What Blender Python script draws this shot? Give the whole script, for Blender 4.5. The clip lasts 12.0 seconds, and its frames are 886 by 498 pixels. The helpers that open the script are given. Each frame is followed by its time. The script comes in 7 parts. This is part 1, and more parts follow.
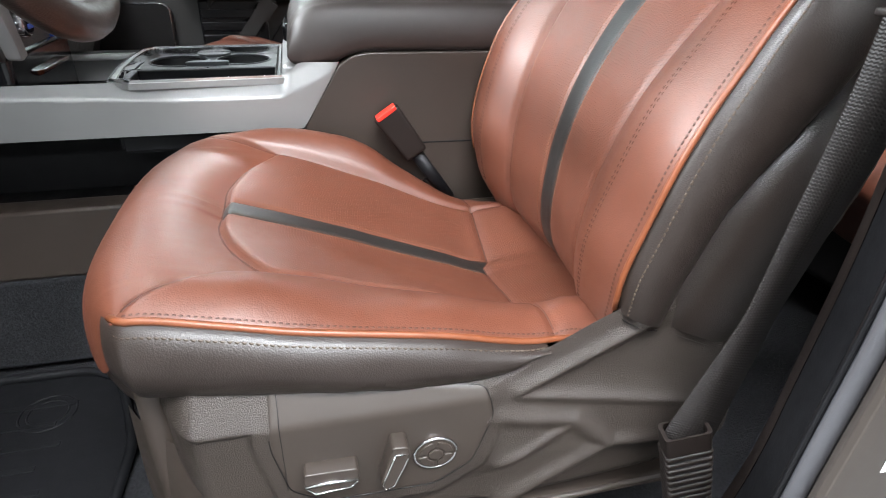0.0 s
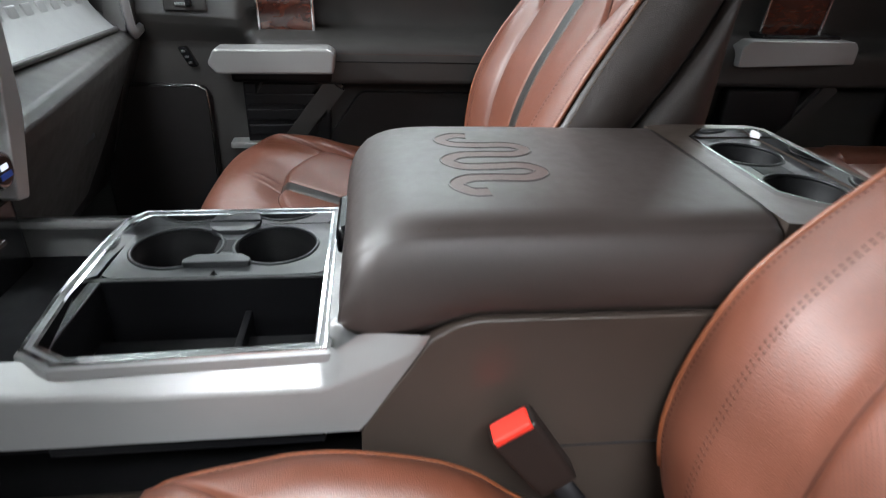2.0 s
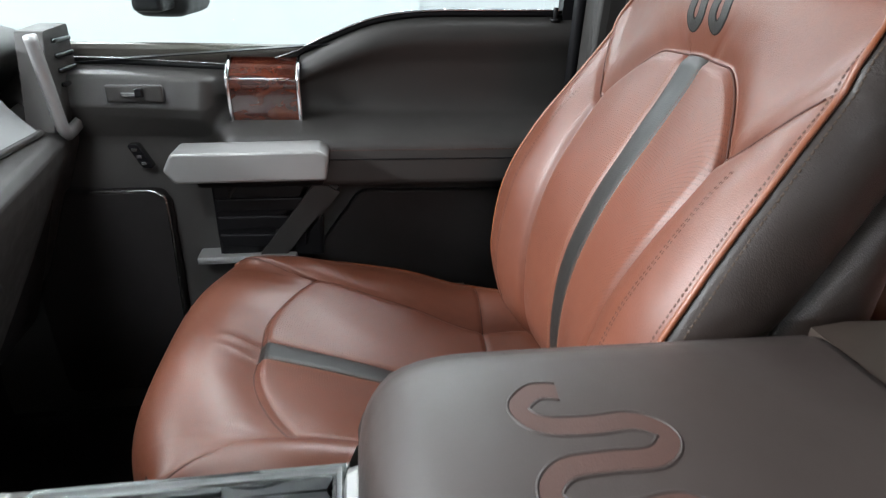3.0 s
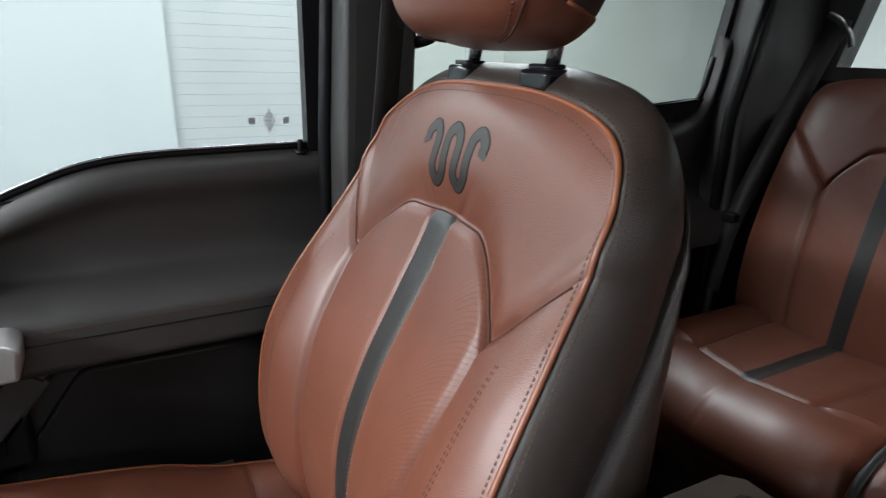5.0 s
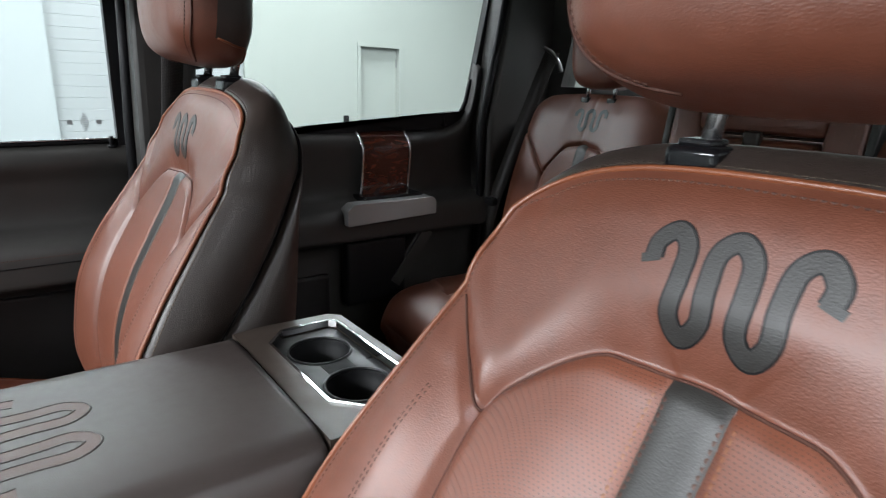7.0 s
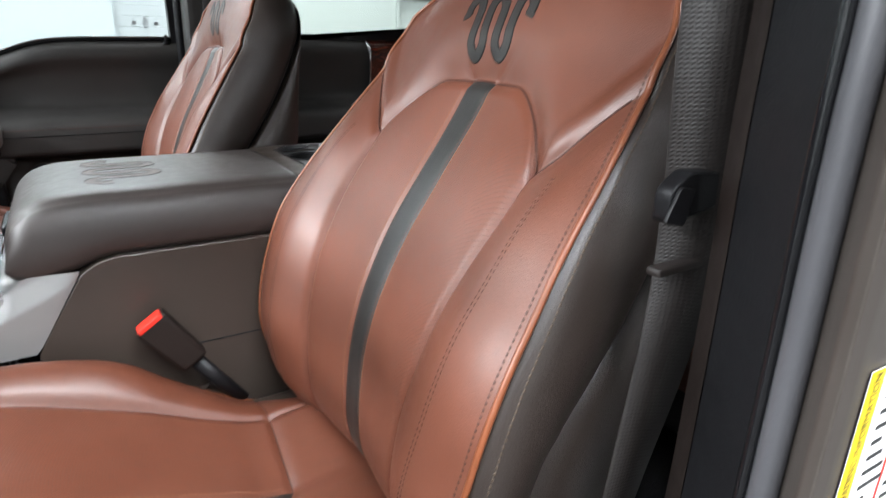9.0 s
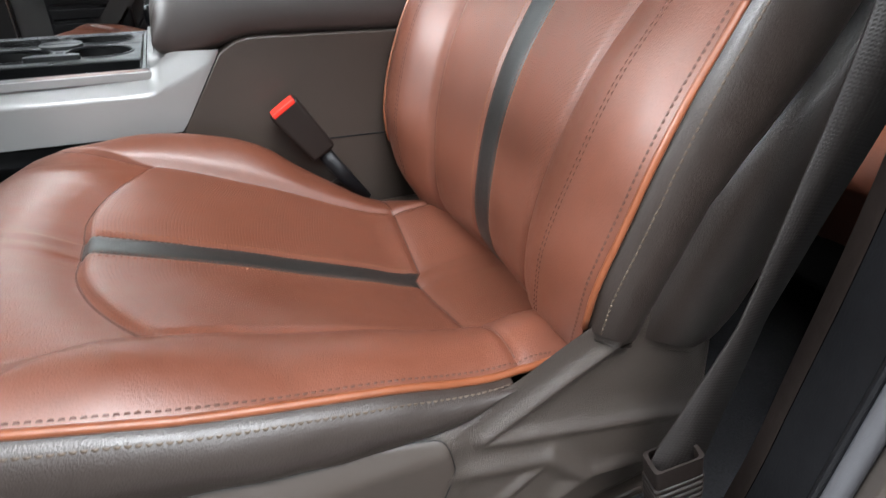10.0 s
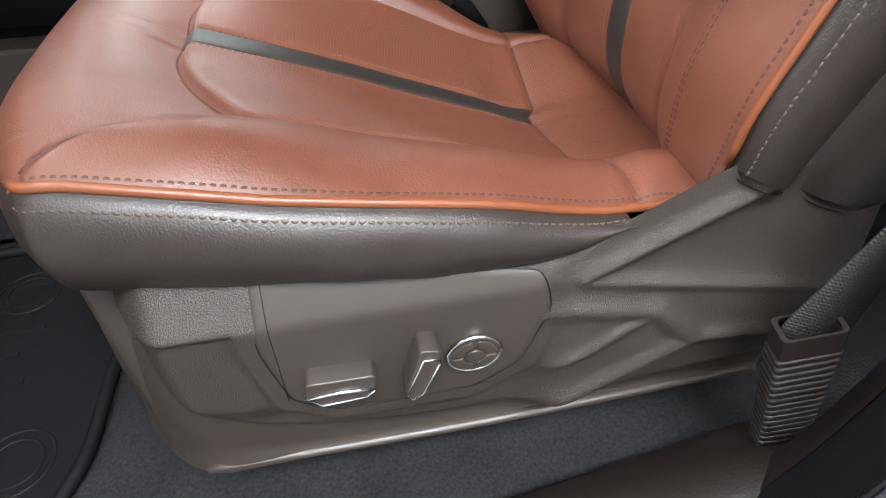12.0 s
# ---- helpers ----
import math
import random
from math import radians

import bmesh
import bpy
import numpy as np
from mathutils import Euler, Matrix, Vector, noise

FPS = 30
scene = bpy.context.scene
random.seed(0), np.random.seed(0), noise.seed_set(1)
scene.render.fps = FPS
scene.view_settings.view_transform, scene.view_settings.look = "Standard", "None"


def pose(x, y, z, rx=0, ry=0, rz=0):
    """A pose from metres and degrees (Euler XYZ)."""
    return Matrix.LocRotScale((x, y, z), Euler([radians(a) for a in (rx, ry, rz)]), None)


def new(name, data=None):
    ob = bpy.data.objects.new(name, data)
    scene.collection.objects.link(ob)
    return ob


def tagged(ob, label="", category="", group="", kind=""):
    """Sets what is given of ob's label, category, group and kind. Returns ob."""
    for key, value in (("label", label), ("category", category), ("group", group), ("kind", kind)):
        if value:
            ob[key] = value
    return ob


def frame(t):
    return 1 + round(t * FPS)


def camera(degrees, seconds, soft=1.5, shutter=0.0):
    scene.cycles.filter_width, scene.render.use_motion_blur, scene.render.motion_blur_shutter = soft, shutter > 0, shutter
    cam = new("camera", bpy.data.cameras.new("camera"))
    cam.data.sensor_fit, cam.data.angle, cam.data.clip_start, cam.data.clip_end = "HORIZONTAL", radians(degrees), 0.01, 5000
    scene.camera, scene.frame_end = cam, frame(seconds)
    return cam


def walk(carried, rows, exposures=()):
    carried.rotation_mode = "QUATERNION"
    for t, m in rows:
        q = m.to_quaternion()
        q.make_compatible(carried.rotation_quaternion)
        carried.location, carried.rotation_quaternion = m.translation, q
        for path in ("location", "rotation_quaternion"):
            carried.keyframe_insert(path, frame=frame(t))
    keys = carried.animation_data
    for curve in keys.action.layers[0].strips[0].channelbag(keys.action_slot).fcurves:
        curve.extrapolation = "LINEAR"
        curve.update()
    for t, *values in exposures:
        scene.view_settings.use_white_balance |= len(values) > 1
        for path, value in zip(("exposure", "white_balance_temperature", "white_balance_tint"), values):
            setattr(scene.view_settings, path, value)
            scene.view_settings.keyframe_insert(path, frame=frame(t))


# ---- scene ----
# camera: a hand-held way in through the open driver's door and back out
cam = camera(74.3, 12.0, soft=1.0, shutter=0.25)
PATH = [
    (0.0, -0.3885, -1.1356, 0.9767, 61.611, -0.974, -13.215),
    (0.5, -0.3914, -1.1222, 0.9931, 60.858, -1.177, -9.575),
    (1.0, -0.3924, -1.0218, 1.0279, 60.510, -1.158, -8.666),
    (1.5, -0.3544, -0.7733, 1.0577, 61.541, -0.505, -5.970),
    (2.0, -0.3737, -0.5684, 1.0901, 62.129, -1.931, -6.483),
    (2.5, -0.3871, -0.3747, 1.1203, 62.709, -1.764, -6.575),
    (2.7, -0.3983, -0.3077, 1.1363, 63.371, -1.712, -6.790),
    (4.5, -0.3441, -0.0591, 1.2026, 68.406, -1.401, -23.359),
    (5.0, -0.3148, -0.1022, 1.2373, 71.417, -1.691, -29.272),
    (5.5, -0.2988, -0.1934, 1.2403, 73.749, -1.758, -32.073),
    (6.0, -0.2790, -0.3448, 1.2511, 74.189, -1.843, -33.893),
    (6.5, -0.2585, -0.4962, 1.2501, 74.290, -1.937, -35.395),
    (7.0, -0.2417, -0.6154, 1.2253, 74.351, -1.838, -36.846),
    (7.2, -0.2444, -0.6572, 1.2283, 74.611, -2.395, -37.681),
    (8.8, -0.3004, -1.0087, 1.1020, 72.783, -1.424, -34.532),
    (9.0, -0.3094, -1.0149, 1.0780, 70.833, -0.885, -32.196),
    (9.5, -0.3446, -1.0149, 1.0123, 64.651, -0.321, -27.989),
    (10.0, -0.3751, -1.0175, 0.9529, 60.083, -0.509, -23.413),
    (10.5, -0.3756, -1.0167, 0.8979, 55.478, 0.366, -18.702),
    (11.0, -0.3698, -1.0018, 0.8853, 51.542, 0.457, -15.928),
    (11.5, -0.3705, -0.9987, 0.8843, 49.528, 0.574, -13.916),
    (12.0, -0.3712, -1.0038, 0.8798, 48.536, 0.611, -11.784),
]
walk(cam, [(t, pose(x, y, z, rx, ry, rz)) for t, x, y, z, rx, ry, rz in PATH],
     exposures=((0.0, 0.66), (1.0, 0.66), (1.5, 0.45), (2.0, 0.35), (2.5, 0.6), (4.5, 0.05), (6.0, 0.15), (7.0, 0.2), (9.0, 0.38), (10.5, 0.40), (12.0, 0.50)))


# world and the lamps of the hall, all unseen and added to light the cabin
world = bpy.data.worlds.new("world")
scene.world = world
world.use_nodes = True
world.node_tree.nodes["Background"].inputs[0].default_value = (0.8, 0.85, 0.9, 1)
world.node_tree.nodes["Background"].inputs[1].default_value = 0.015

GROUND, CEIL = -0.58, 3.9


def ceiling_lamp(x, y, w, d, power):
    data = bpy.data.lights.new("ceiling_panel", "AREA")
    data.shape, data.size, data.size_y, data.energy = "RECTANGLE", w, d, power
    data.color = (0.93, 0.98, 1.03)
    ob = new("added_ceiling_light", data)
    ob.matrix_world = pose(x, y, CEIL - 0.06, 0, 0, 0)
    return tagged(ob, "unseen ceiling light panel of the hall, added to light the cabin", "ceiling light", "hall lights")


ceiling_lamp(-0.2, -2.7, 2.4, 0.8, 340)
# far row added for low light onto the rear door and passenger side
for lx, power in ((-0.5, 150), (3.4, 130)):
    ceiling_lamp(lx, -6.4, 2.4, 1.0, power)
ceiling_lamp(3.6, -2.7, 2.4, 0.8, 140)
for ly in (-1.5, 1.3):
    ceiling_lamp(-2.7, ly, 0.8, 2.4, 40 if ly < 0 else 130)
    ceiling_lamp(-6.2, ly, 0.8, 2.4, 800)
ceiling_lamp(4.4, 0.4, 0.8, 2.4, 560)
# added to brighten the rear cushion through the passenger-side window
ceiling_lamp(1.3, 2.7, 2.4, 0.8, 150)
for lx in (-3.2, -0.2, 2.8):
    ceiling_lamp(lx, 5.0, 2.4, 0.8, 165)


# materials
def node_mat(name):
    m = bpy.data.materials.new(name)
    m.use_nodes = True
    nt = m.node_tree
    return m, nt, nt.nodes["Principled BSDF"], nt.nodes.new, nt.links.new


def coords(nt, scale=(1, 1, 1)):
    tc = nt.nodes.new("ShaderNodeTexCoord")
    mp = nt.nodes.new("ShaderNodeMapping")
    mp.inputs["Scale"].default_value = scale
    nt.links.new(tc.outputs["Object"], mp.inputs["Vector"])
    return mp.outputs["Vector"]


def noise_tex(nt, vec, scale, detail=4, rough=0.55):
    n = nt.nodes.new("ShaderNodeTexNoise")
    n.inputs["Scale"].default_value, n.inputs["Detail"].default_value, n.inputs["Roughness"].default_value = scale, detail, rough
    nt.links.new(vec, n.inputs["Vector"])
    return n.outputs["Fac"]


def ramp(nt, fac, stops):
    r = nt.nodes.new("ShaderNodeValToRGB")
    nt.links.new(fac, r.inputs["Fac"])
    el = r.color_ramp.elements
    while len(el) < len(stops):
        el.new(0.5)
    for e, (p, c) in zip(el, stops):
        e.position, e.color = p, (*c, 1) if len(c) == 3 else c
    return r.outputs["Color"]


def math_node(nt, op, a, b=None):
    n = nt.nodes.new("ShaderNodeMath")
    n.operation = op
    for i, v in enumerate((a, b)):
        if v is None:
            continue
        if isinstance(v, (int, float)):
            n.inputs[i].default_value = v
        else:
            nt.links.new(v, n.inputs[i])
    return n.outputs[0]


def bump(nt, bsdf, height, strength, distance, prev=None):
    b = nt.nodes.new("ShaderNodeBump")
    b.inputs["Strength"].default_value, b.inputs["Distance"].default_value = strength, distance
    nt.links.new(height, b.inputs["Height"])
    if prev is not None:
        nt.links.new(prev, b.inputs["Normal"])
    nt.links.new(b.outputs["Normal"], bsdf.inputs["Normal"])
    return b.outputs["Normal"]


def shade(c, k):
    return tuple(v * k for v in c)


def leather(name, col, rough=0.42, grain=320.0, perforated=False, relief=0.35, crease=0.05, coat=0.35, coat_rough=0.30):
    m, nt, b, mk, ln = node_mat(name)
    v = coords(nt)
    big = noise_tex(nt, v, 7.0, 4)
    mid = noise_tex(nt, v, 75.0, 4, 0.6)
    tone = ramp(nt, big, [(0.3, shade(col, 0.90)), (0.7, shade(col, 1.10))])
    wear = mk("ShaderNodeMix")
    wear.data_type, wear.blend_type = "RGBA", "MULTIPLY"
    wear.inputs[0].default_value = 1.0
    ln(tone, wear.inputs[6])
    ln(ramp(nt, mid, [(0.25, (0.88, 0.87, 0.86)), (0.75, (1.10, 1.10, 1.10))]), wear.inputs[7])
    ln(wear.outputs[2], b.inputs["Base Color"])
    ln(ramp(nt, mid, [(0.3, (rough - 0.05,) * 3), (0.7, (rough + 0.06,) * 3)]), b.inputs["Roughness"])
    b.inputs["Specular IOR Level"].default_value = 0.52
    b.inputs["Coat Weight"].default_value, b.inputs["Coat Roughness"].default_value = coat, coat_rough
    b.inputs["Coat IOR"].default_value = 1.5
    # pebbled grain: warped cells with soft valleys
    warp = mk("ShaderNodeTexNoise")
    warp.inputs["Scale"].default_value, warp.inputs["Detail"].default_value = grain * 0.5, 2
    ln(v, warp.inputs["Vector"])
    mixv = mk("ShaderNodeVectorMath")
    mixv.operation = "MULTIPLY_ADD"
    mixv.inputs[1].default_value = (1.1 / grain,) * 3
    ln(warp.outputs["Color"], mixv.inputs[0])
    ln(v, mixv.inputs[2])
    vo = mk("ShaderNodeTexVoronoi")
    vo.feature = "SMOOTH_F1"
    vo.inputs["Scale"].default_value = grain
    vo.inputs["Smoothness"].default_value = 0.5
    ln(mixv.outputs[0], vo.inputs["Vector"])
    peb = math_node(nt, "MULTIPLY", vo.outputs["Distance"], -1.0)
    n1 = bump(nt, b, peb, relief, 0.0005)
    wr = noise_tex(nt, v, 28, 4, 0.6)
    n2 = bump(nt, b, wr, crease, 0.004, n1)
    if perforated:
        uv = mk("ShaderNodeUVMap")
        uv.uv_map = "surface"
        sep = mk("ShaderNodeSeparateXYZ")
        ln(uv.outputs[0], sep.inputs[0])
        k = 2 * math.pi / 0.0034
        waves = None
        for an in (0, 60, 120):
            d = math_node(nt, "ADD", math_node(nt, "MULTIPLY", sep.outputs[0], k * math.cos(radians(an))), math_node(nt, "MULTIPLY", sep.outputs[1], k * math.sin(radians(an))))
            c = math_node(nt, "COSINE", d)
            waves = c if waves is None else math_node(nt, "ADD", waves, c)
        dots = ramp(nt, math_node(nt, "MULTIPLY", waves, 0.333), [(0.50, (1, 1, 1)), (0.72, (0, 0, 0))])
        bump(nt, b, dots, 0.7, 0.0010, n2)
        mix = mk("ShaderNodeMix")
        mix.data_type, mix.blend_type = "RGBA", "MULTIPLY"
        mix.inputs[0].default_value = 0.42
        src = b.inputs["Base Color"].links[0].from_socket
        ln(src, mix.inputs[6])
        ln(dots, mix.inputs[7])
        ln(mix.outputs[2], b.inputs["Base Color"])
    return m


def plastic(name, col, rough=0.5, grain=600.0, relief=0.3, spec=0.4, mottled=0.12, depth=0.0006):
    m, nt, b, mk, ln = node_mat(name)
    v = coords(nt)
    big = noise_tex(nt, v, 6, 4)
    ln(ramp(nt, big, [(0.3, shade(col, 1 - mottled)), (0.7, shade(col, 1 + mottled))]), b.inputs["Base Color"])
    sm = noise_tex(nt, v, 40, 4)
    ln(ramp(nt, sm, [(0.3, (rough - 0.05,) * 3), (0.7, (rough + 0.07,) * 3)]), b.inputs["Roughness"])
    b.inputs["Specular IOR Level"].default_value = spec
    stipple = noise_tex(nt, v, grain, 2, 0.7)
    bump(nt, b, stipple, relief, depth)
    return m


def metal(name, col, rough, brushed=False):
    m, nt, b, mk, ln = node_mat(name)
    b.inputs["Metallic"].default_value = 1.0
    v = coords(nt, (1, 1, 14) if brushed else (1, 1, 1))
    n = noise_tex(nt, v, 90 if brushed else 25, 4)
    ln(ramp(nt, n, [(0.3, (max(rough - 0.05, 0.02),) * 3), (0.7, (rough + 0.06,) * 3)]), b.inputs["Roughness"])
    ln(ramp(nt, n, [(0.2, shade(col, 0.94)), (0.8, col)]), b.inputs["Base Color"])
    return m


TAN = (0.130, 0.0396, 0.0209)
m_tan = leather("tan_leather", TAN, 0.45, 700, relief=0.42, crease=0.06, coat=0.28, coat_rough=0.33)
m_perf = leather("perforated_tan_leather", shade(TAN, 1.06), 0.46, 700, True, relief=0.28, coat=0.22, coat_rough=0.34)
m_brown = leather("dark_brown_leather", (0.030, 0.0212, 0.0176), 0.41, 680, relief=0.55, crease=0.04, coat=0.24, coat_rough=0.32)
m_lid = leather("smooth_dark_brown_leather", (0.034, 0.0255, 0.0228), 0.48, 800, relief=0.14, crease=0.03, coat=0.35, coat_rough=0.44)
m_strip = leather("grey_brown_leather_strip", (0.0165, 0.0155, 0.0140), 0.46, 700, relief=0.35, crease=0.03, coat=0.12)
m_pipe = leather("orange_leather_piping", (0.20, 0.056, 0.019), 0.45, 500)
m_thread_o = plastic("tan_thread", (0.20, 0.085, 0.045), 0.7, 900)
m_thread_g = plastic("brown_thread", (0.070, 0.030, 0.020), 0.7, 900)
m_thread_b = plastic("beige_thread", (0.085, 0.062, 0.045), 0.7, 900)
m_shield = plastic("brown_grained_plastic", (0.043, 0.0325, 0.0266), 0.36, 750, 1.0, 0.65, depth=0.0012)
m_pillar = plastic("dark_brown_pillar_plastic", (0.014, 0.0095, 0.0080), 0.50, 1100, 0.2, 0.3)
m_smooth = plastic("brown_smooth_plastic", (0.045, 0.0340, 0.0278), 0.36, 1300, 0.12, 0.55)
m_dark = plastic("dark_grained_plastic", (0.037, 0.035, 0.033), 0.44, 500, 0.5, 0.5)
m_darker = plastic("darker_grained_plastic", (0.015, 0.0135, 0.0135), 0.55, 500, 0.5, 0.25)
m_fascia = plastic("grey_satin_fascia", (0.24, 0.25, 0.25), 0.35, 700, 0.25)
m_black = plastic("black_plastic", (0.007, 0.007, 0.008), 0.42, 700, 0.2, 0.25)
m_gloss_black = plastic("glossy_black_plastic", (0.006, 0.006, 0.007), 0.15, 800, 0.05, 0.5)
m_pit = plastic("matt_black_rubber", (0.004, 0.004, 0.0045), 0.6, 700, 0.2, 0.25)
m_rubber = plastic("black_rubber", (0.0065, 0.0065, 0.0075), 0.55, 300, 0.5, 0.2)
m_silver = plastic("satin_silver", (0.33, 0.33, 0.325), 0.36, 900, 0.1, 0.6, 0.04)
m_silver.node_tree.nodes["Principled BSDF"].inputs["Metallic"].default_value = 0.45
# dark tan for thread and for the shade drawn along seam grooves
m_seam = plastic("seam_shadow_thread", (0.060, 0.020, 0.012), 0.7, 900)
m_chrome = metal("chrome", (0.85, 0.85, 0.86), 0.10)
m_steel = metal("brushed_steel", (0.62, 0.62, 0.63), 0.22, True)
m_red = plastic("red_plastic", (0.75, 0.035, 0.02), 0.45, 900, 0.1)
m_white = plastic("white_label", (0.78, 0.78, 0.76), 0.5, 900, 0.05)
m_yellow = plastic("yellow_label", (0.78, 0.55, 0.02), 0.5, 900, 0.05)
m_glass_print = plastic("grey_glass_print", (0.32, 0.35, 0.36), 0.6, 900, 0.05)
m_ink = plastic("dark_print", (0.03, 0.03, 0.03), 0.6, 900, 0.05)
m_body = metal("stone_grey_paint", (0.088, 0.074, 0.065), 0.34)
m_body.node_tree.nodes["Principled BSDF"].inputs["Metallic"].default_value = 0.4


def fabric(name, col, scale=700, relief=0.8):
    m, nt, b, mk, ln = node_mat(name)
    v = coords(nt)
    n = noise_tex(nt, v, scale, 3, 0.7)
    n2 = noise_tex(nt, v, 14, 4)
    c = ramp(nt, n, [(0.3, shade(col, 0.5)), (0.75, shade(col, 1.5))])
    mix = mk("ShaderNodeMix")
    mix.data_type, mix.blend_type = "RGBA", "MULTIPLY"
    mix.inputs[0].default_value = 0.5
    ln(c, mix.inputs[6])
    ln(ramp(nt, n2, [(0.3, (0.6, 0.6, 0.6)), (0.7, (1.3, 1.3, 1.3))]), mix.inputs[7])
    ln(mix.outputs[2], b.inputs["Base Color"])
    b.inputs["Roughness"].default_value = 0.95
    b.inputs["Specular IOR Level"].default_value = 0.1
    bump(nt, b, n, relief, 0.002)
    return m


m_carpet = fabric("dark_carpet", (0.022, 0.022, 0.024), 260, 1.0)
m_headliner = fabric("grey_headliner", (0.30, 0.28, 0.25), 500, 0.3)


def webbing(name, col):
    m, nt, b, mk, ln = node_mat(name)
    uv = mk("ShaderNodeUVMap")
    uv.uv_map = "surface"
    sep = mk("ShaderNodeSeparateXYZ")
    ln(uv.outputs[0], sep.inputs[0])
    across = math_node(nt, "COSINE", math_node(nt, "MULTIPLY", sep.outputs[0], 2 * math.pi / 0.0040))
    along = math_node(nt, "COSINE", math_node(nt, "ADD", math_node(nt, "MULTIPLY", sep.outputs[1], 2 * math.pi / 0.0030), math_node(nt, "MULTIPLY", across, 0.9)))
    weave = math_node(nt, "ADD", math_node(nt, "MULTIPLY", along, 0.32), math_node(nt, "ADD", math_node(nt, "MULTIPLY", across, 0.18), 0.5))
    ln(ramp(nt, weave, [(0.15, shade(col, 0.55)), (0.85, shade(col, 1.35))]), b.inputs["Base Color"])
    b.inputs["Roughness"].default_value = 0.55
    bump(nt, b, weave, 0.55, 0.0008)
    return m


m_web = webbing("brown_seat_belt_webbing", (0.0110, 0.0080, 0.0070))


def burl(name):
    m, nt, b, mk, ln = node_mat(name)
    v = coords(nt, (1, 1, 2.2))
    n = mk("ShaderNodeTexNoise")
    n.inputs["Scale"].default_value, n.inputs["Detail"].default_value, n.inputs["Distortion"].default_value = 14, 8, 2.2
    ln(v, n.inputs["Vector"])
    ln(ramp(nt, n.outputs["Fac"], [(0.30, (0.024, 0.006, 0.004)), (0.5, (0.055, 0.013, 0.007)), (0.7, (0.10, 0.026, 0.013))]), b.inputs["Base Color"])
    b.inputs["Roughness"].default_value = 0.22
    b.inputs["Coat Weight"].default_value, b.inputs["Coat Roughness"].default_value = 0.8, 0.06
    return m


m_burl = burl("dark_burl_wood")
m_inlay = leather("brown_tan_inlay_leather", (0.062, 0.031, 0.0245), 0.5, 700, relief=0.3, coat=0.1)


def paint_wall(name, col, rough=0.7):
    m, nt, b, mk, ln = node_mat(name)
    v = coords(nt)
    n = noise_tex(nt, v, 1.1, 6)
    ln(ramp(nt, n, [(0.3, shade(col, 0.96)), (0.7, shade(col, 1.03))]), b.inputs["Base Color"])
    b.inputs["Roughness"].default_value = rough
    bump(nt, b, noise_tex(nt, v, 130, 3), 0.15, 0.002)
    return m


m_wall = paint_wall("white_wall_paint", (0.52, 0.54, 0.53))
m_wall_g = paint_wall("pale_grey_wall_paint", (0.265, 0.285, 0.265))
m_concrete = paint_wall("sealed_concrete", (0.075, 0.074, 0.072), 0.35)
# grey of the unseen south wall, raised so it acts as a soft source
m_wall_d = paint_wall("grey_bounce_wall_paint", (0.30, 0.31, 0.31))


def glass_mat(name, tint=(0.93, 0.96, 0.95)):
    m = bpy.data.materials.new(name)
    m.use_nodes = True
    nt = m.node_tree
    nt.nodes.remove(nt.nodes["Principled BSDF"])
    tr, gl, mx, fr = (nt.nodes.new("ShaderNode" + k) for k in ("BsdfTransparent", "BsdfGlossy", "MixShader", "LayerWeight"))
    tr.inputs[0].default_value = (*tint, 1)
    gl.inputs["Roughness"].default_value = 0.01
    gloss = math_node(nt, "MULTIPLY", math_node(nt, "POWER", fr.outputs["Facing"], 4.0), 0.5)
    nt.links.new(math_node(nt, "ADD", gloss, 0.02), mx.inputs[0])
    nt.links.new(tr.outputs[0], mx.inputs[1])
    nt.links.new(gl.outputs[0], mx.inputs[2])
    nt.links.new(mx.outputs[0], nt.nodes["Material Output"].inputs[0])
    return m


m_glass = glass_mat("window_glass")


def glow(name, col, strength):
    m, nt, b, mk, ln = node_mat(name)
    b.inputs["Base Color"].default_value = (*col, 1)
    b.inputs["Emission Color"].default_value = (*col, 1)
    b.inputs["Emission Strength"].default_value = strength
    return m


m_grey_lit = glow("pale_digit_glow", (0.75, 0.85, 1.0), 0.7)
m_blue = glow("blue_backlight", (0.012, 0.055, 0.30), 0.08)


# geometry helpers
def mesh_of(name, verts, faces, material=None, smooth=True):
    me = bpy.data.meshes.new(name)
    me.from_pydata([tuple(map(float, v)) for v in verts], [], faces)
    me.update()
    if smooth:
        me.polygons.foreach_set("use_smooth", [True] * len(me.polygons))
    if material:
        me.materials.append(material)
    return me


def thing(name, label, category, group="", kind="", at=(0, 0, 0)):
    ob = new(name)
    ob.location = at
    ob.empty_display_size = 0.05
    return tagged(ob, label, category, group, kind)


def part(name, me, material, parent, label=""):
    """Link a mesh (or a bmesh) as one object under a thing or a part."""
    if isinstance(me, bmesh.types.BMesh):
        bm, me = me, bpy.data.meshes.new(name)
        bm.to_mesh(me)
        bm.free()
    if material and not len(me.materials):
        me.materials.append(material)
    ob = new(name, me)
    if parent is not None:
        ob.parent = parent
        ob.matrix_parent_inverse = parent.matrix_basis.inverted()
    return tagged(ob, label) if label else ob


def lone(name, me, material, label, category, group="", kind=""):
    return tagged(part(name, me, material, None), label, category, group, kind)


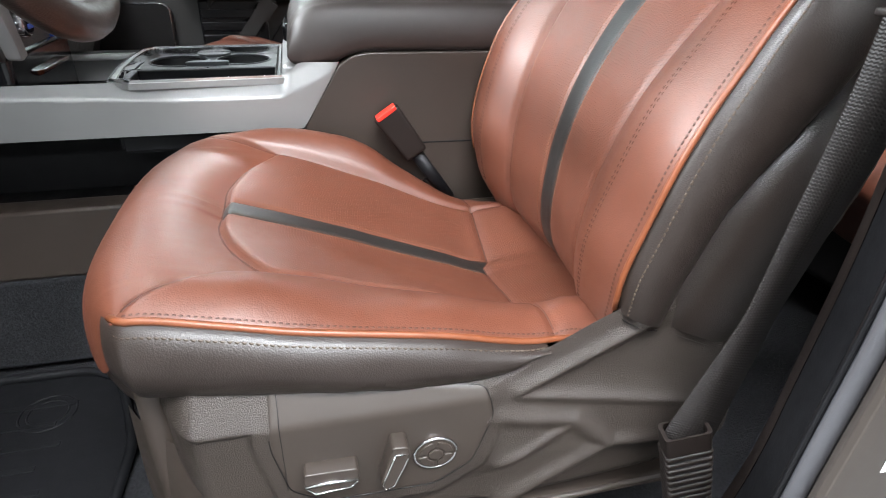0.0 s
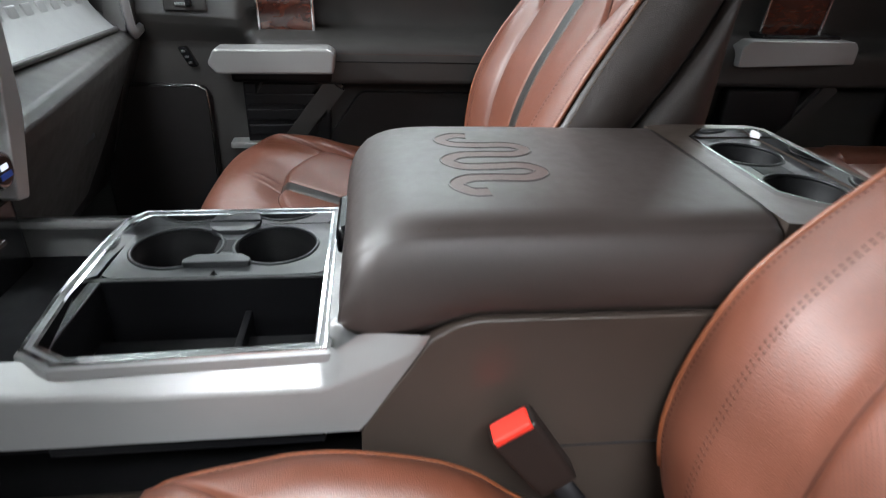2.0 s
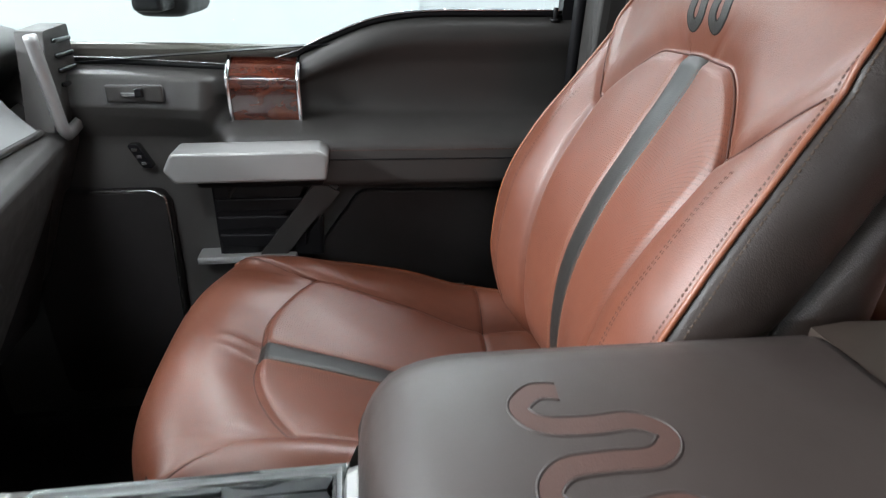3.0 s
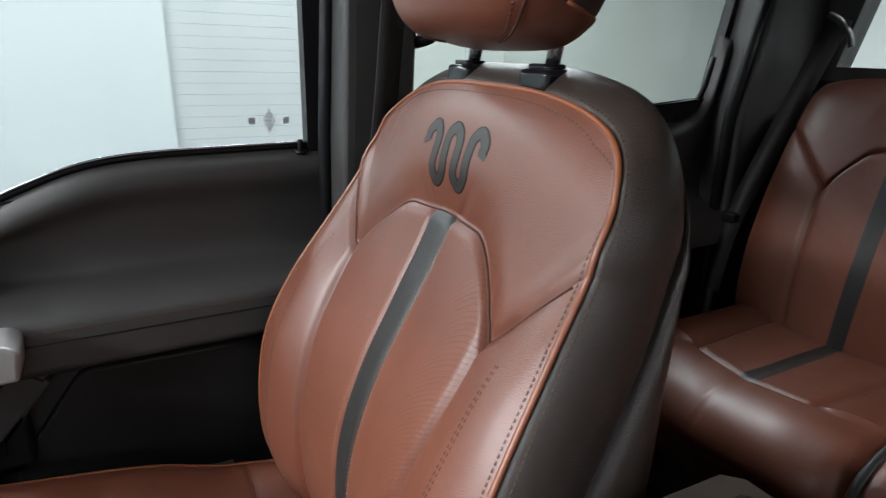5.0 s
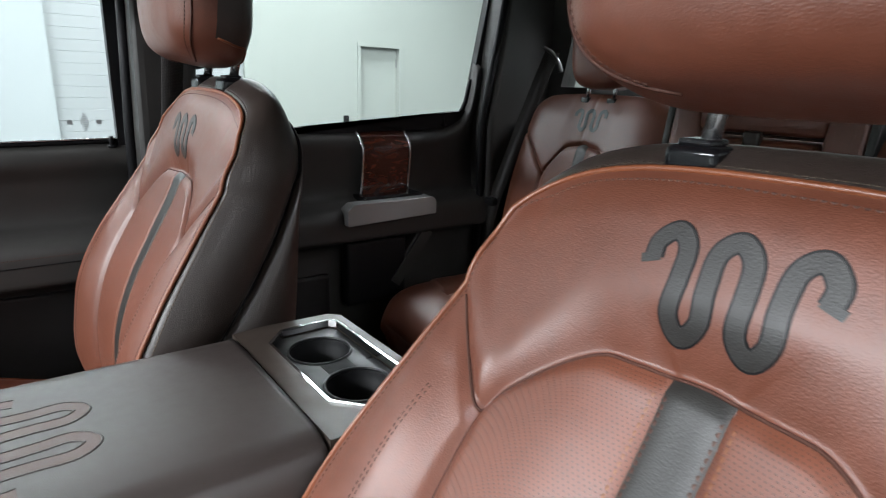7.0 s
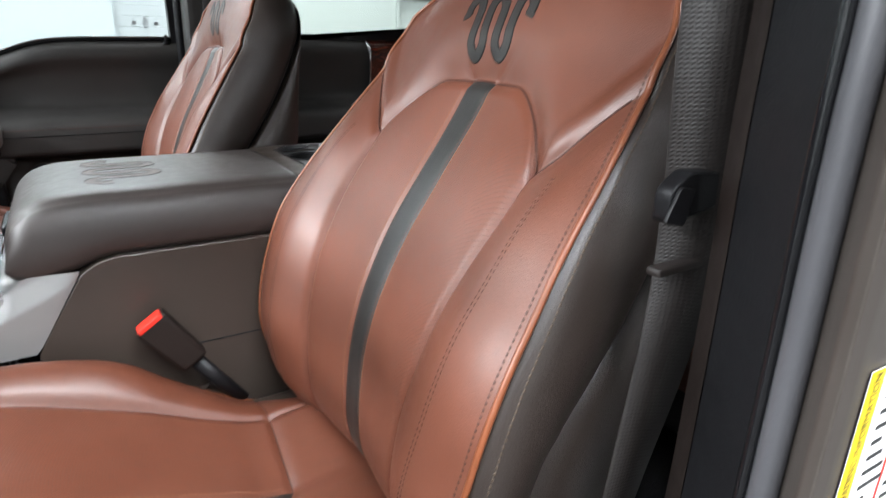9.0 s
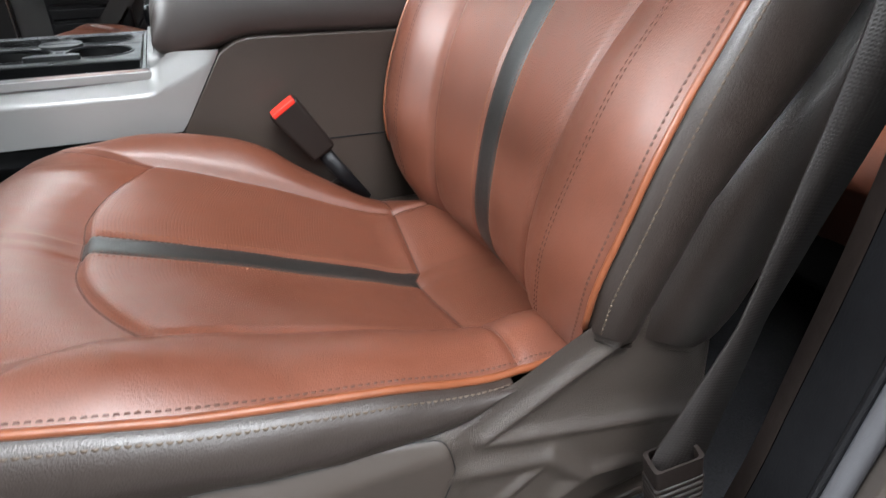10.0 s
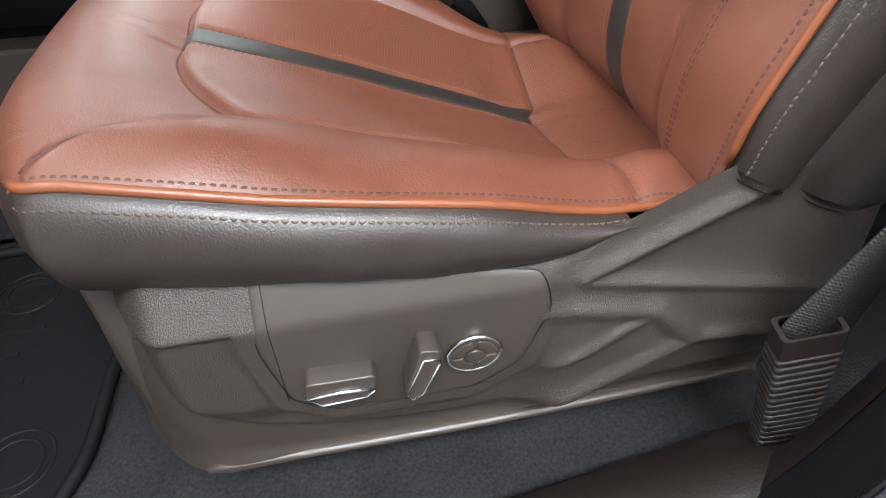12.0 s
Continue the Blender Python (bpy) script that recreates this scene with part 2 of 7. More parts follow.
def grid_mesh(fn, us, vs, material=None, flip=False, close_v=False):
    nu, nv = len(us), len(vs)
    verts = [fn(u, v) for u in us for v in vs]
    faces = []
    for i in range(nu - 1):
        for j in range(nv - 1 + (1 if close_v else 0)):
            k = (j + 1) % nv
            f = (i * nv + j, i * nv + k, (i + 1) * nv + k, (i + 1) * nv + j)
            faces.append(f[::-1] if flip else f)
    me = mesh_of("surface", verts, faces, material)
    # surface lengths in metres
    a, b = [0.0], [0.0]
    for i in range(1, nu):
        a.append(a[-1] + (Vector(verts[i * nv + nv // 2]) - Vector(verts[(i - 1) * nv + nv // 2])).length)
    for j in range(1, nv):
        b.append(b[-1] + (Vector(verts[(nu // 2) * nv + j]) - Vector(verts[(nu // 2) * nv + j - 1])).length)
    layer = me.uv_layers.new(name="surface")
    layer.data.foreach_set("uv", [c for l in me.loops for c in (a[l.vertex_index // nv], b[l.vertex_index % nv])])
    return me


def ease(a, b, n):
    """n + 1 steps from a to b, denser at both ends."""
    return [a + (b - a) * (0.5 - 0.5 * math.cos(math.pi * i / n)) * 0.7 + (b - a) * i / n * 0.3 for i in range(n + 1)]


def interp(x, pts):
    if x <= pts[0][0]:
        return pts[0][1]
    for (a, p), (b, q) in zip(pts, pts[1:]):
        if x <= b:
            t = (x - a) / (b - a)
            return p + (q - p) * t
    return pts[-1][1]


def smooth_interp(x, pts):
    """Monotone-ish cubic through the points."""
    xs, ys = [p[0] for p in pts], [p[1] for p in pts]
    if x <= xs[0]:
        return ys[0]
    if x >= xs[-1]:
        return ys[-1]
    n = len(xs)
    i = max(k for k in range(n - 1) if xs[k] <= x)

    def slope(k):
        if k == 0:
            return (ys[1] - ys[0]) / (xs[1] - xs[0])
        if k == n - 1:
            return (ys[-1] - ys[-2]) / (xs[-1] - xs[-2])
        return (ys[k + 1] - ys[k - 1]) / (xs[k + 1] - xs[k - 1])
    h = xs[i + 1] - xs[i]
    t = (x - xs[i]) / h
    a, b = slope(i) * h, slope(i + 1) * h
    return (2 * t**3 - 3 * t**2 + 1) * ys[i] + (t**3 - 2 * t**2 + t) * a + (-2 * t**3 + 3 * t**2) * ys[i + 1] + (t**3 - t**2) * b


def tube(points, r, sides=8, material=None, closed=False, caps=True, flat=1.0, up=None):
    """A round or flattened bar along a line of points."""
    pts = [Vector(p) for p in points]
    n = len(pts)
    verts, faces = [], []
    if up is None:
        way = pts[-1] - pts[0]
        up = (1, 0, 0) if not closed and abs(way.z) > 0.85 * way.length else (0, 0, 1)
    for i, p in enumerate(pts):
        a = pts[(i - 1) % n] if closed or i else p
        b = pts[(i + 1) % n] if closed or i < n - 1 else p
        d = (b - a).normalized()
        s = d.cross(Vector(up))
        s = s.normalized() if s.length > 1e-4 else d.orthogonal().normalized()
        w = s.cross(d).normalized()
        for k in range(sides):
            an = 2 * math.pi * k / sides
            verts.append(p + s * math.cos(an) * r + w * math.sin(an) * r * flat)
    for i in range(n if closed else n - 1):
        j = (i + 1) % n
        for k in range(sides):
            m = (k + 1) % sides
            faces.append((i * sides + k, j * sides + k, j * sides + m, i * sides + m))
    if caps and not closed:
        faces.append(tuple(range(sides)))
        faces.append(tuple((n - 1) * sides + k for k in reversed(range(sides))))
    return mesh_of("tube", verts, faces, material)


def catmull(pts, steps=8, closed=False):
    P = [Vector(p) for p in pts]
    n = len(P)
    out = []
    for i in range(n if closed else n - 1):
        p0, p1, p2, p3 = (P[(i + k) % n] if closed else P[min(max(i + k, 0), n - 1)] for k in (-1, 0, 1, 2))
        for s in range(steps):
            t = s / steps
            out.append(0.5 * ((2 * p1) + (p2 - p0) * t + (2 * p0 - 5 * p1 + 4 * p2 - p3) * t * t + (3 * p1 - p0 - 3 * p2 + p3) * t**3))
    if not closed:
        out.append(P[-1])
    return out


def rbox(lo, hi, bevel=0.004, seg=2, shape=None):
    """A box with rounded edges; shape(v) may move its corners first."""
    bm = bmesh.new()
    bmesh.ops.create_cube(bm, size=1)
    for v in bm.verts:
        v.co = Vector([lo[k] + (hi[k] - lo[k]) * (v.co[k] + 0.5) for k in range(3)])
        if shape:
            v.co = Vector(shape(v.co))
    if bevel > 0:
        bmesh.ops.bevel(bm, geom=list(bm.edges), offset=bevel, segments=seg, profile=0.6, affect="EDGES", clamp_overlap=True)
    flat = sorted((f.calc_area() for f in bm.faces), reverse=True)[min(5, len(bm.faces) - 1)] * 0.999
    for f in bm.faces:
        f.smooth = f.calc_area() < flat
    return bm


def prism(outline, axis, a, b, bevel=0.003, seg=2, move=None):
    """A closed outline in the plane across an axis, drawn out from a to b."""
    bm = bmesh.new()
    ax = "xyz".index(axis)
    o1, o2 = [(1, 2), (0, 2), (0, 1)][ax]
    rings = []
    for w in (a, b):
        ring = []
        for p, q in outline:
            c = [0, 0, 0]
            c[ax], c[o1], c[o2] = w, p, q
            ring.append(bm.verts.new(c))
        rings.append(ring)
    n = len(outline)
    bm.faces.new(rings[0])
    bm.faces.new(rings[1][::-1])
    for i in range(n):
        j = (i + 1) % n
        bm.faces.new((rings[0][j], rings[0][i], rings[1][i], rings[1][j]))
    bmesh.ops.recalc_face_normals(bm, faces=bm.faces)
    if bevel > 0:
        edges = [e for e in bm.edges if e.calc_face_angle(0) > 0.45]
        bmesh.ops.bevel(bm, geom=edges, offset=bevel, segments=seg, profile=0.6, affect="EDGES", clamp_overlap=True)
    if move:
        for v in bm.verts:
            v.co = Vector(move(v.co))
    for f in bm.faces:
        f.smooth = len(f.verts) < 5
    return bm


def rounded(points, r, n=4):
    """A closed outline with its corners rounded."""
    out = []
    k = len(points)
    for i in range(k):
        p0, p, p1 = (Vector((*points[(i + d) % k], 0)) for d in (-1, 0, 1))
        a, b = (p0 - p), (p1 - p)
        d = min(r, a.length * 0.45, b.length * 0.45)
        s, e = p + a.normalized() * d, p + b.normalized() * d
        for j in range(n + 1):
            t = j / n
            q = (1 - t) ** 2 * s + 2 * t * (1 - t) * p + t * t * e
            out.append((q.x, q.y))
    return out


def frame_mesh(outer, inner, axis, a, b, material=None):
    """A flat ring between two outlines with the same number of points, with thickness."""
    ax = "xyz".index(axis)
    o1, o2 = [(1, 2), (0, 2), (0, 1)][ax]
    verts = []
    for w in (a, b):
        for line in (outer, inner):
            for p, q in line:
                c = [0, 0, 0]
                c[ax], c[o1], c[o2] = w, p, q
                verts.append(c)
    n = len(outer)
    faces = []
    for i in range(n):
        j = (i + 1) % n
        faces += [(i, j, n + j, n + i), (2 * n + i, 3 * n + i, 3 * n + j, 2 * n + j), (i, 2 * n + i, 2 * n + j, j), (n + i, n + j, 3 * n + j, 3 * n + i)]
    return mesh_of("frame", verts, faces, material, False)


def stitches(line, normal_of, length=0.0044, gap=0.0014, w=0.0009, lift=0.0003, material=None):
    """Small raised threads along a line."""
    pts = [Vector(p) for p in line]
    verts, faces = [], []
    acc, i = 0.0, 0
    seglen = [(b - a).length for a, b in zip(pts, pts[1:])]
    total = sum(seglen)

    def at(d):
        for a, b, l in zip(pts, pts[1:], seglen):
            if d <= l:
                return a + (b - a) * (d / max(l, 1e-9))
            d -= l
        return pts[-1].copy()
    while acc + length < total:
        a, b = at(acc), at(acc + length)
        nrm = Vector(normal_of(a)).normalized()
        d = (b - a).normalized()
        s = d.cross(nrm).normalized() * w
        mid = (a + b) / 2 + nrm * lift * 2.2
        k = len(verts)
        a2, b2 = a - nrm * lift * 0.5, b - nrm * lift * 0.5
        verts += [a2 - s, a2 + s, mid - s, mid + s, b2 - s, b2 + s]
        faces += [(k, k + 1, k + 3, k + 2), (k + 2, k + 3, k + 5, k + 4), (k, k + 2, k + 4), (k + 1, k + 5, k + 3)]
        acc += length + gap
    return mesh_of("stitches", verts, faces, material)


# front seats
def gauss(d, w):
    return math.exp(-(d / w) ** 2)


LOGO = [(-0.066, 0.566), (-0.067, 0.583), (-0.054, 0.598), (-0.040, 0.586), (-0.037, 0.555), (-0.038, 0.524), (-0.026, 0.507), (-0.012, 0.522),
        (-0.011, 0.555), (-0.008, 0.584), (0.006, 0.598), (0.020, 0.584), (0.020, 0.552), (0.018, 0.522), (0.031, 0.505), (0.045, 0.522),
        (0.045, 0.555), (0.047, 0.584), (0.060, 0.597), (0.074, 0.584), (0.074, 0.568)]


def ribbon_on(fn, line, w, lift, material, seg=6, cut=0.35):
    """A flat band that lies on a surface: fn(p, q, lift) gives the place."""
    pts = catmull([(p, q, 0) for p, q in line], seg)
    verts, faces = [], []
    for i, p in enumerate(pts):
        a, b = pts[max(i - 1, 0)], pts[min(i + 1, len(pts) - 1)]
        d = (b - a).normalized()
        n = Vector((-d.y, d.x, 0)) * w
        for off, l in ((-1.0, -0.0012), (-0.9, lift), (0.9, lift), (1.0, -0.0012)):
            q = p + n * off
            verts.append(fn(q.x, q.y, l))
        if i:
            k = 4 * i
            faces += [(k - 4 + j, k - 3 + j, k + 1 + j, k + j) for j in range(3)]
    return mesh_of("band", verts, faces, material, False)


class Seat:
    """The surfaces of a bucket seat. o: the way in y to the door; recline in degrees."""

    def __init__(self, y0, o, dx, dz, recline):
        self.y0, self.o, self.dx, self.dz = y0, o, dx, dz
        self.sr, self.cr = math.sin(radians(recline)), math.cos(radians(recline))
        self.hx, self.hz = -0.056 + dx, 0.554 + dz

    # cushion
    def s_of(self, v, x):
        a = abs(v)
        k = (0, interp(x, ((-0.5, 0.0185), (-0.16, 0.0165))),
             smooth_interp(x, ((-0.62, 0.20), (-0.44, 0.182), (-0.30, 0.168), (-0.16, 0.152), (-0.03, 0.15))),
             smooth_interp(x, ((-0.62, 0.215), (-0.585, 0.228), (-0.55, 0.240), (-0.45, 0.254), (-0.30, 0.256), (-0.18, 0.246), (-0.03, 0.225))))
        i = min(int(a), 2)
        return math.copysign(k[i] + (k[i + 1] - k[i]) * (a - i), v)

    @staticmethod
    def x_front(a):
        """Where the seam behind the rolled front edge lies."""
        if a <= 1.15:
            return -0.497
        if a <= 2:
            t = (a - 1.15) / 0.85
            return -0.497 + 0.063 * t**1.7
        t = a - 2
        return -0.434 - 0.130 * t**0.48

    def crown(self, x, v, groove=True):
        a, out = abs(v), v > 0
        zi = smooth_interp(x, ((-0.56, 0.700), (-0.503, 0.683), (-0.40, 0.648), (-0.30, 0.609), (-0.22, 0.578), (-0.166, 0.557), (-0.04, 0.545)))
        ze = smooth_interp(x, ((-0.58, 0.698), (-0.50, 0.697), (-0.44, 0.688), (-0.30, 0.640), (-0.164, 0.585), (-0.04, 0.57)))
        if out:
            zp = smooth_interp(x, ((-0.60, 0.672), (-0.55, 0.690), (-0.5, 0.687), (-0.41, 0.670), (-0.3, 0.650), (-0.22, 0.628), (-0.18, 0.617), (-0.04, 0.60)))
            zr = max(zp, ze) + 0.007
        else:
            zr = smooth_interp(x, ((-0.58, 0.700), (-0.5, 0.707), (-0.43, 0.710), (-0.34, 0.694), (-0.29, 0.672), (-0.25, 0.642), (-0.19, 0.602), (-0.15, 0.580), (-0.04, 0.555)))
            zp = zr - 0.02
        if a <= 1:
            z = zi
        elif a <= 2:
            t = a - 1
            z = zi + (ze - zi) * t**2.2 + 0.006 * math.sin(math.pi * t)
        else:
            t = a - 2
            c = 4 * (zr - 0.5 * (ze + zp))
            z = ze + (zp - ze) * t + c * t * (1 - t) * (1.0 if out else 0.9)
        s = abs(self.s_of(v, x))
        if groove and abs(a - 2) < 0.4:
            z -= (0.0045 if out else 0.006) * gauss(s - abs(self.s_of(2, x)), 0.005)
        if a < 1.6 and x < -0.15:
            z -= 0.0015 * gauss(s - abs(self.s_of(1, x)), 0.0025)
        return z + 0.0016 * noise.noise((x * 16, math.copysign(s, v) * 20, 3.1))

    def nose(self, u, v):
        """The rolled front edge: u from 1 at its seam to 0 at the lower front."""
        a, w, out = abs(v), 1 - u, v > 0
        x1 = self.x_front(a)
        s1 = self.s_of(v, x1) - 0.008 * (1 - (a / 3) ** 3)
        z1 = self.crown(x1, v, False) - interp(a, ((0, 0.012), (1.6, 0.012), (2.5, 0.004)))
        # one even roll across the seat, eased into the line of the seam
        e = abs(self.s_of(v, -0.52)) / abs(self.s_of(3, -0.52))
        xs = -0.498 - 0.066 * e**5
        ss = math.copysign(abs(self.s_of(3, -0.52)) * e * (1 - 0.05 * e**6), v)
        zs = 0.680 + (0.012 if out else 0.016) * e * e - 0.010 * e**10
        xf = -0.634 + 0.070 * e**3.4
        k = xs - xf
        zb = 0.604 + 0.058 * max(0, (e - 0.8) / 0.2) ** 2
        puff = 0.034 - 0.030 * e**3
        lead = 0.030 - (0.030 if out else 0.034) * e**3
        p = ((xs, zs), (xs - 0.46 * k, zs + puff), (xf - 0.004, zs + lead), (xf, zb))
        b0, b1, b2, b3 = (1 - w) ** 3, 3 * w * (1 - w) ** 2, 3 * w * w * (1 - w), w**3
        near = gauss(w, 0.26) * (1 - w)
        x = b0 * p[0][0] + b1 * p[1][0] + b2 * p[2][0] + b3 * p[3][0] + (x1 - xs) * near
        z = b0 * p[0][1] + b1 * p[1][1] + b2 * p[2][1] + b3 * p[3][1] + (z1 - zs) * gauss(w, 0.17) * (1 - w)
        s1, sf = ss + (s1 - ss) * near, 0.98 * ss + (s1 - ss) * near
        z += 0.0010 * noise.noise((x * 14, s1 * 16, 9.1)) + 0.0006 * math.sin(300 * s1 + 5 * noise.noise((s1 * 9, w * 4, 1))) * gauss(w - 0.16, 0.10)
        return (x + self.dx, self.y0 + self.o * (s1 + (sf - s1) * w), z + self.dz)

    def cushion(self, u, v):
        if u < 1:
            return self.nose(u, v)
        a = abs(v)
        x1, x2, x3 = self.x_front(a), -0.158 + 0.011 * min(2, max(0, -v)), -0.008
        x = x1 + (x2 - x1) * (u - 1) if u <= 2 else x2 + (x3 - x2) * (u - 2)
        z = self.crown(x, v)
        z -= interp(a, ((0, 0.012), (1.6, 0.012), (2.5, 0.004))) * gauss(x - x1, 0.006) + (0.004 * gauss(x - x2, 0.005) if a <= 2 else 0.003 * gauss(x - x2, 0.005))
        if u > 2:
            z += 0.014 * math.sin(math.pi * 0.5 * min((u - 2) / 0.6, 1)) * (1 - (a / 3) ** 4) - 0.034 * max(0, (u - 2.75) / 0.25) ** 2
            if v > 1.6:
                z += 0.0022 * math.sin(90 * (x + 0.4 * abs(self.s_of(v, x)))) * min(1, (v - 1.6) / 0.8) * min(1, (u - 2) / 0.2)
        s = self.s_of(v, x) - 0.008 * (1 - (a / 3) ** 3)
        return (x + self.dx, self.y0 + self.o * s, z + self.dz)

    def skirt(self, x, t, side=1):
        """Below the piping: t from 0 at the piping to 1 at its lower edge."""
        s = abs(self.s_of(3, x))
        z0 = self.crown(x, 3 * side) - 0.003
        zb = smooth_interp(x, ((-0.60, 0.605), (-0.55, 0.606), (-0.5, 0.606), (-0.42, 0.600), (-0.264, 0.580), (-0.215, 0.586), (-0.175, 0.612)))
        z = z0 + (zb - z0) * t
        if x < -0.554:
            s -= 0.9 * (-0.554 - x)
        s += 0.021 * math.sin(math.pi * min(t**0.72 * 0.86, 1)) ** 0.8 - 0.009 * t**4
        z += 0.0016 * min(1, 4 * t) * noise.noise((x * 30, t * 2, 1.0))
        s += 0.0020 * min(1, 0.15 + 4 * t) * noise.noise((x * 14, t * 2, 5.0))
        return (x + self.dx, self.y0 + self.o * side * s, z + self.dz)

    # back
    def place(self, h, s, d):
        return (self.hx + h * self.sr - d * self.cr, self.y0 + self.o * s, self.hz + h * self.cr + d * self.sr)

    def bs(self, v, h):
        a = abs(v)
        k = (0, interp(h, ((0, 0.018), (0.5, 0.0225))),
             smooth_interp(h, ((-0.05, 0.115), (0.1, 0.125), (0.25, 0.142), (0.42, 0.156), (0.52, 0.13), (0.66, 0.11))),
             smooth_interp(h, ((-0.05, 0.205), (0.03, 0.238), (0.10, 0.260), (0.20, 0.272), (0.30, 0.270), (0.40, 0.256), (0.50, 0.240), (0.56, 0.230), (0.60, 0.213), (0.63, 0.19), (0.66, 0.17))))
        i = min(int(a), 2)
        return math.copysign(k[i] + (k[i + 1] - k[i]) * (a - i), v)

    @staticmethod
    def h_top(a):
        if a <= 1.4:
            return 0.512 - 0.004 * (a / 1.4) ** 2
        if a <= 2:
            t = (a - 1.4) / 0.6
            return 0.508 - 0.088 * (1 - max(0, 1 - t**1.7) ** 0.72)
        return 0.42 + 0.095 * (a - 2) ** 1.1

    def bd(self, h, v):
        a = abs(v)
        dc = smooth_interp(h, ((-0.05, -0.045), (0.0, -0.020), (0.035, 0.022), (0.08, 0.047), (0.16, 0.066), (0.24, 0.070), (0.32, 0.058), (0.40, 0.034), (0.48, 0.009), (0.53, 0.0), (0.6, -0.006), (0.66, -0.014)))
        dp = smooth_interp(h, ((-0.05, -0.02), (0.0, 0.012), (0.04, 0.055), (0.07, 0.073), (0.12, 0.092), (0.2, 0.100), (0.27, 0.096), (0.33, 0.080), (0.39, 0.058), (0.46, 0.028), (0.53, 0.0), (0.60, -0.014), (0.66, -0.02)))
        de = dc + smooth_interp(h, ((0, 0.012), (0.25, 0.012), (0.42, 0.006), (0.52, 0.002)))
        dr = max(dp + 0.008, de) if h < 0.45 else max(dp, de) + 0.012
        fade = interp(h, ((0.45, 1.0), (0.60, 0.0)))
        if a <= 1:
            d = dc
        elif a <= 2:
            t = a - 1
            d = dc + (de - dc) * t**2 + 0.005 * math.sin(math.pi * t) * fade
        else:
            t = a - 2
            rise = max(dr - 0.5 * (de + dp), 0.004) * (0.35 + 0.65 * fade) * (1 - 0.8 * gauss(h - self.h_top(a), 0.05))
            d = de + (dp - de) * t + rise * smooth_interp(t, ((0, 0), (0.22, 0.62), (0.46, 1.0), (0.75, 0.72), (1, 0)))
        if h < self.h_top(a) + 0.002:
            s = abs(self.bs(v, h))
            d -= 0.006 * gauss(s - abs(self.bs(2, h)), 0.005) * fade + (0.002 * gauss(s - abs(self.bs(1, h)), 0.003) if a < 1.6 else 0)
        d -= 0.006 * gauss(h - self.h_top(a), 0.006) * (1 if a < 2.4 else max(0, 1 - (a - 2.4) / 0.5))
        d += 0.0013 * noise.noise((h * 14, self.bs(v, h) * 16, 7.7))
        return d

    def yoke(self, h, s, v):
        """The shoulder panel: smooth across, joined to the panels along its lower seam."""
        a = abs(v)
        h1 = self.h_top(a)
        e = min(1.0, abs(s) / self.bs(3, h))
        dc = smooth_interp(h, ((0.40, 0.030), (0.46, 0.016), (0.52, 0.005), (0.58, -0.002), (0.66, -0.014)))
        dp = smooth_interp(h, ((0.39, 0.050), (0.46, 0.027), (0.53, 0.0), (0.60, -0.014), (0.66, -0.02)))
        d = dc + (dp - dc) * e**2.5 + 0.006 * (1 - e * e)
        w = max(0, min(1, (h - h1) / 0.06))
        w = w * w * (3 - 2 * w)
        seam = self.bd(h1, v)
        d = seam + (d - seam) * w - 0.002 * gauss(h - h1, 0.012) * (1 if a < 2.4 else 0)
        return d + 0.0012 * noise.noise((h * 12, s * 9, 7.7))

    @staticmethod
    def top_edge(a):
        f = radians(66) * a / 3
        return 0.500 + 0.156 * math.cos(f) ** 0.55, 0.238 * math.sin(f) ** 0.68

    def outline(self, u, v, low):
        """Height and width on the back at u (0 to 1 the panels, 1 to 2 the shoulder)."""
        a = abs(v)
        h1 = self.h_top(a)
        if u <= 1:
            h = low + (h1 - low) * u
            return h, self.bs(v, h)
        h2, s2 = self.top_edge(a)
        w = u - 1
        bulge = 0.004 * math.sin(math.pi * w) * max(0, a - 2)
        return h1 + (h2 - h1) * w, math.copysign(abs(self.bs(v, h1)) * (1 - w) + s2 * w + bulge, v)

    @staticmethod
    def drop(u, v):
        return 0.012 * max(0, (u - 1.7) / 0.3) ** 2 * (1 - min(1, abs(v) / 3) ** 3)

    def back(self, u, v):
        h, s = self.outline(u, v, -0.04)
        d = self.bd(h, v) if u <= 1 else self.yoke(h, s, v)
        return self.place(h, s, d - self.drop(u, v))

    def rim(self, q):
        """Along the piping of the back: q from 0 (bottom, door side) over the top to 1 (bottom, inner side)."""
        if q < 0.4:
            u = q / 0.4 * 2
            return self.rim_at(u, 3)
        if q > 0.6:
            u = (1 - q) / 0.4 * 2
            return self.rim_at(u, -3)
        return self.rim_at(2, 3 - 6 * (q - 0.4) / 0.2)

    def rim_at(self, u, v):
        h, s = self.outline(u, v, 0.075)
        return h, s, (self.bd(h, v) if u <= 1 else self.yoke(h, s, v)) - self.drop(u, v)

    @staticmethod
    def panel_edge(h):
        return 0.34 + 0.62 * max(0, min(1, (h - 0.20) / 0.36)) ** 1.2

    def shell(self, q, t):
        """From the piping (t = 0) back to the rear edge of the shell (t = 1)."""
        h, s, d = self.rim(q)
        back = -0.115 - 0.015 * gauss(h - 0.3, 0.2)
        top = max(0, min(1, (h - 0.53) / 0.10))
        dh = top * 0.036 * math.sin(math.pi * min(t * 1.1, 1)) - top * 0.012 * t
        low = 0.02 * t * (1 - top) if h < 0.12 else 0
        e = self.panel_edge(h)
        if t < e:
            puff = 0.017 * math.sin(math.pi * min(1, t / e)) ** 0.7
        else:
            puff = 0.014 * math.sin(math.pi * min(1, (t - e) / max(1 - e, 0.05))) ** 0.8
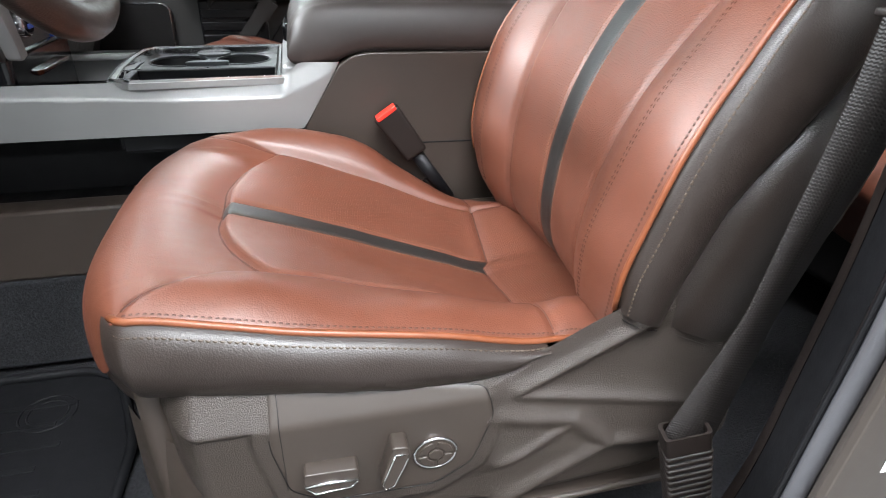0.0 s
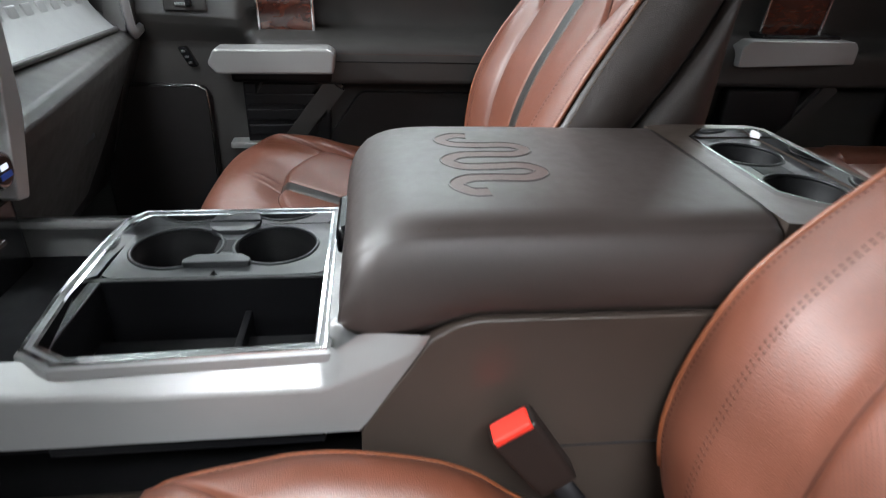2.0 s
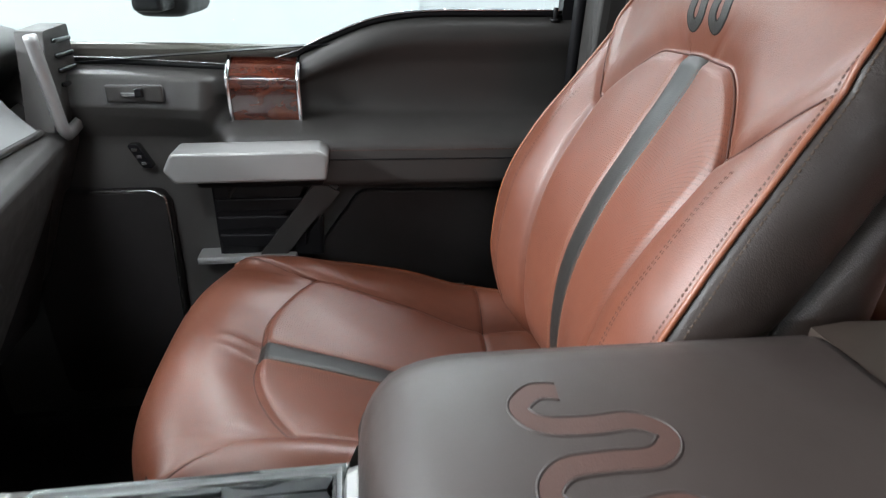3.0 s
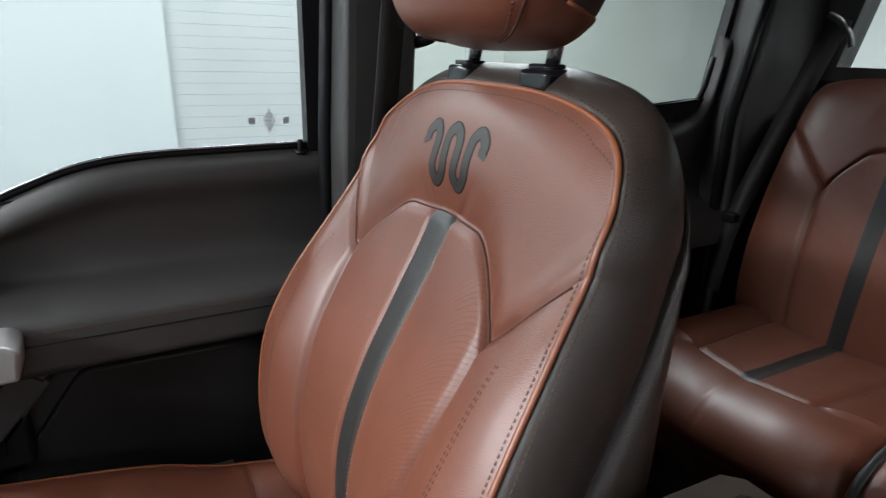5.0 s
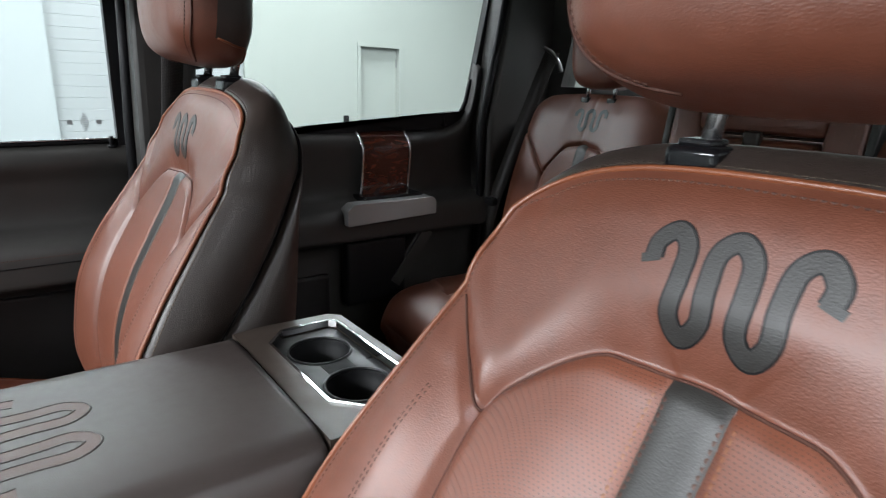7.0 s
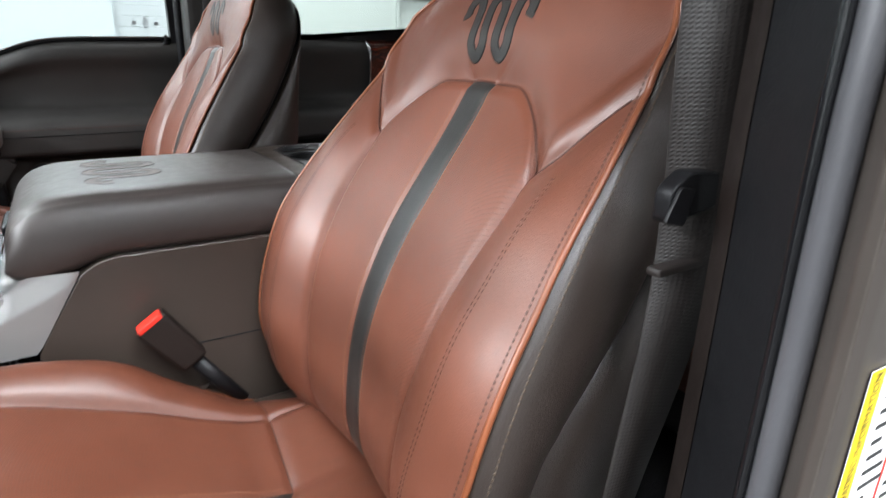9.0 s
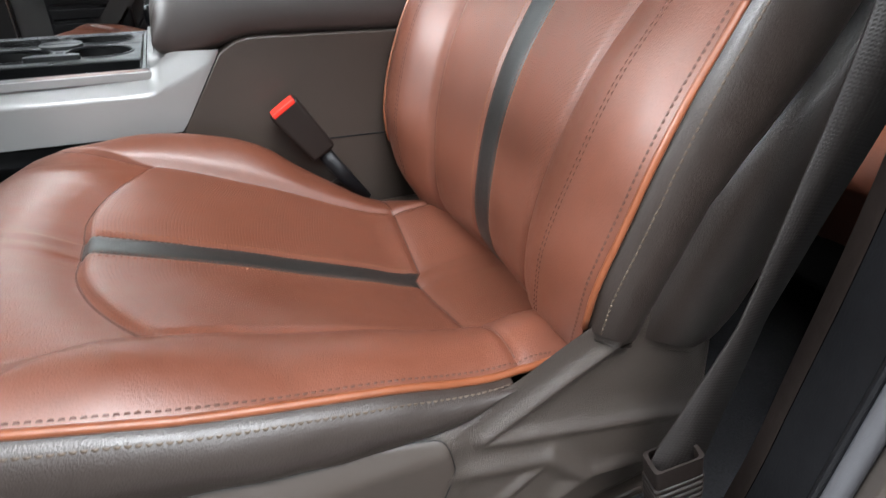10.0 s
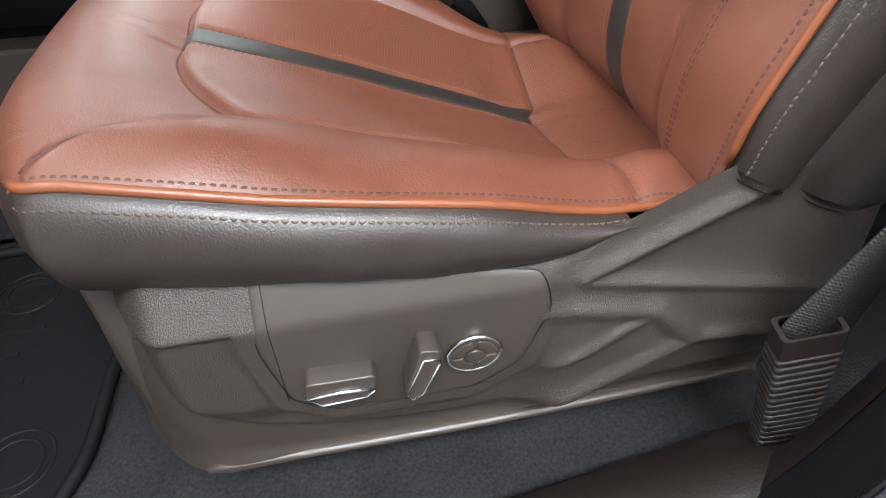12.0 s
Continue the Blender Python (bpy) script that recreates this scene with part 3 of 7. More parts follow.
        puff = puff * (1 - 0.7 * top) - 0.009 * gauss(t - e, 0.035) * (1 - top)
        puff += 0.0012 * noise.noise((h * 70, t * 9, 4.2)) * min(1, 6 * t) * (1 - top)
        k = 1 + puff / max(abs(s), 0.05)
        return self.place(h + dh - low, s * (k - 0.06 * t * t * t), d + (back - d) * t - 0.004 * gauss(t, 0.03))


def build_seat(name, label, y0, o, dx, dz, recline, group, head):
    S = Seat(y0, o, dx, dz, recline)
    flip = o < 0
    seat = thing(name, label, "car seat", group, at=(dx - 0.3, y0, 0.28))
    part("cushion_core", rbox((dx - 0.55, y0 - 0.20, 0.50 + dz), (dx - 0.05, y0 + 0.20, 0.545 + dz), 0.02), m_darker, seat)
    g = lambda us, vs, f: grid_mesh(f, us, vs, None, not flip)
    # cushion panels
    for a, b in ((-2, -1), (1, 2)):
        part("cushion_insert", g(ease(1, 2, 44), ease(a, b, 22), S.cushion), m_perf, seat, "perforated tan leather insert")
    part("cushion_strip", g(ease(1, 2, 44), ease(-1, 1, 8), S.cushion), m_strip, seat, "grey-brown leather centre strip")
    for a, b in ((-3, -2), (2, 3)):
        part("cushion_bolster", g(ease(1, 2, 48) + ease(2, 3, 10)[1:], ease(a, b, 24), S.cushion), m_tan, seat, "padded tan leather side bolster")
    part("cushion_rear_panel", g(ease(2, 3, 14), ease(-2, 2, 40), S.cushion), m_perf, seat)
    part("cushion_nose", g(ease(0, 1, 34), ease(-3, -2, 16) + ease(-2, 2, 50)[1:] + ease(2, 3, 16)[1:], S.cushion), m_tan, seat, "rolled tan leather front edge")
    xs = [-0.578 + (0.578 - 0.172) * i / 70 for i in range(71)]
    for side in (1, -1):
        part("cushion_skirt", grid_mesh(lambda x, t: S.skirt(x, t, side), xs, ease(0, 1, 14), None, (o * side < 0)), m_brown, seat, "dark brown leather side skirt")
        line = [S.skirt(x, 0.0, side) for x in [-0.566 + (0.566 - 0.075) * i / 60 for i in range(61)]]
        pl = [(p[0], p[1] + o * side * 0.0012, p[2] + 0.0012) for p in line]
        part("piping", tube(pl, 0.0036, 8), m_pipe, seat, "orange leather piping")
        nrm = lambda p: (0, o * side * 0.5, 0.86)
        up = []
        for i in range(90):
            u = 1.02 + 1.35 * i / 89
            up.append(S.cushion(u, side * 2.95))
        part("stitching", stitches(up, nrm, material=m_thread_g), None, seat)
        dn = [S.skirt(x, 0.10, side) for x in [-0.562 + 0.387 * i / 60 for i in range(61)]]
        part("stitching", stitches(dn, lambda p: (0, o * side, 0.3), material=m_thread_b), None, seat)
    def front_skirt(v, t):
        p = S.cushion(0.0, v)
        return (p[0] + 0.003 + 0.018 * t * t, S.y0 + (p[1] - S.y0) * (0.985 + 0.012 * t - 0.03 * t * t), p[2] - 0.052 * t + 0.003)
    part("front_skirt", grid_mesh(front_skirt, [-3 + 6 * i / 40 for i in range(41)], [0, 0.3, 0.7, 1.0], None, flip), m_brown, seat, "dark brown leather below the front edge")
    for v in (-1.05, 1.05):
        part("stitching", stitches([S.cushion(1 + i / 60, v) for i in range(1, 60)], lambda p: (0.3, 0, 1), material=m_thread_o), None, seat)
    low = lambda p: (p[0], p[1], p[2] - 0.0004)
    for v in (-2, 2):
        part("seam", tube([low(S.cushion(1 + 1.9 * i / 90, v)) for i in range(91)], 0.0008, 6), m_seam, seat)
        part("seam", tube([S.back(i / 80, v) for i in range(81)], 0.0009, 6), m_seam, seat)
        part("seam", tube([low(S.cushion(2, math.copysign(2 + i / 20, v))) for i in range(19)], 0.0011, 6), m_seam, seat)
    part("seam", tube([low(S.cushion(1, -3 + 6 * i / 160)) for i in range(4, 157)], 0.0014, 6), m_seam, seat)
    part("seam", tube([low(S.cushion(2, -2 + 4 * i / 80)) for i in range(81)], 0.0013, 6), m_seam, seat)
    part("seam", tube([S.back(1, -2.9 + 5.8 * i / 160) for i in range(161)], 0.0014, 6), m_seam, seat)
    # backrest panels
    for a, b in ((-2, -1), (1, 2)):
        part("back_insert", g(ease(0, 1, 46), ease(a, b, 22), S.back), m_perf, seat, "perforated tan leather insert")
    part("back_strip", g(ease(0, 1, 46), ease(-1, 1, 8), S.back), m_strip, seat, "grey-brown leather centre strip")
    for a, b in ((-3, -2), (2, 3)):
        part("back_bolster", g(ease(0, 1, 50), ease(a, b, 26), S.back), m_tan, seat, "padded tan leather side bolster")
    part("back_yoke", g(ease(1, 2, 26), ease(-3, -2, 20) + ease(-2, 2, 48)[1:] + ease(2, 3, 20)[1:], S.back), m_tan, seat, "tan leather shoulder panel")
    qs = [i / 150 for i in range(151)]
    edge = lambda q: S.panel_edge(S.rim(q)[0])
    part("back_side", grid_mesh(lambda q, t: S.shell(q, t * edge(q)), qs, ease(0, 1, 14), None, flip), m_brown, seat, "dark brown leather side and top")
    part("back_shell", grid_mesh(lambda q, t: S.shell(q, edge(q) + 0.012 + (1 - edge(q) - 0.012) * t), qs, ease(0, 1, 8), None, flip), m_brown, seat, "dark brown padded rear side panel")
    part("shell_welt", tube([Vector(S.shell(q, edge(q))) for q in qs], 0.0016, 6), m_black, seat)
    for q0, side in ((0.0, 1), (1.0, -1)):
        def flap(t, w, q0=q0, side=side):
            p = Vector(S.shell(q0, t * 0.75))
            return p + Vector((0.0, -o * side * 0.085 * w, -0.014 * math.sin(math.pi * min(1, 0.15 + w)) - 0.010 * w))
        part("lower_flap", grid_mesh(flap, ease(0, 1, 16), ease(0, 1, 8), None, flip if side > 0 else not flip), m_brown, seat, "dark leather under the backrest side")
    rear = [S.shell(q, 1) for q in qs]
    c = S.place(0.3, 0, -0.136)
    n = len(rear)
    verts = rear + [tuple(Vector(p) * 0.55 + Vector(c) * 0.45) for p in rear] + [c]
    faces = [(i, i + 1, n + i + 1, n + i) for i in range(n - 1)] + [(n + i, n + i + 1, 2 * n) for i in range(n - 1)]
    part("back_cover", mesh_of("cover", verts, faces), m_smooth, seat)
    rimline = [Vector(S.place(*S.rim(q))) for q in [i / 160 for i in range(161)]]
    part("piping", tube(rimline, 0.0030, 8), m_pipe, seat, "orange leather piping")
    part("stitching", stitches([S.back(0.16 + 1.7 * i / 80, 2.935) for i in range(81)], lambda p: (-S.cr, o * 0.5, S.sr), material=m_thread_g), None, seat)
    part("stitching", stitches([S.back(0.16 + 1.7 * i / 80, -2.935) for i in range(81)], lambda p: (-S.cr, -o * 0.5, S.sr), material=m_thread_g), None, seat)
    part("stitching", stitches([S.shell(q, 0.055) for q in qs], lambda p: (-0.3, math.copysign(1, p.y - y0), 0.3 if p.z < 1.1 else 1), material=m_thread_b), None, seat)
    for v in (-1.05, 1.05):
        part("stitching", stitches([S.back(i / 70, v) for i in range(6, 70)], lambda p: (-S.cr, 0, S.sr), material=m_thread_o), None, seat)
    for v in (-2.48, 2.48):
        for e in (0, 0.035):
            part("stitching", stitches([S.back(i / 70, v + math.copysign(e, v)) for i in range(12, 66)], lambda p: (-S.cr, 0, S.sr), 0.0045, 0.0018, 0.0005, 0.0004, m_seam), None, seat)

    def on_back(p, q, lift):
        s, lo, hi = -p if o < 0 else p, 0.0, 3.0
        for _ in range(18):
            v = (lo + hi) / 2
            h1 = S.h_top(v)
            u = q / h1 if q < h1 else 1 + min(1, (q - h1) / (S.top_edge(v)[0] - h1))
            if abs(S.outline(u, v, 0.0)[1]) < abs(s):
                lo = v
            else:
                hi = v
        return S.place(q, s, S.yoke(q, s, math.copysign(v, s)) - S.drop(u, v) + lift)
    mark = [(p * 0.82, 0.574 + (q - 0.552) * 0.84 * (0.92 if o < 0 else 0.80)) for p, q in LOGO]
    em = part("emblem", ribbon_on(on_back, mark, 0.0066, 0.0006, m_strip), None, seat, "dark grey wavy inlaid emblem")
    part("emblem_border", ribbon_on(on_back, mark, 0.0084, 0.0002, m_black), None, em)
    for (p, q), e in ((mark[0], -1), (mark[-1], 1)):
        part("emblem_foot", ribbon_on(on_back, [(p + e * 0.009, q - 0.003), (p, q), (p - e * 0.005, q + 0.002)], 0.0036, 0.0007, m_strip), None, em)
    part("stitching", stitches([S.back(1.93, -2.8 + 5.6 * i / 80) for i in range(81)], lambda p: (-S.cr, 0, S.sr), material=m_thread_g), None, seat)
    for v in (-0.88, 0.88):
        part("stitching", stitches([S.back(i / 70, v) for i in range(6, 70)], lambda p: (-S.cr, 0, S.sr), material=m_thread_g), None, seat)
        part("stitching", stitches([S.cushion(1 + i / 60, v) for i in range(1, 60)], lambda p: (0.3, 0, 1), material=m_thread_g), None, seat)
    # head restraint
    for s in (-0.073, 0.073):
        b = Vector(S.place(0.668, s, -0.045))
        gd = part("post_guide", rbox((b.x - 0.022, b.y - 0.022, b.z - 0.012), (b.x + 0.022, b.y + 0.022, b.z + 0.012), 0.006), m_gloss_black, seat, "black plastic post guide")
        part("guide_collar", rbox((b.x - 0.015, b.y - 0.012, b.z + 0.010), (b.x + 0.012, b.y + 0.016, b.z + 0.017), 0.003), m_gloss_black, gd)
        t = Vector(S.place(0.80, s, -0.045))
        part("post", tube([b, t], 0.0075, 12), m_steel, seat, "bright steel head restraint post")
    hr = part("head_restraint", head_rest_mesh(S, *head), None, seat, "tan leather head restraint with a dark brown rear")
    head_seams(S, head, hr)
    return seat, S


def head_point(S, h0, hh, hw, hd, dmid, ph, th, grow=0.0):
    e = lambda c, p: math.copysign(abs(c) ** p, c)
    cs, sn = e(math.cos(th), 0.62), e(math.sin(th), 0.62)
    cp, sp = e(math.cos(ph), 0.44), e(math.sin(ph), 0.62)
    s = (hw + grow) * sn * cp * (1 + 0.05 * sp)
    d = dmid + (hd * 0.5 + grow) * cs * cp * (1.25 if cs > 0 else 0.9) + 0.012 * sp
    h = h0 + hh / 2 + (hh / 2 + grow) * sp
    return S.place(h, s, d + 0.003 * noise.noise((s * 20, h * 20, 2)))


def dark_rear(ph, th):
    return math.cos(th) < 0.05 and ph > -0.45 + 0.45 * math.cos(th) + 0.10 * math.sin(5 * th)


def head_rest_mesh(S, h0, hh, hw, hd, dmid):
    """A padded block, fuller in front, with a dark rear half."""
    verts, faces, mats = [], [], []
    nu, nv = 64, 96
    for i in range(nu + 1):
        for j in range(nv):
            verts.append(head_point(S, h0, hh, hw, hd, dmid, -math.pi / 2 + math.pi * i / nu, 2 * math.pi * j / nv))
    for i in range(nu):
        for j in range(nv):
            k = (j + 1) % nv
            f = (i * nv + j, i * nv + k, (i + 1) * nv + k, (i + 1) * nv + j)
            faces.append(f if S.o > 0 else f[::-1])
            mats.append(1 if dark_rear(-math.pi / 2 + math.pi * (i + 0.5) / nu, 2 * math.pi * (j + 0.5) / nv) else 0)
    me = mesh_of("head_restraint", verts, faces)
    me.materials.append(m_tan)
    me.materials.append(m_brown)
    me.polygons.foreach_set("material_index", mats)
    return me


def head_seams(S, dims, parent):
    for sd in (-1, 1):
        line = [head_point(S, *dims, -1.45 + 2.9 * i / 60, sd * 1.12, 0.0004) for i in range(61)]
        part("seam", tube(line, 0.0016, 6), m_seam, parent)
        near = [head_point(S, *dims, -1.3 + 2.6 * i / 60, sd * 0.98, 0.0002) for i in range(61)]
        part("stitching", stitches(near, lambda p: (-0.7, sd * S.o * 0.7, 0), material=m_thread_g), None, parent)
        edge_line = [head_point(S, *dims, -0.45 + 0.45 * math.cos(t) + 0.10 * math.sin(5 * t), t, 0.0006) for t in [sd * (1.53 + 1.6 * i / 40) for i in range(41)]]
        part("piping", tube(edge_line, 0.0018, 6), m_pipe, parent)


driver_seat, SD = build_seat("front_car_seat", "tan leather bucket seat with dark brown sides and orange piping", -0.448, -1, 0.0, 0.0, 17.9, "front seats", (0.694, 0.206, 0.166, 0.130, 0.026))
passenger_seat, SP = build_seat("front_car_seat", "tan leather front passenger seat with dark brown sides", 0.45, 1, -0.041, 0.012, 11.1, "front seats", (0.694, 0.198, 0.150, 0.130, 0.002))


# driver's seat base: side shield, controls, rails
PANEL = [(-0.447, 0.616), (-0.239, 0.586), (-0.231, 0.552), (-0.252, 0.492), (-0.290, 0.468), (-0.40, 0.470), (-0.436, 0.492), (-0.449, 0.552)]
CRESTS = (((-0.205, 0.572), (-0.056, 0.634), 0.0055, 0.008), ((-0.200, 0.567), (0.03, 0.520), 0.004, 0.006), ((-0.24, 0.545), (-0.14, 0.527), 0.005, 0.009), ((-0.14, 0.527), (-0.10, 0.490), 0.007, 0.010),
          ((-0.10, 0.490), (0.02, 0.474), 0.0055, 0.009), ((-0.10, 0.489), (-0.215, 0.428), 0.006, 0.011), ((-0.14, 0.524), (-0.225, 0.478), 0.0035, 0.006))
BAND = [(-0.250, 0.548), (-0.14, 0.526), (-0.10, 0.488), (-0.215, 0.424), (-0.262, 0.43)]


def seg_dist(x, z, a, b):
    ax, az, bx, bz = *a, *b
    t = max(0, min(1, ((x - ax) * (bx - ax) + (z - az) * (bz - az)) / ((bx - ax) ** 2 + (bz - az) ** 2)))
    return math.hypot(x - ax - t * (bx - ax), z - az - t * (bz - az))


def soft_step(t):
    t = max(0, min(1, t))
    return t * t * (3 - 2 * t)


def poly_dist(x, z, poly):
    """Distance outside a convex outline given clockwise."""
    inside = True
    n = len(poly)
    for k in range(n):
        (ax, az), (bx, bz) = poly[k], poly[(k + 1) % n]
        if (bx - ax) * (z - az) - (bz - az) * (x - ax) > 0:
            inside = False
    return 0.0 if inside else min(seg_dist(x, z, poly[k], poly[(k + 1) % n]) for k in range(n))


def inner_dist(x, z):
    return 0.0 if poly_dist(x, z, PANEL) > 0 else min(seg_dist(x, z, PANEL[k], PANEL[(k + 1) % len(PANEL)]) for k in range(len(PANEL)))


def bevel_in(z):
    """How far the sloping top of the moulding leans inward."""
    t = z - 0.574
    return 0.62 * (t if t > 0.004 else (t + 0.004) ** 2 / 0.016 if t > -0.004 else 0.0)


def shield_surface(x, q):
    """q from 0 (top) to 1 (bottom) of the moulding."""
    ztop = smooth_interp(x, ((-0.54, 0.650), (-0.50, 0.646), (-0.42, 0.634), (-0.30, 0.618), (-0.235, 0.606), (-0.19, 0.612), (-0.12, 0.642), (-0.05, 0.668), (0.02, 0.676), (0.06, 0.67)))
    zbot = smooth_interp(x, ((-0.56, 0.50), (-0.53, 0.490), (-0.50, 0.452), (-0.46, 0.428), (-0.40, 0.412), (-0.34, 0.404), (-0.20, 0.400), (-0.05, 0.406), (0.06, 0.42)))
    z = ztop + (zbot - ztop) * q
    right = soft_step((x + 0.262) / 0.06)
    # front part: a lip round the control panel and a ledge above
    d = poly_dist(x, z, PANEL)
    lip = 0.0125 * (1 - soft_step((d - 0.012) / 0.014))
    top = 0.0125 * soft_step((z - 0.560) / 0.016) * soft_step((-0.44 - x) / 0.002)
    front = 0.262 + max(lip, top, 0.0070 * soft_step((z - 0.455 - 0.25 * max(0, -0.47 - x)) / 0.030)) - 0.020 * soft_step((inner_dist(x, z) - 0.005) / 0.008)
    front -= bevel_in(z)
    # rear part: it flares outward as it goes down, with an arrow-shaped facet
    flare = max(0, min(1, (0.655 - z) / 0.165))
    rear = 0.257 + 0.022 * flare
    d1, d2 = 0.571 + 0.43 * (x + 0.203) - z, z - (0.566 - 0.20 * (x + 0.20))
    if d1 > 0 and d2 > 0:
        rear -= min(0.006, 0.30 * d1 * d2 / (d1 + d2))
    rear += max(h * gauss(seg_dist(x, z, p0, p1), w) for p0, p1, h, w in CRESTS)
    low = poly_dist(x, z, BAND)
    under = soft_step((0.490 - 0.12 * (x + 0.1) - z) / 0.016)
    rear -= 0.011 * under * soft_step(low / 0.016)
    y = front + (rear - front) * right
    y -= 0.020 * max(0, (q - 0.88) / 0.12) ** 2
    if x < -0.165:
        zs = smooth_interp(x, ((-0.55, 0.628), (-0.5, 0.616), (-0.42, 0.604), (-0.264, 0.580), (-0.215, 0.586), (-0.175, 0.612)))
        y -= 0.012 * max(0, min(1, (z - zs - 0.002) / 0.03)) * soft_step((-0.165 - x) / 0.035)
    y -= 0.07 * max(0, (-0.508 - x) / 0.045) ** 1.8
    y -= 0.07 * max(0, (x - 0.035) / 0.065) ** 2
    return (x, -0.448 - y, z)


sh_x = [-0.553 + 0.653 * i / 235 for i in range(236)]
sh_q = [i / 110 for i in range(111)]
part("side_shield", grid_mesh(shield_surface, sh_x, sh_q, None, True), m_shield, driver_seat, "grained brown plastic side shield")
cp_out = rounded(PANEL, 0.010)


def panel_face(u, w):
    """The bowed face of the control panel: u up, w along; its rim turns inward."""
    lo, hi = min(p[1] for p in cp_out) + 0.0003, max(p[1] for p in cp_out) - 0.0003
    z = lo + (hi - lo) * u
    cross = []
    for (ax, az), (bx, bz) in zip(cp_out, cp_out[1:] + cp_out[:1]):
        if (az - z) * (bz - z) <= 0 and abs(az - bz) > 1e-9:
            cross.append(ax + (bx - ax) * (z - az) / (bz - az))
    x = min(cross) + (max(cross) - min(cross)) * w
    rim = max(0, 1 - inner_dist(x, z) / 0.004)
    return (x, -0.7232 + bevel_in(z) + 0.0016 * rim * rim, z)


panel = part("control_panel", grid_mesh(panel_face, ease(0.0, 1.0, 60), [0, 0.004, 0.01, 0.02] + [0.04 + 0.92 * i / 40 for i in range(41)] + [0.98, 0.99, 0.996, 1], None, False), m_smooth, driver_seat, "smooth brown plastic control panel")
for x in (-0.4375,):
    part("panel_joint", tube([(x - 0.0008, -0.7231 + bevel_in(z), z) for z in (0.606, 0.59, 0.58, 0.577, 0.574, 0.571, 0.565, 0.53, 0.495)], 0.0004, 5), m_black, panel)
part("panel_joint", tube([(p, -0.7227 + bevel_in(q), q) for p, q in cp_out], 0.0005, 5, closed=True), m_black, panel)
PY = -0.7232
# sliding switch
sw = part("slide_switch", prism(rounded([(-0.421, 0.529), (-0.370, 0.527), (-0.370, 0.513), (-0.377, 0.504), (-0.412, 0.502), (-0.422, 0.513)], 0.004), "y", PY - 0.016, PY + 0.002, 0.002), m_smooth, panel, "brown seat slide switch with a chrome edge")
part("chrome_edge", tube([(-0.4215, PY - 0.0165, 0.514), (-0.412, PY - 0.0165, 0.5025), (-0.378, PY - 0.0165, 0.5045), (-0.3705, PY - 0.0165, 0.513)], 0.0009, 6, closed=True), m_chrome, sw)
part("chrome_edge", tube([(-0.421, PY - 0.0168, 0.5140), (-0.397, PY - 0.0168, 0.5158), (-0.371, PY - 0.0168, 0.5132)], 0.0016, 6), m_chrome, sw)
lv = part("recline_lever", prism(rounded([(-0.337, 0.550), (-0.322, 0.548), (-0.320, 0.535), (-0.335, 0.499), (-0.345, 0.494), (-0.350, 0.504)], 0.004), "y", PY - 0.020, PY + 0.002, 0.002), m_smooth, panel, "brown recline lever with a chrome edge")
part("chrome_edge", tube([(-0.3345, PY - 0.0205, 0.541), (-0.3225, PY - 0.0205, 0.539), (-0.3225, PY - 0.0205, 0.534), (-0.3365, PY - 0.0205, 0.500), (-0.345, PY - 0.0205, 0.496), (-0.348, PY - 0.0205, 0.503)], 0.0009, 6, closed=True), m_chrome, lv)
ring = [(-0.292 + 0.0215 * math.cos(a), PY - 0.002, 0.515 + 0.0195 * math.sin(a)) for a in [2 * math.pi * i / 40 for i in range(40)]]
kb = part("lumbar_knob", prism([(p[0], p[2]) for p in ring], "y", PY - 0.003, PY + 0.003, 0.001), m_smooth, panel, "round brown lumbar control with a chrome ring")
part("chrome_ring", tube(ring, 0.0017, 8, closed=True), m_chrome, kb)
part("centre_button", prism([(-0.292 + 0.0075 * math.cos(2 * math.pi * i / 24), 0.515 + 0.0068 * math.sin(2 * math.pi * i / 24)) for i in range(24)], "y", PY - 0.0055, PY - 0.001, 0.0012), m_smooth, kb)
for k in range(4):
    a0 = math.pi / 4 + k * math.pi / 2
    seg = [(r * math.cos(a0 + d), r * 0.91 * math.sin(a0 + d)) for r, ds in ((0.0095, (-0.62, -0.2, 0.2, 0.62)), (0.0178, (0.66, 0.3, 0, -0.3, -0.66))) for d in ds]
    part("rocker_segment", prism([(-0.292 + p, 0.515 + q) for p, q in seg], "y", PY - 0.0048, PY - 0.001, 0.0008), m_smooth, kb)
def lower_trim(x, q):
    f = max(0, (-0.50 - x) / 0.10)
    zt = smooth_interp(x, ((-0.60, 0.53), (-0.52, 0.515), (-0.46, 0.46), (-0.40, 0.435), (0.03, 0.43)))
    zb = 0.362 - 0.012 * min(1, f * 1.5)
    return (x, -0.680 - 0.010 * math.sin(math.pi * q * 0.8) + 0.075 * f**2.2 - 0.010 * gauss(q - 1, 0.12), zt + (zb - zt) * q)


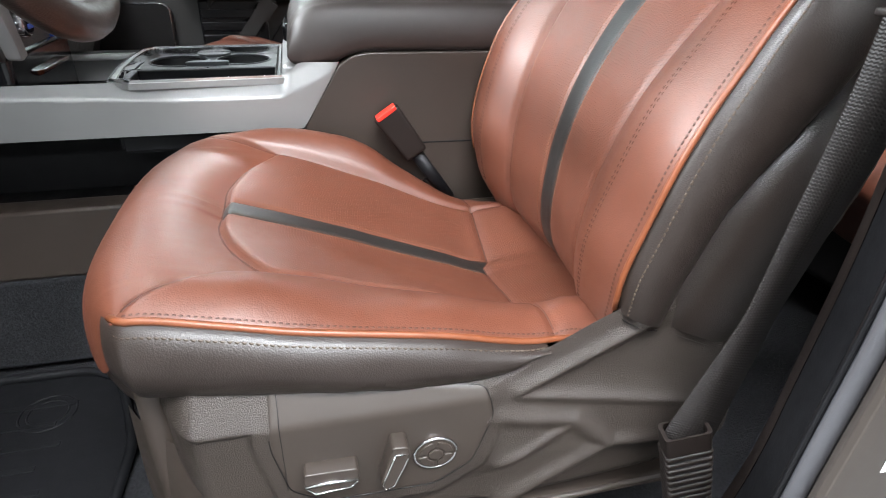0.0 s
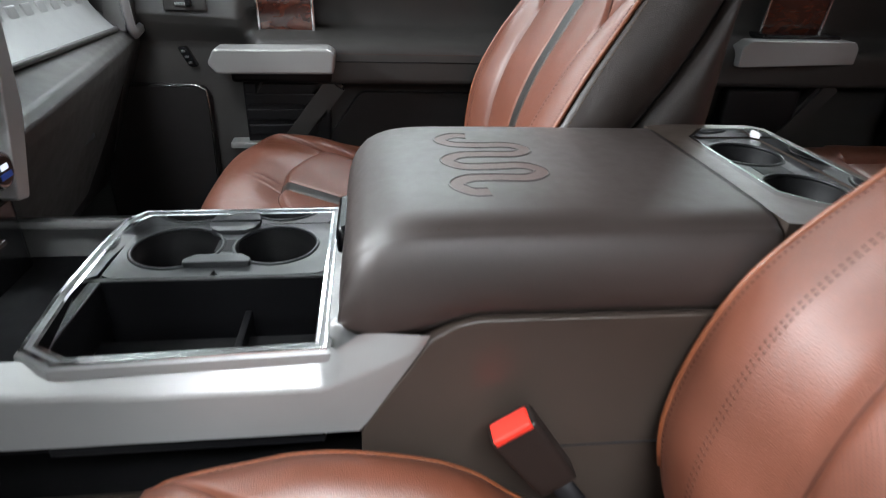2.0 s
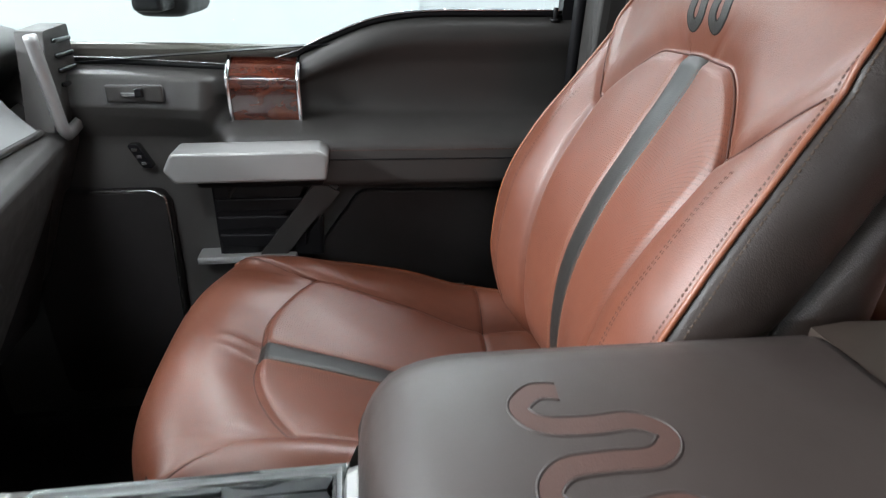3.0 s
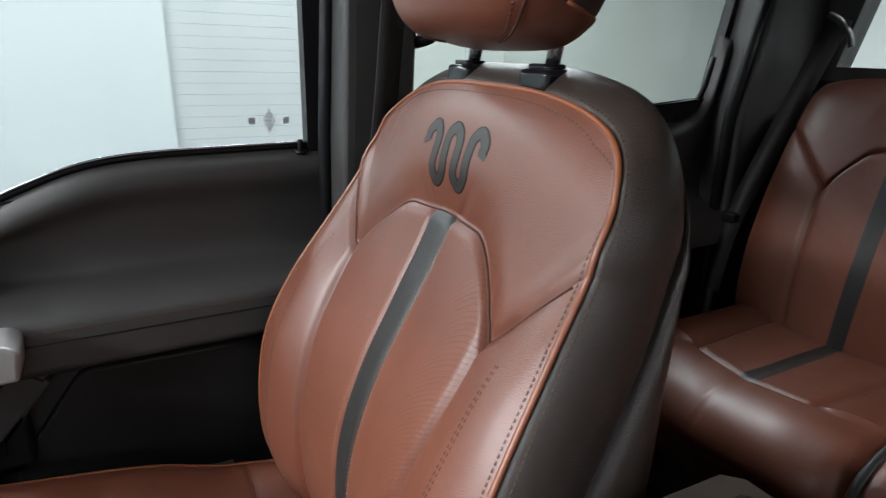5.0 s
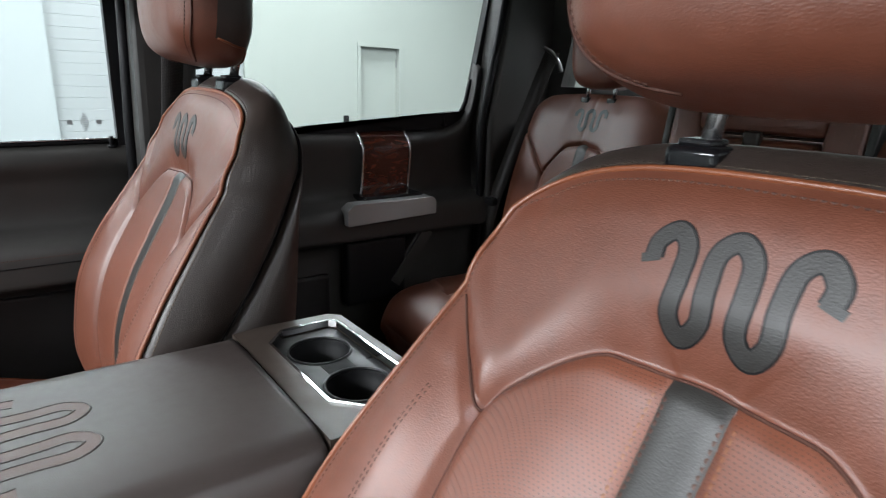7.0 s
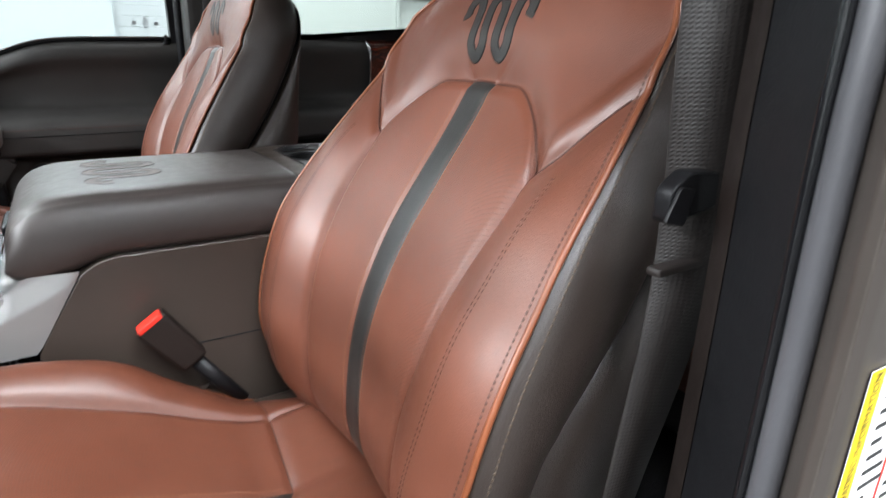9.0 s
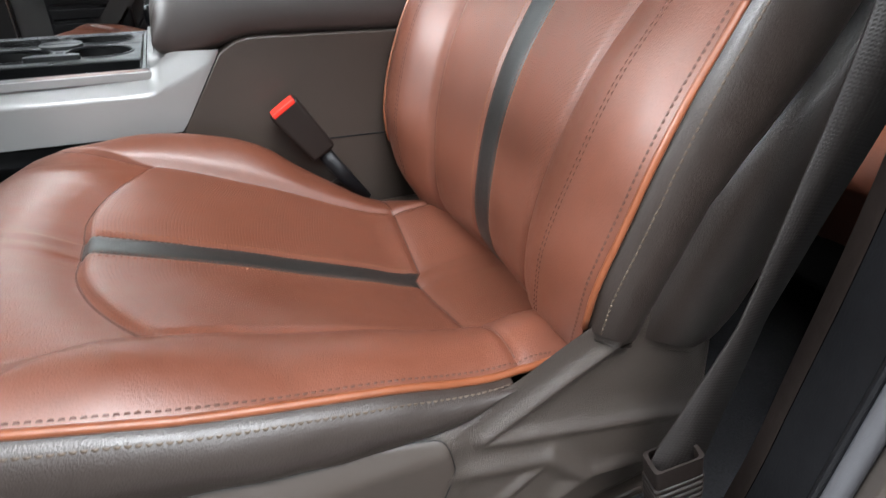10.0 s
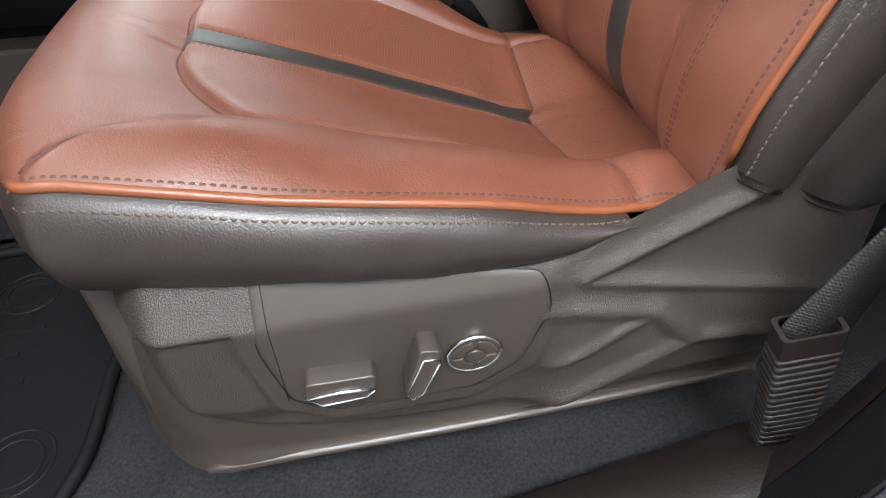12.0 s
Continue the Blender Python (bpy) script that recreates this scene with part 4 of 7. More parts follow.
part("lower_trim", grid_mesh(lower_trim, [-0.60 + 0.63 * i / 60 for i in range(61)], [i / 16 for i in range(17)], None, True), m_smooth, driver_seat, "brown lower seat trim")
part("trim_lip", tube([(-0.535 + 0.56 * i / 30, -0.687 - 0.005 * math.sin(math.pi * i / 30), 0.366) for i in range(31)], 0.0085, 10, flat=0.6), m_smooth, driver_seat)
part("front_fascia", rbox((-0.575, -0.66, 0.33), (-0.545, -0.24, 0.60), 0.012), m_smooth, driver_seat)
part("inner_shield", rbox((-0.56, -0.235, 0.36), (0.02, -0.205, 0.56), 0.01), m_smooth, driver_seat)
for y in (-0.60, -0.29):
    part("seat_rail", rbox((-0.585, y - 0.022, 0.272), (0.0, y + 0.022, 0.31), 0.004), m_darker, driver_seat, "dark steel seat rail")
    part("rail_end", rbox((-0.600, y - 0.020, 0.290), (-0.555, y + 0.012, 0.304), 0.003), m_steel, driver_seat, "bare steel rail end")
    part("seat_leg", rbox((-0.52, y - 0.02, 0.30), (-0.06, y + 0.02, 0.51), 0.01), m_darker, driver_seat)
part("side_shield", grid_mesh(lambda x, q: (x - 0.041, 0.45 + 0.258 - 0.04 * max(0, 1 - q / 0.2) ** 2, 0.625 - 0.33 * (x + 0.55) * 0.3 - 0.24 * q), sh_x, [i / 20 for i in range(21)], None, False), m_shield, passenger_seat)
part("inner_shield", rbox((-0.60, 0.21, 0.36), (-0.02, 0.235, 0.575), 0.01), m_smooth, passenger_seat)
part("front_fascia", rbox((-0.612, 0.24, 0.31), (-0.585, 0.66, 0.61), 0.012), m_smooth, passenger_seat)
for y in (0.29, 0.60):
    part("seat_rail", rbox((-0.69, y - 0.022, 0.272), (-0.04, y + 0.022, 0.31), 0.004), m_darker, passenger_seat)
    part("seat_leg", rbox((-0.56, y - 0.02, 0.30), (-0.10, y + 0.02, 0.52), 0.01), m_darker, passenger_seat)


# belt buckles by the console
def buckle(name, base, top, label, width=0.030):
    b, t = Vector(base), Vector(top)
    ob = thing(name, label, "seat belt buckle", "seat belt buckles", at=base)
    d = (t - b).normalized()
    part("stalk", tube([b, b + (t - b) * 0.55], 0.011, 10, flat=0.55, up=(0, 1, 0)), m_black, ob, "black stalk")
    rot = Matrix((Vector((0, 1, 0)).cross(d), Vector((0, 1, 0)), d)).transposed().to_4x4()
    m = Matrix.Translation(t) @ rot
    body = rbox((-0.023, -0.013, -0.092), (0.023, 0.013, -0.002), 0.006, 3, lambda c: (c.x * (1.0 if c.z > -0.04 else 0.88), c.y, c.z))
    body.transform(m)
    bd = part("buckle_body", body, m_pillar, ob, "brown plastic buckle housing")
    btn = rbox((-0.0185, -0.0140, -0.007), (0.0185, 0.0075, 0.0008), 0.002)
    btn.transform(m)
    part("release_button", btn, m_red, ob, "red release button")
    slot = rbox((-0.015, 0.0080, -0.005), (0.015, 0.0105, -0.0005), 0.0005)
    slot.transform(m)
    part("slot", slot, m_black, bd)
    return ob


buckle("seat_belt_buckle", (-0.150, -0.200, 0.56), (-0.262, -0.200, 0.722), "brown belt buckle with a red button beside the driver's seat")
buckle("seat_belt_buckle", (-0.150, 0.200, 0.55), (-0.225, 0.198, 0.66), "brown belt buckle with a red button beside the passenger seat")


# centre console
console = thing("centre_console", "dark brown and silver centre console with cup holders", "console", at=(-0.3, 0, 0.28))
for o in (-1, 1):
    prof = [(-1.02, 0.690), (-0.392, 0.686), (-0.328, 0.792), (-0.36, 0.798), (-0.402, 0.790), (-0.418, 0.768), (-1.02, 0.775)]

    def side_fn(u, v, o=o):
        x = -1.05 + (0.722) * u
        x = min(x, -0.328)
        zt = 0.768 if x < -0.42 else 0.768 + 0.026 * min(1, (x + 0.42) / 0.03)
        zb = 0.690 if x < -0.392 else 0.687 + (x + 0.392) * 1.64
        z = zb + (zt - zb) * v
        zc = 0.742 + 0.014 * max(0, (-0.55 - x) / 0.3) if x < -0.42 else 0.742 + 0.04 * (x + 0.42) / 0.09
        y = 0.172 - 0.004 * (1 - v) - (0.026 * ((z - zc) / max(zt - zc, 1e-3)) ** 1.0 if z > zc and x < -0.41 else 0) - (0.010 * min(1, max(0, (z - zc) / 0.03)) if x >= -0.41 else 0)
        return (x, o * y, z)
    part("silver_side_panel", grid_mesh(side_fn, [i / 90 for i in range(91)], [i / 24 for i in range(25)], None, o > 0), m_silver, console, "satin silver side panel")
    part("side_panel", prism(rounded([(-0.390, 0.690), (-0.328, 0.789), (-0.305, 0.803), (-0.285, 0.807), (0.135, 0.803), (0.135, 0.290), (-0.390, 0.290)], 0.006), "y", o * 0.140, o * 0.168, 0.003), m_smooth, console, "dark brown grained side panel")
    part("cubby_back", rbox((-1.05, min(o * 0.03, o * 0.05), 0.560), (-0.39, max(o * 0.03, o * 0.05), 0.700), 0), m_pit, console, "black open cubby under the side panel")
    part("cubby_floor", rbox((-1.05, min(o * 0.04, o * 0.125), 0.555), (-0.39, max(o * 0.04, o * 0.125), 0.566), 0), m_pit, console)
    part("lower_panel", rbox((-1.05, min(o * 0.12, o * 0.170), 0.455), (-0.39, max(o * 0.12, o * 0.170), 0.578), 0.006), m_smooth, console, "brown lower console panel")
    part("carpet_side", rbox((-1.05, min(o * 0.12, o * 0.176), 0.285), (-0.39, max(o * 0.12, o * 0.176), 0.456), 0.006), m_carpet, console)
    part("panel_seam", tube([(-0.20, o * 0.1685, 0.655), (0.05, o * 0.1685, 0.652), (0.13, o * 0.1685, 0.652)], 0.0012, 5), m_black, console)
part("core", rbox((-0.385, -0.138, 0.29), (0.132, 0.138, 0.798), 0), m_darker, console)
part("rear_face", rbox((0.128, -0.160, 0.30), (0.142, 0.160, 0.872), 0.006), m_darker, console)

# chrome frame of the front tray
tr_o = [(-0.660, 0.147), (-0.417, 0.149), (-0.417, -0.152), (-0.640, -0.160), (-0.674, -0.138), (-0.682, -0.05), (-0.682, 0.06), (-0.677, 0.122)]
inset = lambda pts, k: [(-0.545 + (p + 0.545) * (1 - k / 0.135), -0.004 + (q + 0.004) * (1 - k / 0.15)) for p, q in pts]
tr_a, tr_m, tr_i = inset(tr_o, 0.0035), inset(tr_o, 0.008), inset(tr_o, 0.0115)
part("silver_surround", frame_mesh(inset(tr_o, -0.003), tr_o, "z", 0.760, 0.7695), m_silver, console, "satin silver top surround")
part("chrome_trim", frame_mesh(tr_o, tr_a, "z", 0.762, 0.7735), m_chrome, console, "chrome tray trim")
part("trim_groove", frame_mesh(tr_a, tr_m, "z", 0.758, 0.7690), m_fascia, console, "satin grey groove between the chrome lines")
part("chrome_trim", frame_mesh(tr_m, tr_i, "z", 0.755, 0.7715), m_chrome, console, "chrome tray trim")
part("front_shelf", rbox((-1.05, -0.145, 0.70), (-0.676, 0.145, 0.712), 0), m_black, console)
part("front_rail", rbox((-1.05, 0.143, 0.750), (-0.684, 0.160, 0.762), 0.004), m_silver, console, "satin silver console rail")
part("lid_seat", rbox((-0.418, -0.135, 0.72), (-0.385, 0.135, 0.788), 0.01), m_silver, console)


def cup_cell(parent, cx, cy, r, rect, ztop, depth, mat, rim_mat, n=40):
    """A plate with one round well in it."""
    x0, x1, y0, y1 = rect
    outer, inner = [], []
    for i in range(n):
        a = 2 * math.pi * i / n
        c, s = math.cos(a), math.sin(a)
        k = min((x1 - cx) / c if c > 1e-6 else ((x0 - cx) / c if c < -1e-6 else 9), (y1 - cy) / s if s > 1e-6 else ((y0 - cy) / s if s < -1e-6 else 9))
        outer.append((cx + c * k, cy + s * k))
        inner.append((cx + c * r, cy + s * r))
    pl = part("cup_plate", frame_mesh(outer, inner, "z", ztop - 0.006, ztop), mat, parent)
    prof = ((1.0, 0.0), (0.95, -0.006), (0.94, -0.014), (0.90, -0.016), (0.89, -0.028), (0.86, -0.03), (0.84, -depth), (0.0, -depth - 0.001))
    verts, faces = [], []
    for k, (f, dz) in enumerate(prof):
        for i in range(n):
            a = 2 * math.pi * i / n
            verts.append((cx + r * f * math.cos(a), cy + r * f * math.sin(a), ztop + dz))
        if k:
            faces += [((k - 1) * n + i, (k - 1) * n + (i + 1) % n, k * n + (i + 1) % n, k * n + i) for i in range(n)]
    w = part("cup_well", mesh_of("well", verts, faces), m_pit, parent, "black cup well")
    part("cup_rim", tube([(cx + r * math.cos(2 * math.pi * i / n), cy + r * math.sin(2 * math.pi * i / n), ztop) for i in range(n)], 0.0022, 6, closed=True), rim_mat, parent)
    return w


ZT = 0.757
m_tray = plastic("grey_black_tray", (0.026, 0.028, 0.030), 0.36, 900, 0.1, 0.5)
part("tray_floor", rbox((-0.672, -0.142, 0.655), (-0.425, 0.006, 0.662), 0), m_black, console)
for lo, hi in (((-0.672, -0.150, 0.66), (-0.425, -0.140, 0.757)), ((-0.672, 0.000, 0.66), (-0.425, 0.010, 0.7565)), ((-0.680, -0.14, 0.66), (-0.664, 0.0, 0.757)), ((-0.432, -0.14, 0.66), (-0.420, 0.0, 0.757)), ((-0.520, -0.138, 0.66), (-0.512, 0.0, 0.715))):
    part("tray_wall", rbox(lo, hi, 0.002), m_black, console)
part("tray_ledge", rbox((-0.655, -0.128, 0.700), (-0.432, -0.120, 0.706), 0.001), m_tray, console)
for k, (cx, cy) in enumerate(((-0.605, -0.100), (-0.593, -0.092), (-0.615, -0.084))):
    part("coin", prism([(cx + 0.009 * math.cos(2 * math.pi * i / 16), cy + 0.009 * math.sin(2 * math.pi * i / 16)) for i in range(16)], "z", 0.662 + 0.0018 * k, 0.6636 + 0.0018 * k, 0), m_steel, console)
cup_cell(console, -0.606, 0.076, 0.052, (-0.668, -0.552, 0.006, 0.136), ZT, 0.075, m_tray, m_tray)
cup_cell(console, -0.492, 0.078, 0.049, (-0.552, -0.428, 0.006, 0.136), ZT, 0.075, m_tray, m_tray)
part("cup_link", rbox((-0.562, 0.062, 0.745), (-0.538, 0.094, 0.7574), 0.001), m_pit, console, "black slot between the cup wells")
part("cup_bridge", prism(rounded([(-0.588, 0.026), (-0.514, 0.026), (-0.514, 0.034), (-0.526, 0.045), (-0.576, 0.045), (-0.588, 0.034)], 0.003), "z", 0.748, 0.7640, 0.002), m_tray, console, "grey cup divider insert")
part("cup_bridge", prism(rounded([(-0.582, 0.134), (-0.518, 0.134), (-0.524, 0.116), (-0.534, 0.108), (-0.566, 0.108), (-0.576, 0.116)], 0.003), "z", 0.748, 0.7625, 0.002), m_tray, console, "grey cup divider insert")


# padded lid
def lid_ring(x):
    zt = smooth_interp(x, ((-0.406, 0.812), (-0.401, 0.842), (-0.390, 0.864), (-0.372, 0.879), (-0.345, 0.887), (-0.30, 0.8895), (-0.02, 0.887)))
    zb = smooth_interp(x, ((-0.406, 0.800), (-0.400, 0.791), (-0.37, 0.787), (-0.335, 0.793), (-0.305, 0.804), (-0.28, 0.808), (-0.02, 0.804)))
    k = interp(x, ((-0.406, 0.93), (-0.38, 0.99), (-0.34, 1.0)))
    h = zt - zb
    half = ((0.0, zt + 0.001), (0.07, zt + 0.0005), (0.118, zt), (0.132, zt - 0.002), (0.1405, zt - 0.0055), (0.1445, zt - 0.0085), (0.1475, zt - 0.0090), (0.1520, zt - 0.012), (0.1570, zt - 0.020), (0.1630, zb + h * 0.62), (0.1665, zb + h * 0.35), (0.1655, zb + h * 0.12), (0.160, zb))
    return [(p * k, q) for p, q in half]


lx = [-0.406, -0.4045, -0.402, -0.398, -0.393, -0.387, -0.38, -0.37, -0.358, -0.345, -0.33, -0.31, -0.29, -0.26, -0.22, -0.18, -0.14, -0.10, -0.06, -0.03, -0.0225, -0.0205]
verts, faces = [], []
for x in lx:
    half = lid_ring(x)
    line = [(-p, q) for p, q in reversed(half)] + half[1:]
    sh = 1 - (0.02 if x == lx[-1] else 0)
    verts += [(x, p * sh, q - (0.004 if x == lx[-1] else 0)) for p, q in line]
nl = len(lid_ring(-0.3)) * 2 - 1
for i in range(len(lx) - 1):
    faces += [(i * nl + j, i * nl + j + 1, (i + 1) * nl + j + 1, (i + 1) * nl + j) for j in range(nl - 1)]
    faces.append((i * nl + nl - 1, i * nl, (i + 1) * nl, (i + 1) * nl + nl - 1))
faces += [tuple(range(nl))[::-1], tuple((len(lx) - 1) * nl + j for j in range(nl))]
lid = part("lid", mesh_of("lid", verts, faces), m_lid, console, "padded dark brown leather armrest lid")
on_lid = lambda p, q, l: (-0.253 - (q - 0.552) * 0.98, 0.005 - p * 1.2, lid_ring(-0.253 - (q - 0.552) * 0.98)[0][1] - 0.0009 * abs(p) / 0.07 + l)
part("emblem", ribbon_on(on_lid, LOGO, 0.0068, 0.0004, m_inlay), None, lid, "pale tan leather wavy inlaid emblem")
for e in (-0.0074, 0.0074):
    pts = catmull([(p, q, 0) for p, q in LOGO], 8)
    off = []
    for i, p in enumerate(pts):
        d = (pts[min(i + 1, len(pts) - 1)] - pts[max(i - 1, 0)]).normalized()
        off.append(Vector(on_lid(p.x - d.y * e, p.y + d.x * e, 0.0)))
    part("emblem_edge", tube(off, 0.0011, 6), m_lid, lid)
part("stitching", stitches([(x, -0.1425, lid_ring(x)[5][1] + 0.0006) for x in [-0.34 + 0.31 * i / 40 for i in range(41)]], lambda p: (0, -0.4, 1), 0.005, 0.003, material=m_thread_g), None, lid)
part("stitching", stitches([(x, 0.1425, lid_ring(x)[5][1] + 0.0006) for x in [-0.34 + 0.31 * i / 40 for i in range(41)]], lambda p: (0, 0.4, 1), 0.005, 0.003, material=m_thread_g), None, lid)
part("lid_latch", rbox((-0.412, -0.045, 0.806), (-0.386, 0.045, 0.836), 0.008, 3), m_gloss_black, lid, "dark lid latch")

# rear tray with two cups
rt_o = [(0.010, 0.088), (0.040, 0.122), (0.114, 0.122), (0.122, 0.112), (0.122, -0.112), (0.114, -0.122), (0.040, -0.122), (0.010, -0.088)]
rt_in = lambda k: [(0.066 + (p - 0.066) * (1 - k / 0.055), q * (1 - k / 0.12)) for p, q in rt_o]
top_o = [(-0.0185, 0.150), (0.02, 0.156), (0.125, 0.150), (0.140, 0.135), (0.140, -0.135), (0.125, -0.150), (0.02, -0.156), (-0.0185, -0.150)]
m_deck = plastic("black_deck_plastic", (0.008, 0.0085, 0.009), 0.40, 900, 0.1)
part("rear_deck", frame_mesh(top_o, rt_o, "z", 0.815, 0.884), m_smooth, console, "dark brown rear console deck")
part("chrome_trim", frame_mesh(rt_in(-0.0005), rt_in(0.0030), "z", 0.878, 0.8880), m_chrome, console, "chrome rear tray trim")
for cy, rc in ((0.055, (0.014, 0.118, 0.0, 0.118)), (-0.055, (0.014, 0.118, -0.118, 0.0))):
    cup_cell(console, 0.067, cy, 0.0415, rc, 0.876, 0.07, m_deck, m_deck)
part("cup_slot", rbox((0.048, -0.0150, 0.868), (0.086, 0.0150, 0.8764), 0), m_pit, console)


# rear bench: one wide section behind each front seat and a middle one
class RearSeat(Seat):
    half = 0.245

    def s_of(self, v, x):
        a = abs(v)
        k = (0, 0.016, 0.115 + 0.02 * min(1, max(0, (x - 0.62) / 0.3)), self.half - 0.012 * max(0, (0.62 - x) / 0.07) ** 2)
        i = min(int(a), 2)
        return math.copysign(k[i] + (k[i + 1] - k[i]) * (a - i), v)

    def cushion(self, u, v):
        a = abs(v)
        x1 = 0.675 + 0.02 * a**2 / 9 if a <= 2 else 0.684 + 0.03 * (a - 2)
        if u >= 1:
            x = x1 + (1.03 - x1) * (u - 1)
            z = 0.682 - 0.030 * (x - 0.66) - 0.012 * (1 - min(1, a / 2.2) ** 2) + (0.010 * math.sin(math.pi * (a - 2)) - 0.03 * max(0, a - 2.75) ** 2 * 16 if a > 2 else 0)
            s = abs(self.s_of(v, x))
            z -= 0.006 * gauss(s - abs(self.s_of(2, x)), 0.006) + (0.006 * gauss(x - x1, 0.006) if a <= 2.1 else 0)
        else:
            th = (1 - u) * radians(150)
            z1 = 0.681 - 0.012 * (1 - min(1, a / 2.2) ** 2) - (0.03 * max(0, a - 2.75) ** 2 * 16 if a > 2 else 0)
            z = z1 - 0.085 * (1 - math.cos(th)) + 0.008 * math.sin(min(th * 2, math.pi)) - 0.06 * max(0, th - 1.9)
            x = x1 - (x1 - 0.528 - 0.012 * (a / 3) ** 6) * math.sin(min(th, math.pi / 2)) ** 0.9 + (0.06 * (th - math.pi / 2) if th > math.pi / 2 else 0)
        return (x, self.y0 + self.o * self.s_of(v, x), z + 0.0015 * noise.noise((x * 15, v * 3, self.y0)))

    def bs(self, v, h):
        a = abs(v)
        e = self.half + smooth_interp(h, ((-0.05, -0.03), (0.05, 0.0), (0.2, 0.006), (0.45, -0.010), (0.55, -0.024), (0.62, -0.045)))
        k = (0, 0.017, smooth_interp(h, ((0, 0.115), (0.2, 0.125), (0.36, 0.118), (0.44, 0.09))), e)
        i = min(int(a), 2)
        return math.copysign(k[i] + (k[i + 1] - k[i]) * (a - i), v)

    @staticmethod
    def h_top(a):
        if a <= 2:
            return 0.445 - 0.012 * (a / 1.5) ** 2 if a < 1.5 else 0.433 - 0.085 * ((a - 1.5) / 0.5) ** 1.5
        return 0.348 + 0.115 * (a - 2)

    def bd(self, h, v):
        a = abs(v)
        d = 0.03 * math.sin(math.pi * max(0, min(1, (h + 0.05) / 0.6))) ** 0.8
        d += 0.012 * (max(0, a - 1.2) / 1.8) ** 1.2 * (1 - ((a - 2.4) / 0.6) ** 2 * 1.6 if a > 2.4 else 1)
        s = abs(self.bs(v, h))
        if h < self.h_top(a) + 0.002:
            d -= 0.006 * gauss(s - abs(self.bs(2, h)), 0.006)
        d -= 0.007 * gauss(h - self.h_top(a), 0.006)
        return d + 0.0015 * noise.noise((h * 12, v * 2, self.y0 * 5))

    def back(self, u, v):
        a = abs(v)
        h1, h2 = self.h_top(a), 0.588 - 0.020 * (a / 3) ** 6
        h = -0.03 + (h1 + 0.03) * u if u <= 1 else h1 + (h2 - h1) * (u - 1)
        d = self.bd(h, v) - (0.02 * max(0, (u - 1.7) / 0.3) ** 2 if u > 1 else 0)
        return self.place(h, self.bs(v, h), d)


